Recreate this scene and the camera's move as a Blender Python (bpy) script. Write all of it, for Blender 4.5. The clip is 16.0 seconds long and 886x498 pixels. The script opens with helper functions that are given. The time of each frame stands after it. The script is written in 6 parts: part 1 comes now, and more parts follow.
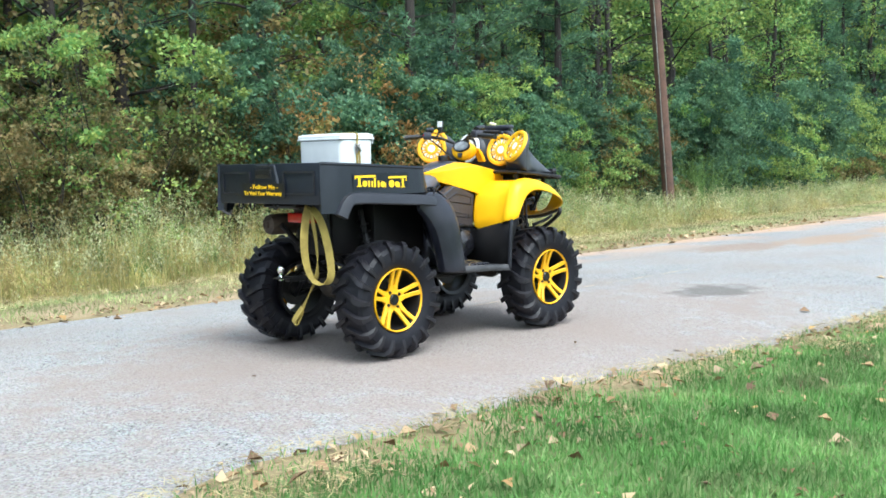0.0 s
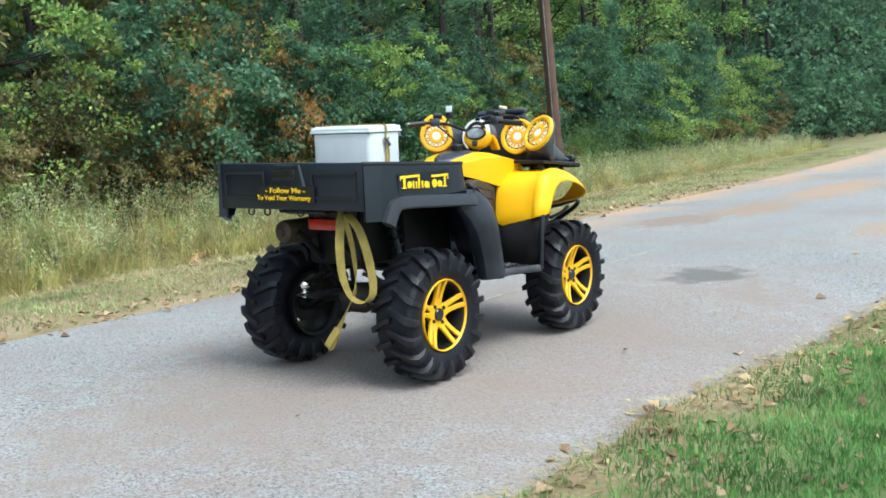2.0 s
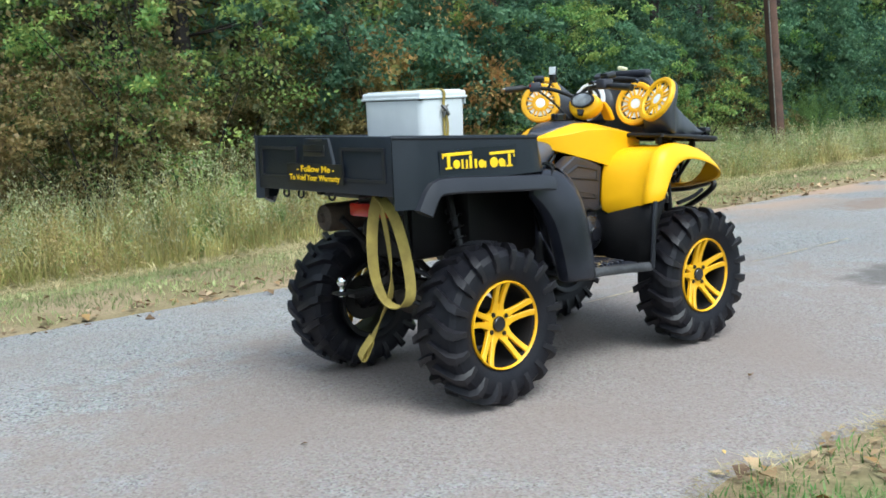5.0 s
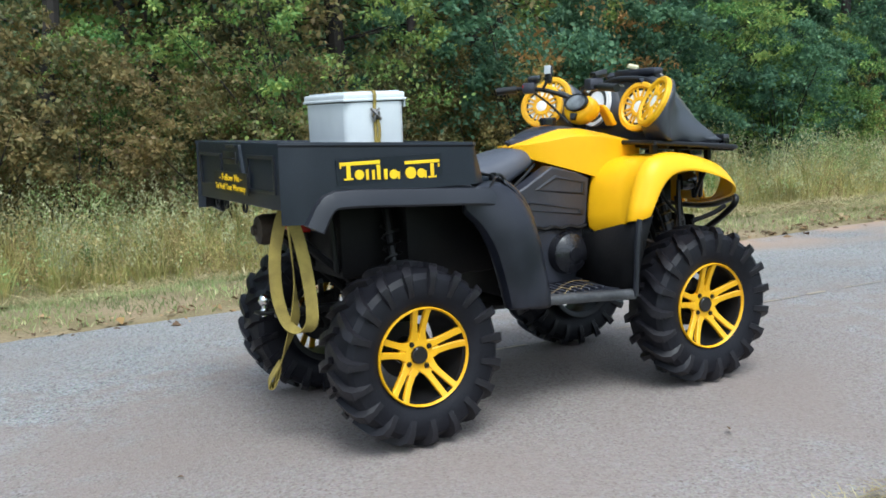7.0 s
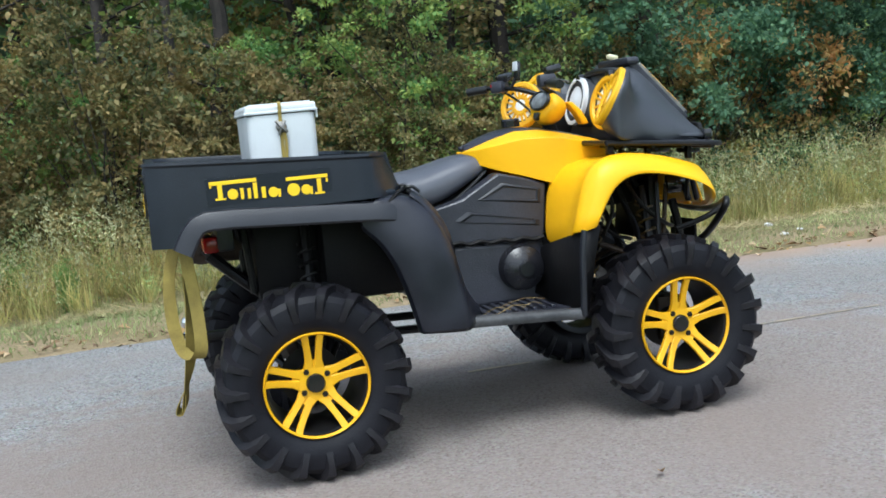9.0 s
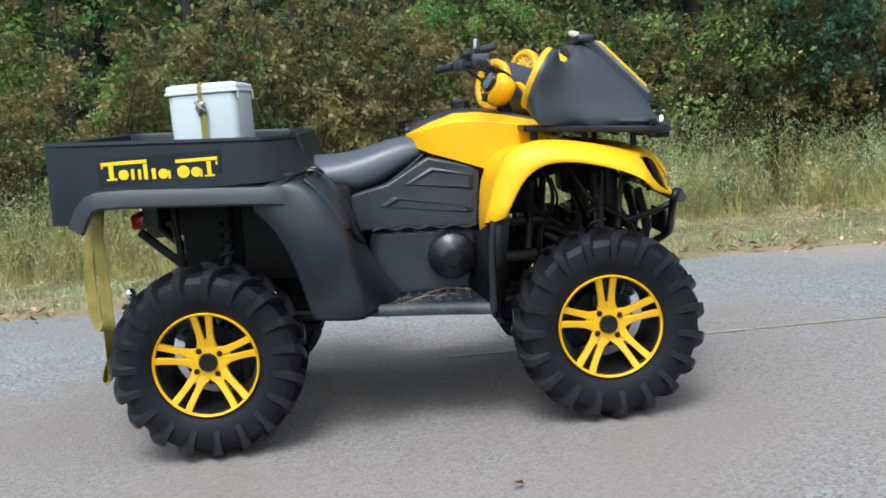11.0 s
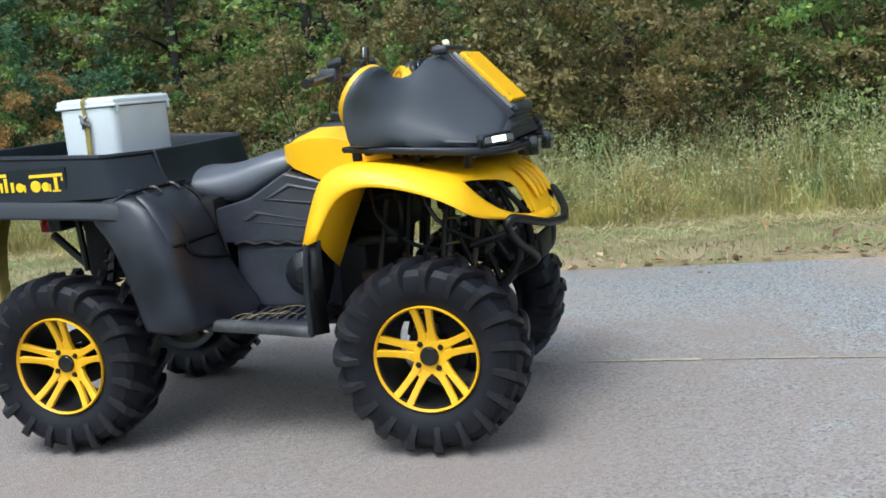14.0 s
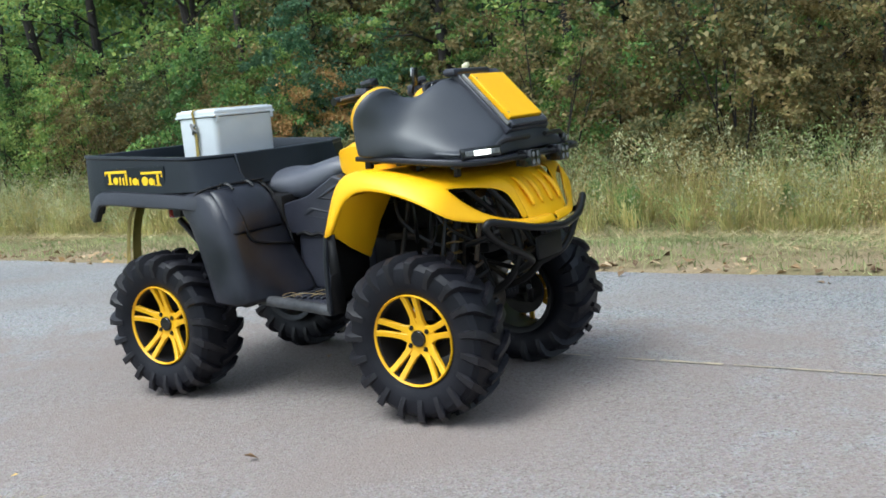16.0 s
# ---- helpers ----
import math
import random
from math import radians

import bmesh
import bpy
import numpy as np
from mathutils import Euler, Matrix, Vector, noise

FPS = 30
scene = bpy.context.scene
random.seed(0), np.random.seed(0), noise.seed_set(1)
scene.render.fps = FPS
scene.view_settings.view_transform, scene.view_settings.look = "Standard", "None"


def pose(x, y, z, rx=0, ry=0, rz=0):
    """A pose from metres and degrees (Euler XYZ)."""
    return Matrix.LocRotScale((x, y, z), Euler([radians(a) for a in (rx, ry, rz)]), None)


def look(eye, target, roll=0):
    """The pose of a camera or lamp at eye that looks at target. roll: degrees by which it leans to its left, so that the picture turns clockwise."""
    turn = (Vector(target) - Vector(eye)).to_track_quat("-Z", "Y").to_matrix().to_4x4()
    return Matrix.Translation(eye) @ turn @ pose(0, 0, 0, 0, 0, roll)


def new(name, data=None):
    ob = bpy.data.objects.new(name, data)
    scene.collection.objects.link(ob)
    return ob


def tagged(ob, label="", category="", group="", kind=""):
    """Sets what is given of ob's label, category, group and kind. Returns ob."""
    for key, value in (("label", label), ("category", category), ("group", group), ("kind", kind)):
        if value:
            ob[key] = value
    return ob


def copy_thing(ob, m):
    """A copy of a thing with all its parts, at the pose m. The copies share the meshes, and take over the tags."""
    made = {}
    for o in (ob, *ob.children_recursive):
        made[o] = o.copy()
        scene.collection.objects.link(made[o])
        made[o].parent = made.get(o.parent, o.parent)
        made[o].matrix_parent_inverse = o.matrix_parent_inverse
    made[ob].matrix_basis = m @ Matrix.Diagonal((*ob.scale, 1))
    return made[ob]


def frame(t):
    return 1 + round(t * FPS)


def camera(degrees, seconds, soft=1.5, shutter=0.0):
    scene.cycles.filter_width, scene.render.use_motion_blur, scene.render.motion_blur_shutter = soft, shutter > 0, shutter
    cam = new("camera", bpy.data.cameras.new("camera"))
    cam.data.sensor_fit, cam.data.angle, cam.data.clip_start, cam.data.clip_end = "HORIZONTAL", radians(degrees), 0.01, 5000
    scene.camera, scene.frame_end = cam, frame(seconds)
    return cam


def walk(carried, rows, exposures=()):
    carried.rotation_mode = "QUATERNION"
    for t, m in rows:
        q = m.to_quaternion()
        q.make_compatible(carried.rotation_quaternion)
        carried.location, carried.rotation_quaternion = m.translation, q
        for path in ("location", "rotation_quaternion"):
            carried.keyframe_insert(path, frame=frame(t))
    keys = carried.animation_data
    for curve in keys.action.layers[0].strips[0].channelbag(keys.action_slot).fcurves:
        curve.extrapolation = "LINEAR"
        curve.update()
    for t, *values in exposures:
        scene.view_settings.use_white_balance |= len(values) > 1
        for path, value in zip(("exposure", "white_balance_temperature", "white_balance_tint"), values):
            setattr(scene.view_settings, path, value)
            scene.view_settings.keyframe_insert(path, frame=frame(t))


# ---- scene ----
cam = camera(46.7, 16.0, soft=1.7)
PATH = [
    (0, (-4.109, -4.534, 1.175), (-2.7, -3.125, 1.004), -1.2),
    (0.5, (-4.17, -4.155, 1.226), (-2.703, -2.808, 1.043), -1.6),
    (1, (-4.287, -3.825, 1.271), (-2.761, -2.551, 1.05), -2.8),
    (1.5, (-4.3, -3.485, 1.311), (-2.757, -2.234, 1.079), -2.1),
    (2, (-4.259, -3.207, 1.374), (-2.666, -2.024, 1.123), -2.2),
    (2.5, (-4.254, -2.989, 1.405), (-2.637, -1.853, 1.097), -3.7),
    (3, (-4.117, -2.903, 1.41), (-2.535, -1.723, 1.089), -5.1),
    (3.5, (-3.822, -2.931, 1.401), (-2.312, -1.662, 1.07), -3.2),
    (4, (-3.538, -2.964, 1.385), (-2.067, -1.649, 1.061), -4.7),
    (4.5, (-3.272, -3.023, 1.362), (-1.863, -1.64, 1.041), -4.9),
    (4.7, (-3.149, -3.065, 1.347), (-1.792, -1.629, 1.038), -3.8),
    (6.8, (-1.858, -3.38, 1.287), (-0.867, -1.665, 1.011), -2.4),
    (7, (-1.736, -3.393, 1.278), (-0.784, -1.655, 1.006), -2.5),
    (7.5, (-1.435, -3.436, 1.276), (-0.581, -1.646, 1.022), -3.8),
    (8, (-1.102, -3.523, 1.253), (-0.333, -1.693, 1.009), -2.1),
    (8.5, (-0.785, -3.562, 1.233), (-0.155, -1.681, 0.976), -3.4),
    (9, (-0.485, -3.573, 1.249), (0.049, -1.663, 0.994), -5.3),
    (9.5, (-0.155, -3.654, 1.224), (0.313, -1.725, 0.98), -3.3),
    (9.7, (-0.038, -3.667, 1.232), (0.388, -1.732, 0.959), -2.9),
    (11.8, (1.276, -3.596, 1.223), (1.126, -1.622, 0.939), -4.5),
    (12, (1.389, -3.562, 1.24), (1.201, -1.59, 0.965), -4.0),
    (12.5, (1.674, -3.489, 1.253), (1.401, -1.523, 1.014), -4.7),
    (13, (2.025, -3.441, 1.26), (1.635, -1.502, 0.962), -3.1),
    (13.5, (2.273, -3.346, 1.285), (1.823, -1.425, 0.961), -4.2),
    (14, (2.536, -3.297, 1.309), (1.977, -1.405, 0.98), -5.4),
    (14.5, (2.903, -3.349, 1.283), (2.168, -1.516, 0.968), -3.7),
    (15, (3.199, -3.33, 1.28), (2.421, -1.513, 0.973), -5.2),
    (15.5, (3.519, -3.295, 1.293), (2.584, -1.555, 0.98), -6.2),
    (16, (3.851, -3.281, 1.315), (2.747, -1.639, 1.021), -5.3),
]
walk(cam, [(t, look(eye, target, roll)) for t, eye, target, roll in PATH], [(0, 1.50, 5850, 1), (2, 1.16, 5820, -1), (3.5, 1.08, 5820, -1), (7, 0.81, 5740, 2), (9, 0.80, 5740, 2), (12.5, 0.88, 5710, 1), (16, 0.87, 5790, 2)])

# ---- light ----
world = bpy.data.worlds.new("overcast_sky")
scene.world = world
world.use_nodes = True
wn, wl = world.node_tree.nodes, world.node_tree.links
SUN_EL, SUN_AZ = 60.0, 255.0
sky = wn.new("ShaderNodeTexSky")
sky.sky_type, sky.sun_disc = "NISHITA", False
sky.sun_elevation, sky.sun_rotation = radians(SUN_EL), radians(90 - SUN_AZ)
sky.dust_density, sky.air_density = 3.0, 1.0
soft_sky = wn.new("ShaderNodeHueSaturation")
soft_sky.inputs["Saturation"].default_value = 0.45
wl.new(sky.outputs[0], soft_sky.inputs["Color"])
wl.new(soft_sky.outputs[0], wn["Background"].inputs["Color"])
wn["Background"].inputs["Strength"].default_value = 0.15

sun = new("sun", bpy.data.lights.new("sun", "SUN"))
sun.data.energy, sun.data.angle, sun.data.color = 1.2, radians(25), (1.0, 0.97, 0.92)
sun.matrix_world = look((0, 0, 0), (-math.cos(radians(SUN_AZ)) * math.cos(radians(SUN_EL)), -math.sin(radians(SUN_AZ)) * math.cos(radians(SUN_EL)), -math.sin(radians(SUN_EL))))


# ---- materials ----
def surf(name, a, b, scale=4.0, rough=0.5, metal=0.0, bump=0.0, fine=60.0, rvar=0.1, grain=0.12, spec=0.5, coat=0.0, per_piece=0.0):
    """Two colours blended by broad noise, fine grain, relief and uneven gloss, in metres of the object."""
    m = bpy.data.materials.new(name)
    m.use_nodes = True
    n, l = m.node_tree.nodes, m.node_tree.links
    p = n["Principled BSDF"]
    tc = n.new("ShaderNodeTexCoord")
    big, small = n.new("ShaderNodeTexNoise"), n.new("ShaderNodeTexNoise")
    big.inputs["Scale"].default_value, small.inputs["Scale"].default_value = scale, fine
    big.inputs["Detail"].default_value, small.inputs["Detail"].default_value = 4, 3
    ramp = n.new("ShaderNodeMapRange")
    ramp.inputs["From Min"].default_value, ramp.inputs["From Max"].default_value = 0.35, 0.65
    mix, mul = n.new("ShaderNodeMix"), n.new("ShaderNodeMix")
    mix.data_type = mul.data_type = "RGBA"
    mul.blend_type = "OVERLAY"
    mul.inputs[0].default_value = grain
    mix.inputs[6].default_value, mix.inputs[7].default_value = (*a, 1), (*b, 1)
    for t in (big, small):
        l.new(tc.outputs["Object"], t.inputs["Vector"])
    l.new(big.outputs["Fac"], ramp.inputs["Value"])
    l.new(ramp.outputs[0], mix.inputs[0])
    l.new(mix.outputs[2], mul.inputs[6])
    l.new(small.outputs["Fac"], mul.inputs[7])
    l.new(mul.outputs[2], p.inputs["Base Color"])
    rr = n.new("ShaderNodeMapRange")
    rr.inputs["To Min"].default_value, rr.inputs["To Max"].default_value = max(rough - rvar, 0.02), min(rough + rvar, 1)
    l.new(big.outputs["Fac"], rr.inputs["Value"])
    l.new(rr.outputs[0], p.inputs["Roughness"])
    p.inputs["Metallic"].default_value = metal
    p.inputs["Specular IOR Level"].default_value = spec
    p.inputs["Coat Weight"].default_value = coat
    p.inputs["Coat Roughness"].default_value = 0.15
    if bump:
        bp = n.new("ShaderNodeBump")
        bp.inputs["Strength"].default_value, bp.inputs["Distance"].default_value = bump, 0.004
        l.new(small.outputs["Fac"], bp.inputs["Height"])
        l.new(bp.outputs[0], p.inputs["Normal"])
    return m


def foliage(name, cols, through_light=0.3, rough=0.6, patch=0.9):
    """Leaves: a colour out of a row for each leaf and a shift for each plant, some light coming through."""
    m = bpy.data.materials.new(name)
    m.use_nodes = True
    n, l = m.node_tree.nodes, m.node_tree.links
    n.remove(n["Principled BSDF"])
    geo, oi = n.new("ShaderNodeNewGeometry"), n.new("ShaderNodeObjectInfo")
    add = n.new("ShaderNodeMath")
    add.operation = "MULTIPLY_ADD"
    add.inputs[1].default_value = 0.58
    sc = n.new("ShaderNodeMath")
    sc.operation = "MULTIPLY"
    sc.inputs[1].default_value = 0.42
    l.new(oi.outputs["Random"], sc.inputs[0])
    l.new(geo.outputs["Random Per Island"], add.inputs[0])
    l.new(sc.outputs[0], add.inputs[2])
    cr = n.new("ShaderNodeValToRGB")
    e = cr.color_ramp.elements
    while len(e) < len(cols):
        e.new(0.5)
    for i, c in enumerate(cols):
        e[i].position = i / (len(cols) - 1)
        e[i].color = (*c, 1)
    drift, lean_ = n.new("ShaderNodeTexNoise"), n.new("ShaderNodeMath")
    drift.inputs["Scale"].default_value, drift.inputs["Detail"].default_value = patch * 0.55, 2
    lean_.operation = "MULTIPLY_ADD"
    lean_.inputs[1].default_value = 1.5
    l.new(geo.outputs["Position"], drift.inputs["Vector"])
    l.new(drift.outputs["Fac"], lean_.inputs[0])
    l.new(add.outputs[0], lean_.inputs[2])
    shift = n.new("ShaderNodeMath")
    shift.operation = "SUBTRACT"
    shift.inputs[1].default_value = 0.75
    l.new(lean_.outputs[0], shift.inputs[0])
    l.new(shift.outputs[0], cr.inputs[0])
    patchy, rng_, tone = n.new("ShaderNodeTexNoise"), n.new("ShaderNodeMapRange"), n.new("ShaderNodeHueSaturation")
    patchy.inputs["Scale"].default_value, patchy.inputs["Detail"].default_value = patch, 3
    rng_.inputs["From Min"].default_value, rng_.inputs["From Max"].default_value = 0.36, 0.64
    rng_.inputs["To Min"].default_value, rng_.inputs["To Max"].default_value = 0.62, 1.42
    l.new(geo.outputs["Position"], patchy.inputs["Vector"])
    l.new(patchy.outputs["Fac"], rng_.inputs["Value"])
    l.new(rng_.outputs[0], tone.inputs["Value"])
    l.new(cr.outputs[0], tone.inputs["Color"])
    d, tr, gl, mx, mx2 = n.new("ShaderNodeBsdfDiffuse"), n.new("ShaderNodeBsdfTranslucent"), n.new("ShaderNodeBsdfGlossy"), n.new("ShaderNodeMixShader"), n.new("ShaderNodeMixShader")
    l.new(tone.outputs[0], d.inputs[0])
    l.new(tone.outputs[0], tr.inputs[0])
    gl.inputs["Roughness"].default_value = rough
    mx.inputs[0].default_value, mx2.inputs[0].default_value = through_light, 0.02
    l.new(d.outputs[0], mx.inputs[1])
    l.new(tr.outputs[0], mx.inputs[2])
    l.new(mx.outputs[0], mx2.inputs[1])
    l.new(gl.outputs[0], mx2.inputs[2])
    l.new(mx2.outputs[0], n["Material Output"].inputs["Surface"])
    return m


def glow(name, color, strength):
    m = bpy.data.materials.new(name)
    m.use_nodes = True
    p = m.node_tree.nodes["Principled BSDF"]
    p.inputs["Base Color"].default_value = (*color, 1)
    p.inputs["Emission Color"].default_value = (*color, 1)
    p.inputs["Emission Strength"].default_value = strength
    return m


yellow = surf("yellow_plastic", (0.94, 0.495, 0.001), (0.90, 0.465, 0.001), 3, 0.42, bump=0.03, fine=90, grain=0.03, spec=0.35)
yellow_rim = surf("yellow_paint", (0.84, 0.46, 0.002), (0.74, 0.385, 0.004), 9, 0.44, bump=0.08, fine=120, grain=0.1)
black_plastic = surf("black_plastic", (0.018, 0.019, 0.029), (0.036, 0.037, 0.050), 6, 0.36, bump=0.3, fine=160, grain=0.4, spec=0.6)
bed_plastic = surf("bed_plastic", (0.006, 0.009, 0.015), (0.012, 0.016, 0.024), 4, 0.38, bump=0.2, fine=200, grain=0.35, spec=0.42)
flare_plastic = surf("faded_plastic", (0.010, 0.011, 0.016), (0.018, 0.019, 0.026), 5, 0.36, bump=0.25, fine=240, grain=0.2)
# own black raised to blue-grey: the sky's sheen is put into this colour
vinyl = surf("seat_vinyl", (0.058, 0.062, 0.082), (0.078, 0.082, 0.102), 6, 0.42, bump=0.15, fine=300, grain=0.15, spec=0.9)
pod_skin = surf("pod_skin", (0.026, 0.029, 0.037), (0.034, 0.037, 0.046), 3, 0.46, bump=0.1, fine=150, grain=0.1, spec=0.75)
rubber = surf("tyre_rubber", (0.006, 0.006, 0.009), (0.013, 0.013, 0.017), 7, 0.50, bump=0.3, fine=130, grain=0.35, spec=0.20)
mud_rubber = surf("dusty_rubber", (0.006, 0.006, 0.009), (0.014, 0.013, 0.016), 9, 0.40, spec=0.30, bump=0.4, fine=90, grain=0.4)
black_metal = surf("black_steel", (0.006, 0.006, 0.007), (0.011, 0.010, 0.010), 8, 0.40, bump=0.15, fine=120, spec=0.3)
grimy_metal = surf("grimy_metal", (0.022, 0.019, 0.017), (0.060, 0.048, 0.038), 9, 0.6, 0.0, spec=0.2, bump=0.3, fine=80, grain=0.35)
alloy = surf("dull_alloy", (0.34, 0.33, 0.31), (0.20, 0.19, 0.18), 12, 0.45, 0.8, bump=0.2, fine=90)
chrome = surf("chrome", (0.82, 0.82, 0.82), (0.74, 0.74, 0.75), 20, 0.10, 1.0, rvar=0.04)
white_plastic = surf("cooler_plastic", (0.70, 0.73, 0.75), (0.63, 0.66, 0.68), 5, 0.4, bump=0.08, fine=120, grain=0.06)
white_cone = surf("white_cone", (0.86, 0.86, 0.86), (0.80, 0.80, 0.80), 14, 0.45)
red_lens = surf("red_lens", (0.42, 0.012, 0.010), (0.30, 0.010, 0.010), 10, 0.2, coat=0.4)
webbing = surf("strap_webbing", (0.36, 0.275, 0.062), (0.24, 0.18, 0.045), 14, 0.85, bump=0.6, fine=400, grain=0.4)
gloss_black = surf("gloss_black", (0.010, 0.010, 0.012), (0.014, 0.014, 0.016), 6, 0.12, coat=0.3)
# pale grey stands in for sky reflected in the glass
gauge_glass = surf("gauge_glass", (0.28, 0.30, 0.31), (0.16, 0.17, 0.18), 30, 0.15, coat=0.5)
guard_plastic = surf("guard_plastic", (0.007, 0.008, 0.013), (0.018, 0.019, 0.028), 6, 0.34, bump=0.25, fine=220, grain=0.3, spec=0.45)
scuffed = surf("scuffed_plastic", (0.060, 0.060, 0.064), (0.022, 0.023, 0.026), 14, 0.55, bump=0.4, fine=90, grain=0.45)
gloss_plastic = surf("gloss_plastic", (0.008, 0.008, 0.011), (0.016, 0.016, 0.020), 9, 0.26, bump=0.15, fine=120, grain=0.2, spec=0.5)
# blacker than the other blacks: shade under the bike is put into it
underbody = surf("underbody_shade_black", (0.005, 0.005, 0.006), (0.010, 0.009, 0.009), 6, 0.55, bump=0.3, fine=90, grain=0.3, spec=0.2)
brown_metal = surf("scorched_metal", (0.075, 0.052, 0.034), (0.034, 0.025, 0.020), 8, 0.6, 0.3, bump=0.3, fine=80, grain=0.4)
dull_yellow = surf("dull_yellow", (0.12, 0.072, 0.010), (0.06, 0.040, 0.012), 20, 0.5)
decal_black = surf("decal_black", (0.010, 0.010, 0.010), (0.016, 0.016, 0.016), 9, 0.35)
decal_yellow = surf("decal_yellow", (0.95, 0.62, 0.010), (0.90, 0.56, 0.010), 9, 0.4)
cream = surf("cream_plastic", (0.75, 0.70, 0.45), (0.65, 0.60, 0.38), 20, 0.4)
led_on = glow("led_glow", (1.0, 0.96, 0.88), 1.6)
led_off = surf("led_lens", (0.30, 0.31, 0.33), (0.16, 0.17, 0.18), 60, 0.15, 0.3)
spot_glass = surf("spot_glass", (0.30, 0.31, 0.33), (0.20, 0.21, 0.22), 60, 0.12, 0.4)
timber = surf("pole_timber", (0.125, 0.066, 0.046), (0.078, 0.046, 0.036), 3, 0.85, bump=0.7, fine=25, grain=0.4)
bark = surf("tree_bark", (0.034, 0.027, 0.023), (0.016, 0.014, 0.013), 4, 0.9, bump=0.9, fine=22, grain=0.5)
trash_white = surf("litter_white", (0.75, 0.74, 0.72), (0.6, 0.6, 0.6), 20, 0.6)


def asphalt_material():
    """Worn chip seal: pale stones in grey binder, tan and darker patches, fine relief."""
    m = surf("chip_seal", (0.160, 0.158, 0.156), (0.205, 0.200, 0.195), 0.45, 0.9, bump=0.0, spec=0.25, grain=0.0)
    n, l = m.node_tree.nodes, m.node_tree.links
    p = n["Principled BSDF"]
    tc = n["Texture Coordinate"]
    base = p.inputs["Base Color"].links[0].from_socket
    vor, grit = n.new("ShaderNodeTexVoronoi"), n.new("ShaderNodeTexNoise")
    vor.inputs["Scale"].default_value = 105
    grit.inputs["Scale"].default_value, grit.inputs["Detail"].default_value = 46, 5
    l.new(tc.outputs["Object"], vor.inputs["Vector"])
    l.new(tc.outputs["Object"], grit.inputs["Vector"])
    hs = n.new("ShaderNodeHueSaturation")
    hs.inputs["Saturation"].default_value = 0.14
    l.new(vor.outputs["Color"], hs.inputs["Color"])
    mg = n.new("ShaderNodeMix")
    mg.data_type, mg.blend_type = "RGBA", "OVERLAY"
    mg.inputs[0].default_value = 0.55
    l.new(base, mg.inputs[6])
    l.new(grit.outputs["Fac"], mg.inputs[7])
    mx = n.new("ShaderNodeMix")
    mx.data_type, mx.blend_type = "RGBA", "OVERLAY"
    mx.inputs[0].default_value = 1.0
    l.new(mg.outputs[2], mx.inputs[6])
    l.new(hs.outputs[0], mx.inputs[7])
    tan = n.new("ShaderNodeTexNoise")
    tan.inputs["Scale"].default_value, tan.inputs["Detail"].default_value = 0.9, 5
    l.new(tc.outputs["Object"], tan.inputs["Vector"])
    tr = n.new("ShaderNodeMapRange")
    tr.inputs["From Min"].default_value, tr.inputs["From Max"].default_value, tr.inputs["To Max"].default_value = 0.42, 0.66, 0.65
    l.new(tan.outputs["Fac"], tr.inputs["Value"])
    mt = n.new("ShaderNodeMix")
    mt.data_type = "RGBA"
    mt.inputs[7].default_value = (0.232, 0.198, 0.178, 1)
    l.new(tr.outputs[0], mt.inputs[0])
    l.new(mx.outputs[2], mt.inputs[6])
    # dirt washed on to the far side of the road
    xyz = n.new("ShaderNodeSeparateXYZ")
    l.new(tc.outputs["Object"], xyz.inputs[0])
    fac = None
    for out, lo, hi in (("Y", 2.5, 3.7), ("X", 2.2, 5.0)):
        r1 = n.new("ShaderNodeMapRange")
        r1.inputs["From Min"].default_value, r1.inputs["From Max"].default_value = lo, hi
        l.new(xyz.outputs[out], r1.inputs["Value"])
        if fac:
            mu = n.new("ShaderNodeMath")
            mu.operation = "MULTIPLY"
            l.new(fac, mu.inputs[0])
            l.new(r1.outputs[0], mu.inputs[1])
            fac = mu.outputs[0]
        else:
            fac = r1.outputs[0]
    wob = n.new("ShaderNodeMapRange")
    wob.inputs["From Min"].default_value, wob.inputs["From Max"].default_value = 0.35, 0.55
    l.new(tan.outputs["Fac"], wob.inputs["Value"])
    mu = n.new("ShaderNodeMath")
    mu.operation = "MULTIPLY"
    l.new(fac, mu.inputs[0])
    l.new(wob.outputs[0], mu.inputs[1])
    dirt = n.new("ShaderNodeMix")
    dirt.data_type = "RGBA"
    dirt.inputs[7].default_value = (0.42, 0.285, 0.20, 1)
    l.new(mu.outputs[0], dirt.inputs[0])
    l.new(mt.outputs[2], dirt.inputs[6])
    # soft-edged darker and brown stains, and pinkish lens colour cast painted on the lane
    col = dirt.outputs[2]
    for cx, cy, rx_, ry_, stain_or_cast, thick in ((0.9, 0.2, 3.4, 2.0, (0.248, 0.192, 0.165, 1), 0.55), (3.85, 0.08, 0.46, 0.34, (0.115, 0.105, 0.098, 1), 0.8), (8.0, 2.1, 1.0, 0.55, (0.24, 0.17, 0.13, 1), 0.75), (9.6, 1.7, 1.3, 0.5, (0.30, 0.21, 0.15, 1), 0.75), (13.2, 1.6, 2.4, 0.6, (0.36, 0.24, 0.16, 1), 0.75), (7.7, -0.4, 0.9, 0.3, (0.32, 0.23, 0.16, 1), 0.6)):
        away = n.new("ShaderNodeVectorMath")
        away.operation = "MULTIPLY_ADD"
        away.inputs[1].default_value = (1 / rx_, 1 / ry_, 0)
        away.inputs[2].default_value = (-cx / rx_, -cy / ry_, 0)
        l.new(tc.outputs["Object"], away.inputs[0])
        far = n.new("ShaderNodeVectorMath")
        far.operation = "LENGTH"
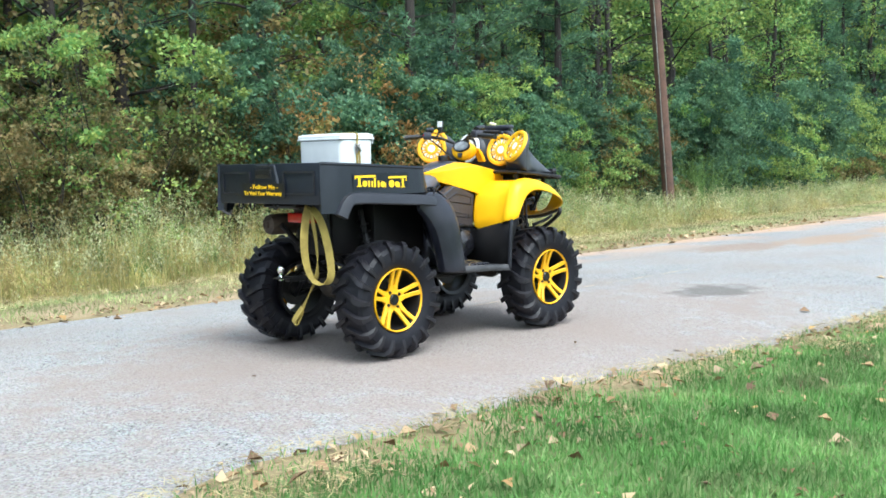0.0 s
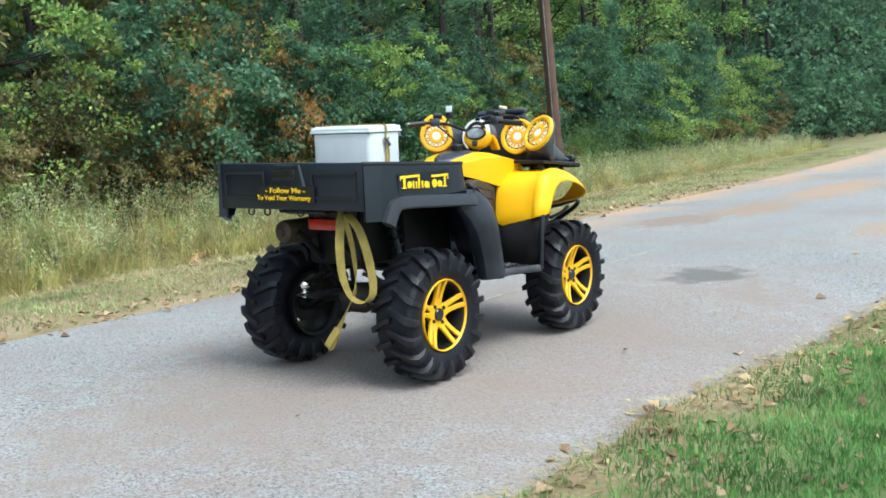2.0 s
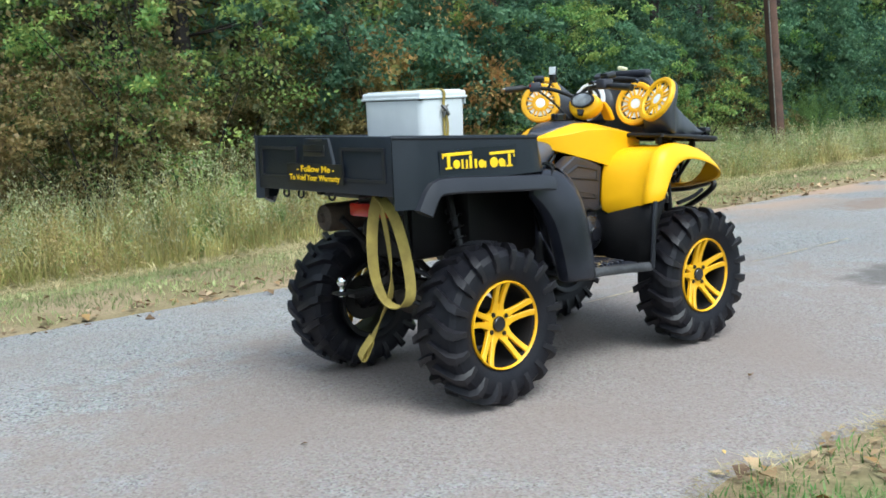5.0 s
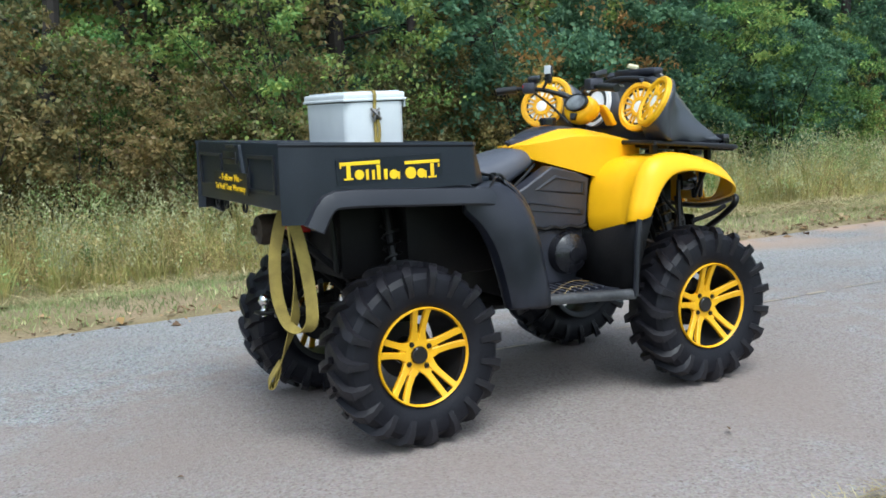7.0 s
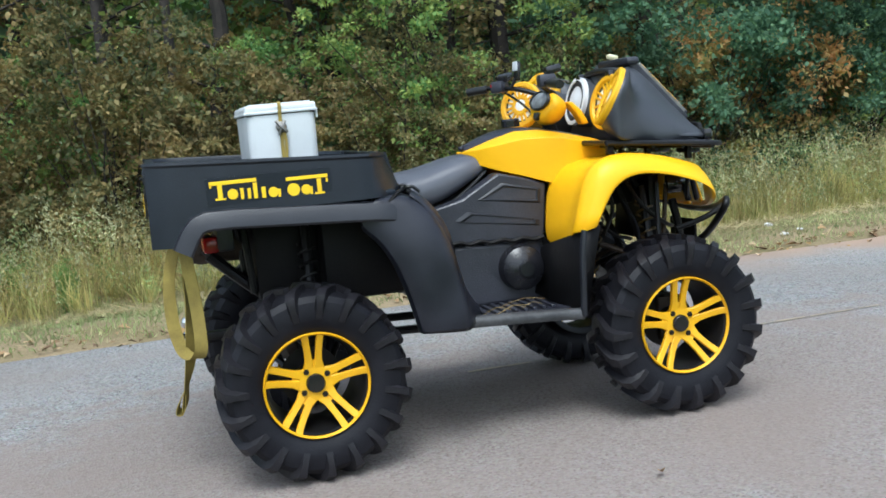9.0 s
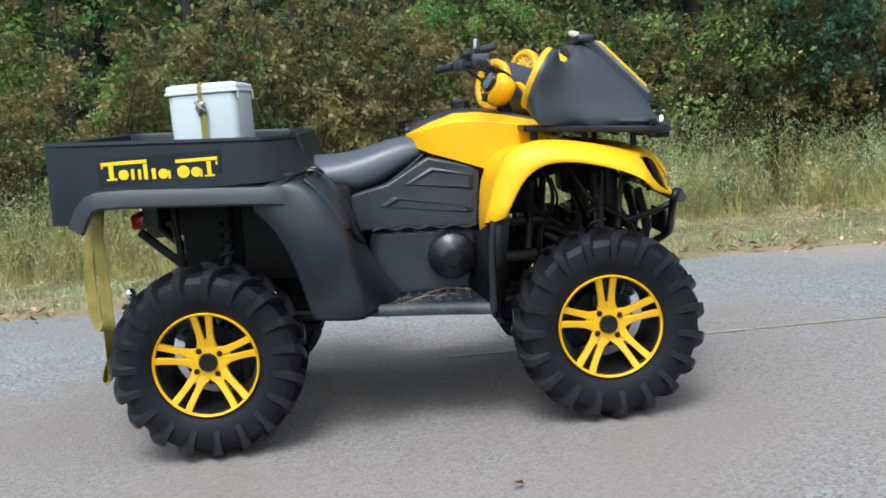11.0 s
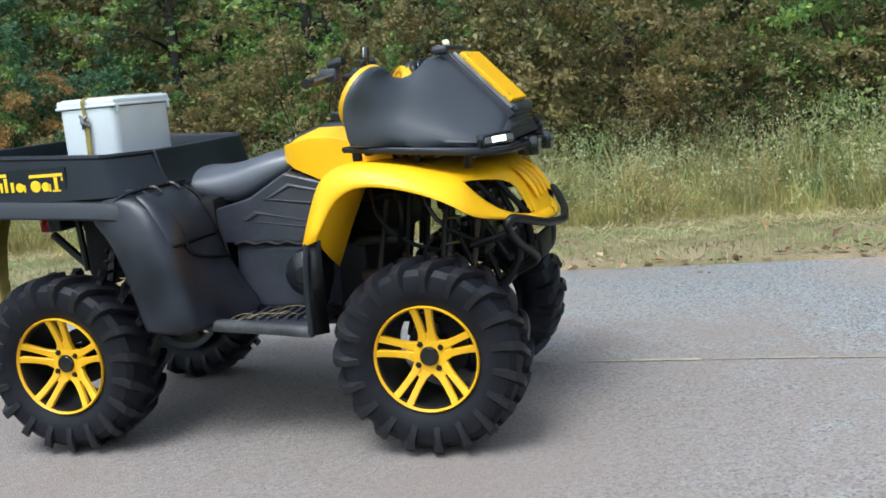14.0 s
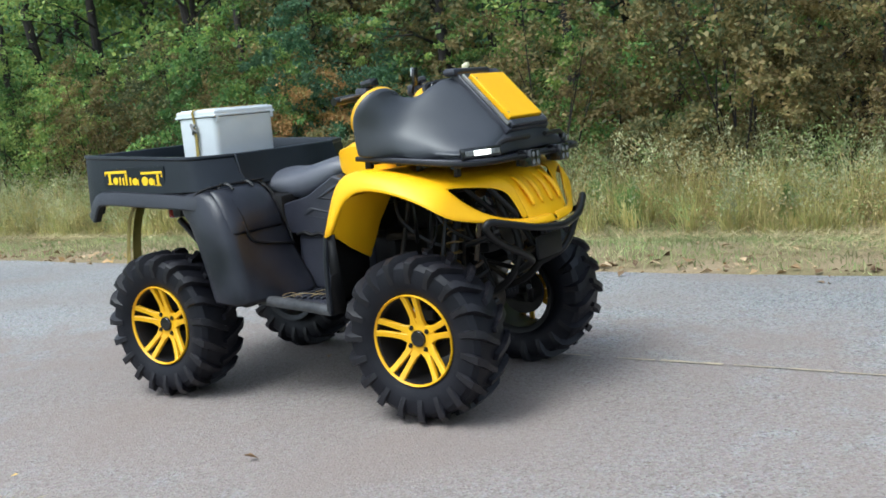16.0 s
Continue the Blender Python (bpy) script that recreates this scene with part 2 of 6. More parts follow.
        l.new(away.outputs[0], far.inputs[0])
        rag = n.new("ShaderNodeTexNoise")
        rag.inputs["Scale"].default_value, rag.inputs["Detail"].default_value = 4.5, 6
        l.new(tc.outputs["Object"], rag.inputs["Vector"])
        plus = n.new("ShaderNodeMath")
        plus.operation = "MULTIPLY_ADD"
        plus.inputs[1].default_value = 1.6
        l.new(rag.outputs["Fac"], plus.inputs[0])
        l.new(far.outputs["Value"], plus.inputs[2])
        fade = n.new("ShaderNodeMapRange")
        fade.interpolation_type = "SMOOTHSTEP"
        fade.inputs["From Min"].default_value, fade.inputs["From Max"].default_value = 1.35, 1.95
        fade.inputs["To Min"].default_value, fade.inputs["To Max"].default_value = thick, 0.0
        l.new(plus.outputs[0], fade.inputs["Value"])
        st = n.new("ShaderNodeMix")
        st.data_type = "RGBA"
        st.inputs[7].default_value = stain_or_cast
        l.new(fade.outputs[0], st.inputs[0])
        l.new(col, st.inputs[6])
        col = st.outputs[2]
    l.new(col, p.inputs["Base Color"])
    bp = n.new("ShaderNodeBump")
    bp.inputs["Strength"].default_value, bp.inputs["Distance"].default_value = 0.8, 0.004
    l.new(vor.outputs["Distance"], bp.inputs["Height"])
    l.new(bp.outputs[0], p.inputs["Normal"])
    return m


def soil_material():
    """Thatch and soil between the grasses, tan near the road, greener away from it."""
    m = surf("thatch_soil", (0.31, 0.235, 0.145), (0.19, 0.160, 0.078), 1.3, 0.95, bump=1.0, fine=45, grain=0.6, spec=0.2)
    n, l = m.node_tree.nodes, m.node_tree.links
    p = n["Principled BSDF"]
    base = p.inputs["Base Color"].links[0].from_socket
    xyz, away, green = n.new("ShaderNodeSeparateXYZ"), n.new("ShaderNodeMapRange"), n.new("ShaderNodeMix")
    l.new(n["Texture Coordinate"].outputs["Object"], xyz.inputs[0])
    l.new(xyz.outputs["Y"], away.inputs["Value"])
    away.inputs["From Min"].default_value, away.inputs["From Max"].default_value = -1.35, -2.1
    green.data_type = "RGBA"
    green.inputs[7].default_value = (0.090, 0.150, 0.046, 1)
    fac = n.new("ShaderNodeMath")
    fac.operation = "MULTIPLY"
    fac.inputs[1].default_value = 0.85
    beyond, either = n.new("ShaderNodeMapRange"), n.new("ShaderNodeMath")
    beyond.inputs["From Min"].default_value, beyond.inputs["From Max"].default_value = 4.1, 5.6
    beyond.inputs["To Max"].default_value = 0.35
    either.operation = "MAXIMUM"
    l.new(xyz.outputs["Y"], beyond.inputs["Value"])
    l.new(away.outputs[0], either.inputs[0])
    l.new(beyond.outputs[0], either.inputs[1])
    l.new(either.outputs[0], fac.inputs[0])
    l.new(fac.outputs[0], green.inputs[0])
    l.new(base, green.inputs[6])
    l.new(green.outputs[2], p.inputs["Base Color"])
    return m


chip_seal, soil = asphalt_material(), soil_material()
line_paint = surf("faded_line_paint", (0.44, 0.36, 0.24), (0.27, 0.24, 0.20), 9, 0.85, bump=0.4, fine=120, grain=0.4)
lawn_leaf = foliage("lawn_blades", [(0.076, 0.180, 0.044), (0.121, 0.259, 0.066), (0.184, 0.305, 0.102), (0.368, 0.362, 0.190)], 0.3, patch=2.2)
dry_leaf = foliage("dry_grass", [(0.567, 0.459, 0.194), (0.494, 0.415, 0.160), (0.365, 0.380, 0.134), (0.603, 0.502, 0.228), (0.302, 0.352, 0.113)], 0.5, patch=1.9)
head_leaf = foliage("grass_heads", [(0.528, 0.516, 0.311), (0.448, 0.447, 0.252), (0.400, 0.430, 0.222), (0.576, 0.559, 0.340)], 0.4, patch=1.9)
mown_leaf = foliage("mown_grass", [(0.36, 0.38, 0.18), (0.26, 0.34, 0.13), (0.48, 0.43, 0.24), (0.21, 0.30, 0.11)], 0.3, patch=1.3)
straw_leaf = foliage("straw", [(0.478, 0.384, 0.209), (0.386, 0.307, 0.166), (0.304, 0.269, 0.133), (0.552, 0.461, 0.275)], 0.2, patch=1.6)
withered_leaf = foliage("withered_weeds", [(0.405, 0.287, 0.133), (0.284, 0.210, 0.098), (0.499, 0.385, 0.196), (0.311, 0.280, 0.119)], 0.3, patch=1.1)
herb_leaf = foliage("herb_leaves", [(0.239, 0.322, 0.121), (0.328, 0.407, 0.161), (0.190, 0.272, 0.092), (0.417, 0.472, 0.207)], 0.4, patch=1.6)
gold_leaf = foliage("golden_weeds", [(0.516, 0.408, 0.184), (0.396, 0.324, 0.132), (0.624, 0.504, 0.265), (0.324, 0.300, 0.115)], 0.4, patch=1.6)
weed_leaf = foliage("weed_leaves", [(0.128, 0.224, 0.062), (0.174, 0.273, 0.085), (0.106, 0.185, 0.060)], 0.35)
litter_leaf = foliage("fallen_leaves", [(0.17, 0.10, 0.055), (0.38, 0.25, 0.13), (0.13, 0.08, 0.05), (0.56, 0.42, 0.26), (0.30, 0.18, 0.08), (0.52, 0.34, 0.12)], 0.1)
green_leaf = foliage("green_leaves", [(0.076, 0.167, 0.054), (0.118, 0.230, 0.066), (0.200, 0.312, 0.086), (0.350, 0.409, 0.109), (0.126, 0.235, 0.092)], 0.42)
olive_leaf = foliage("olive_leaves", [(0.077, 0.104, 0.048), (0.134, 0.140, 0.060), (0.218, 0.189, 0.074), (0.297, 0.219, 0.092), (0.162, 0.122, 0.067)], 0.42)
yellow_leaf = foliage("yellowing_leaves", [(0.070, 0.085, 0.031), (0.167, 0.139, 0.049), (0.246, 0.183, 0.062), (0.100, 0.097, 0.037)], 0.42)
russet_leaf = foliage("russet_leaves", [(0.374, 0.228, 0.101), (0.535, 0.295, 0.117), (0.350, 0.278, 0.101), (0.239, 0.272, 0.086)], 0.42)
pine_leaf = foliage("pine_needles", [(0.047, 0.107, 0.068), (0.077, 0.157, 0.089), (0.134, 0.231, 0.117), (0.059, 0.125, 0.098)], 0.42)
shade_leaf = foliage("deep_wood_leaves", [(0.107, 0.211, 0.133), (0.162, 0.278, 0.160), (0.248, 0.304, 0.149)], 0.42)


# ---- building helpers ----
def smooth(me, angle=38):
    me.polygons.foreach_set("use_smooth", [True] * len(me.polygons))
    me.set_sharp_from_angle(angle=radians(angle))


def origin_of(ob):
    v = Vector((0, 0, 0))
    while ob:
        v += ob.location
        ob = ob.parent
    return v


def part(name, bm, material, parent=None, label="", angle=38, solid=0.0, round_edge=0.0, sub=0):
    """One mesh object out of a bmesh in world coordinates, under its thing."""
    bmesh.ops.recalc_face_normals(bm, faces=bm.faces[:])
    if parent:
        bmesh.ops.translate(bm, vec=-origin_of(parent), verts=bm.verts[:])
    me = bpy.data.meshes.new(name)
    bm.to_mesh(me)
    bm.free()
    smooth(me, angle)
    me.materials.append(material)
    ob = new(name, me)
    if parent:
        ob.parent = parent
    if solid:
        s = ob.modifiers.new("thickness", "SOLIDIFY")
        s.thickness, s.offset = solid, -1
    if sub:
        s = ob.modifiers.new("curve", "SUBSURF")
        s.levels = s.render_levels = sub
    if round_edge:
        b = ob.modifiers.new("edge", "BEVEL")
        b.width, b.segments, b.limit_method, b.angle_limit = round_edge, 2, "ANGLE", radians(40)
    if label:
        tagged(ob, label)
    return ob


def thing(name, at, label, category, group="", kind=""):
    ob = new(name)
    ob.location = at
    ob.empty_display_size = 0.1
    return tagged(ob, label, category, group, kind)


def box(bm, x0, x1, y0, y1, z0, z1, bevel=0.0, seg=2):
    m = Matrix.LocRotScale(((x0 + x1) / 2, (y0 + y1) / 2, (z0 + z1) / 2), None, (abs(x1 - x0), abs(y1 - y0), abs(z1 - z0)))
    v = bmesh.ops.create_cube(bm, size=1, matrix=m)["verts"]
    if bevel:
        e = list({e for w in v for e in w.link_edges})
        bmesh.ops.bevel(bm, geom=e, offset=bevel, segments=seg, affect="EDGES", profile=0.5)
    return bm


def loft(bm, rings, closed=True, caps=True):
    """A skin over rows of points, all rows equally long."""
    rows = [[bm.verts.new(p) for p in r] for r in rings]
    k = len(rows[0])
    for a, b in zip(rows, rows[1:]):
        for i in range(k if closed else k - 1):
            j = (i + 1) % k
            bm.faces.new((a[i], a[j], b[j], b[i]))
    if closed and caps:
        bm.faces.new(rows[0][::-1])
        bm.faces.new(rows[-1])
    return bm


def spline(pts, steps=6):
    """Points along a smooth curve through the given ones."""
    p = [Vector(q) for q in pts]
    if len(p) < 3:
        return p
    p = [2 * p[0] - p[1], *p, 2 * p[-1] - p[-2]]
    out = []
    for i in range(1, len(p) - 2):
        for k in range(steps):
            t = k / steps
            a, b, c, d = p[i - 1:i + 3]
            out.append(0.5 * (2 * b + (c - a) * t + (2 * a - 5 * b + 4 * c - d) * t * t + (3 * b - a - 3 * c + d) * t ** 3))
    out.append(p[-2])
    return out


def tube(bm, pts, r, n=10, steps=5, r2=None):
    """A round bar along a smooth curve, tapering to r2."""
    c = spline(pts, steps)
    rings, up = [], Vector((0, 0, 1))
    for i, q in enumerate(c):
        d = (c[min(i + 1, len(c) - 1)] - c[max(i - 1, 0)]).normalized()
        if i == 0:
            side = d.cross(up if abs(d.z) < 0.9 else Vector((1, 0, 0))).normalized()
        else:
            side = (side - d * side.dot(d)).normalized()
        w = d.cross(side)
        rad = r if r2 is None else r + (r2 - r) * i / (len(c) - 1)
        rings.append([q + rad * (math.cos(a) * side + math.sin(a) * w) for a in (2 * math.pi * k / n for k in range(n))])
    return loft(bm, rings)


def ribbon(bm, pts, wide, width, thick=0.003, steps=6):
    """A flat band along a smooth curve; wide is the way across it, one for all points or one each."""
    c = spline(pts, steps)
    ws = [Vector(w) for w in wide] if isinstance(wide[0], (tuple, list, Vector)) else [Vector(wide)] * len(pts)
    rings = []
    for i, q in enumerate(c):
        f = i / (len(c) - 1) * (len(pts) - 1)
        k = min(int(f), len(pts) - 2)
        w = ws[k].lerp(ws[k + 1], f - k)
        d = (c[min(i + 1, len(c) - 1)] - c[max(i - 1, 0)]).normalized()
        w = (w - d * w.dot(d)).normalized()
        nrm = d.cross(w) * thick / 2
        h = w * width / 2
        rings.append([q - h - nrm, q + h - nrm, q + h + nrm, q - h + nrm])
    return loft(bm, rings)


def lathe(bm, profile, at=(0, 0, 0), axis="y", n=48, closed=False):
    """A turned body: (radius, along) pairs round an axis."""
    rings = []
    for k in range(n):
        a = 2 * math.pi * k / n
        c, s = math.cos(a), math.sin(a)
        if axis == "y":
            rings.append([Vector(at) + Vector((r * c, h, r * s)) for r, h in profile])
        elif axis == "x":
            rings.append([Vector(at) + Vector((h, r * c, r * s)) for r, h in profile])
        else:
            rings.append([Vector(at) + Vector((r * c, r * s, h)) for r, h in profile])
    rows = [[bm.verts.new(p) for p in r] for r in rings]
    m = len(profile)
    for i in range(n):
        a, b = rows[i], rows[(i + 1) % n]
        for j in range(m if closed else m - 1):
            jj = (j + 1) % m
            bm.faces.new((a[j], a[jj], b[jj], b[j]))
    bmesh.ops.remove_doubles(bm, verts=bm.verts[:], dist=1e-5)
    return bm


def disc_frame(centre, normal):
    """A pose whose z axis is the normal."""
    return Matrix.Translation(centre) @ Vector(normal).to_track_quat("Z", "Y").to_matrix().to_4x4()


def moved(bm, m):
    bmesh.ops.transform(bm, matrix=m, verts=bm.verts[:])
    return bm


def bar(bm, a, b, r, n=8):
    return tube(bm, [a, b], r, n, 1)


def B():
    return bmesh.new()


# ---- ground and road ----
rng = np.random.default_rng(7)


def bend(x):
    """The road swings a little to one side far ahead."""
    d = min(max(0.0, x - 12.0), 26.0)
    return 0.0024 * d * d + 0.05 * max(0.0, x - 38.0)


def near_edge(x):
    lobes = 0.13 * noise.noise((x * 0.9, 3.1, 0)) + 0.075 * noise.noise((x * 2.6, 1.7, 0)) + 0.035 * noise.noise((x * 7, 1.2, 0))
    return -1.19 - 0.10 * max(0, x - 0.2) ** 0.9 + bend(x) + lobes


def far_edge(x):
    return 3.63 + 0.022 * max(0, x) + bend(x) + 0.06 * noise.noise((x * 0.7, 8.1, 0)) + 0.04 * noise.noise((x * 3.7, 5.7, 0))


def road_z(y):
    return -0.042 * ((y - 0.6) / 2.2) ** 2


def ramp01(a, b, v):
    f = min(max((v - a) / (b - a), 0.0), 1.0)
    return f * f * (3 - 2 * f)


def ground_z(x, y):
    """Level beside the road, then a bank that falls into a shallow dip in front of the woods."""
    y0 = y - bend(x)
    if y <= -1.6 + bend(x):
        return road_z(-1.6) + 0.002 - 0.01 * min(1, (-1.6 - y0) / 4) + 0.02 * noise.noise((x * 0.5, y * 0.5, 0)) * min(1, (-1.6 - y0) / 0.6)
    if y < far_edge(x) + 0.10:
        base = road_z(min(y0, 3.75)) - 0.03
        edge = min(y - near_edge(x), far_edge(x) - y)
        if edge < 0.10:
            base += 0.032 * min(1, max(0, (0.10 - edge) / 0.16))
        return base
    out = y - far_edge(x) - 0.10
    rough = 0.05 * noise.noise((x * 0.4, y * 0.4, 2)) * min(1, out / 2) + 0.03 * noise.noise((x * 1.7, y * 1.7, 2)) * min(1, out / 3)
    return road_z(3.75) + 0.002 - 0.60 * ramp01(0.7, 5.0, out) + 0.045 * max(0, min(out - 6.5, 14)) + rough


def grid_mesh(name, xs, ys, zf, material):
    v = [(x, y, zf(x, y)) for x in xs for y in ys]
    n = len(ys)
    f = [(i * n + j, (i + 1) * n + j, (i + 1) * n + j + 1, i * n + j + 1) for i in range(len(xs) - 1) for j in range(n - 1)]
    me = bpy.data.meshes.new(name)
    me.from_pydata(v, [], f)
    smooth(me, 60)
    me.materials.append(material)
    return new(name, me)


def steps(a, b, d):
    return list(np.arange(a, b, d))


xs = [-600, -300, -150, -80, -50] + steps(-35, -6, 1.5) + steps(-6, 12, 0.2) + steps(12, 45, 1.5) + [50, 80, 150, 300, 600]
ys = [-600, -300, -150, -80, -40, -20, -12] + steps(-8, -2, 0.35) + steps(-2, 5.4, 0.09) + steps(5.4, 11, 0.3) + steps(11, 24, 0.8) + [24, 28, 40, 80, 150, 300, 600]
ground = grid_mesh("ground", xs, ys, ground_z, soil)
tagged(ground, "sandy soil and thatch beside the road", "ground", kind="structure")

rx = steps(-60, -8, 2.0) + steps(-8, 14, 0.10) + steps(14, 120, 2.0)
fr = [0, 0.004, 0.02, 0.06, 0.15, 0.28, 0.4, 0.52, 0.64, 0.76, 0.87, 0.95, 0.985, 0.996, 1]
v, f = [], []
for x in rx:
    a, b = near_edge(x), far_edge(x)
    for k, q in enumerate(fr):
        y = a + (b - a) * q
        v.append((x, y, road_z(y - bend(x)) - (0.03 if k in (0, len(fr) - 1) else 0.012 if k in (1, len(fr) - 2) else 0.0) + 0.004 * noise.noise((x * 0.8, y * 0.8, 4))))
n = len(fr)
f = [(i * n + j, (i + 1) * n + j, (i + 1) * n + j + 1, i * n + j + 1) for i in range(len(rx) - 1) for j in range(n - 1)]
me = bpy.data.meshes.new("road")
me.from_pydata(v, [], f)
smooth(me, 60)
me.materials.append(chip_seal)
road = tagged(new("road", me), "worn pale grey chip-seal country road", "road", kind="structure")


def on_road(x, y, up=0.004):
    return (x, y, road_z(y) + 0.004 * noise.noise((x * 0.8, y * 0.8, 4)) + up)


# faded centre line in broken pieces
v, f = [], []
x = 0.9
while x < 5.2:
    ln = rng.uniform(0.05, 0.5)
    k = len(v)
    w = rng.uniform(0.006, 0.015)
    y = 1.135 + 0.006 * (x - 1.6) + rng.uniform(-0.004, 0.004)
    v += [on_road(x, y - w), on_road(x + ln, y - w), on_road(x + ln, y + w), on_road(x, y + w)]
    f.append((k, k + 1, k + 2, k + 3))
    x += ln + (rng.uniform(0.0, 0.05) if rng.random() < 0.7 else rng.uniform(0.05, 0.25))
me = bpy.data.meshes.new("centre_line")
me.from_pydata(v, [], f)
me.materials.append(line_paint)
tagged(new("centre_line", me), "faded thin yellow line along the road", "road marking", kind="structure")


# ---- grasses ----
def leaf_object(name, base, along, across, fold, material, label="", category="", kind="", parent=None):
    """Many four-cornered leaves as one mesh: foot, two flanks, tip."""
    n = len(base)
    co = np.empty((n, 4, 3), np.float32)
    co[:, 0] = base
    co[:, 1] = base + along * 0.45 - across + fold
    co[:, 2] = base + along
    co[:, 3] = base + along * 0.45 + across + fold
    me = bpy.data.meshes.new(name)
    me.vertices.add(4 * n)
    me.vertices.foreach_set("co", co.ravel())
    me.loops.add(4 * n)
    me.loops.foreach_set("vertex_index", np.arange(4 * n, dtype=np.int32))
    me.polygons.add(n)
    me.polygons.foreach_set("loop_start", np.arange(0, 4 * n, 4, dtype=np.int32))
    me.polygons.foreach_set("loop_total", np.full(n, 4, np.int32))
    me.update(calc_edges=True)
    me.materials.append(material)
    ob = new(name, me)
    if parent:
        ob.parent = parent
    return tagged(ob, label, category, "", kind)


def unit(a):
    return a / np.maximum(np.linalg.norm(a, axis=1, keepdims=True), 1e-6)


def blades(name, x, y, h, w, lean, material, label, category, r, lying=False):
    """Grass blades on the ground, upright or lying."""
    n = len(x)
    z = np.array([ground_z(a, b) for a, b in zip(x, y)])
    base = np.stack([x, y, z + (r.uniform(0.005, 0.06, n) if lying else -0.004)], 1)
    a = r.uniform(0, 2 * np.pi, n)
    tilt = r.uniform(1.25, 1.53, n) if lying else np.abs(r.normal(0, lean, n))
    d = np.stack([np.cos(a) * np.sin(tilt), np.sin(a) * np.sin(tilt), np.cos(tilt)], 1)
    b = r.uniform(0, 2 * np.pi, n)
    across = np.stack([np.cos(b), np.sin(b), np.zeros(n)], 1) * w[:, None]
    fold = d * 0.0 + np.stack([np.cos(a), np.sin(a), np.zeros(n)], 1) * (-0.10 * h * np.sin(tilt + 0.2))[:, None]
    return leaf_object(name, base, d * h[:, None], across, fold, material, label, category, "stuff")


def spread(n, x0, x1, y0, y1, r, keep=None):
    x, y = r.uniform(x0, x1, n), r.uniform(y0, y1, n)
    if keep:
        m = np.array([keep(a, b) for a, b in zip(x, y)])
        x, y = x[m], y[m]
    return x, y


r = np.random.default_rng(11)
x, y = spread(210000, -4.4, 8.4, -5.0, -1.0, r, lambda a, b: b < near_edge(a) - 0.02 and r.random() < min(1, 0.14 + max(0, near_edge(a) - b - 0.10 + 0.34 * noise.noise((a * 1.4, b * 1.4, 0))) * 2.1) * ramp01(-4.4, -3.0, a) * (1 - ramp01(6.4, 8.4, a)) * ramp01(-5.0, -3.6, b))
blades("lawn", x, y, r.uniform(0.03, 0.075, len(x)), r.uniform(0.0024, 0.0048, len(x)), 0.62, lawn_leaf, "short green lawn grass beside the road", "grass", r)
x, y = spread(110000, -14.0, 26.0, -12.0, -1.3, r, lambda a, b: b < near_edge(a) - 0.15 and not (-3.4 < a < 7 and b > -4.0) and r.random() < 0.25 + 0.8 * (near_edge(a) - b))
blades("rough_lawn", x, y, r.uniform(0.04, 0.08, len(x)), r.uniform(0.005, 0.009, len(x)), 0.6, lawn_leaf, "lawn grass further from the road", "grass", r)
x, y = spread(60000, -3.5, 8.0, -2.4, -0.9, r, lambda a, b: -1.3 < b - near_edge(a) < 0.05 + 0.09 * noise.noise((a * 4, 0, 1)) and r.random() < 1.0 - 2.1 * max(0, near_edge(a) - b) + 1.1 * noise.noise((a * 1.7, b * 2.2, 3)))
blades("straw_edge", x, y, r.uniform(0.03, 0.10, len(x)), r.uniform(0.0015, 0.003, len(x)), 1.25, straw_leaf, "dead straw and clippings along the road edge", "straw", r, True)

# far verge: mown bank with cut straw lying on it, then tall dry grass in the dip
def hay(a, b):
    """Where the cut straw lies thick."""
    d = b - far_edge(a)
    return 0.5 + 1.3 * noise.noise((a * 0.42, b * 0.95, 7)) + 0.5 * noise.noise((a * 1.6, b * 2.4, 8)) - 0.7 * max(0.0, 1.4 - d) + 0.38 * ramp01(0.8, 2.4, a) * (1 - ramp01(10, 14, a))


x, y = spread(200000, -16, 30, 3.4, 9.6, r, lambda a, b: b > far_edge(a) + 0.05 + 0.10 * noise.noise((a * 2.2, 2, 0)) and r.random() < (0.30 + 0.9 * (b - far_edge(a)) if b < far_edge(a) + 0.9 else 1.05 - 0.5 * hay(a, b)))
blades("mown_verge", x, y, r.uniform(0.03, 0.09, len(x)), r.uniform(0.003, 0.007, len(x)), 0.95, mown_leaf, "mown half-dry grass on the bank beside the road", "grass", r)
x, y = spread(110000, -16, 30, 3.4, 9.4, r, lambda a, b: b > far_edge(a) - 0.02 + 0.05 * noise.noise((a * 3, 1, 0)) and r.random() < max(0.04, hay(a, b) - 0.12))
blades("verge_straw", x, y, r.uniform(0.10, 0.42, len(x)), r.uniform(0.003, 0.006, len(x)), 1.5, straw_leaf, "cut straw lying on the bank", "straw", r, True)


def tall_start(a):
    return 8.55 + bend(a) + 0.40 * noise.noise((a * 0.6, 0, 3)) + 0.25 * noise.noise((a * 1.9, 0, 5))


def tall(a, b):
    d = b - tall_start(a)
    return d > 0 and r.random() < 0.55 + 0.45 * noise.noise((a * 0.9, b * 0.9, 6)) + (0.35 if d < 0.5 else 0.0)


def sward(a, b):
    """How high the tall grass grows."""
    d = b - tall_start(a)
    return (0.55 + 0.45 * ramp01(0.0, 0.9, d)) * (1.0 - 0.35 * ramp01(9, 24, a)) * (1.04 + 0.40 * noise.noise((a * 0.7, b * 0.7, 9)) + 0.22 * noise.noise((a * 2.6, b * 2.6, 4)))


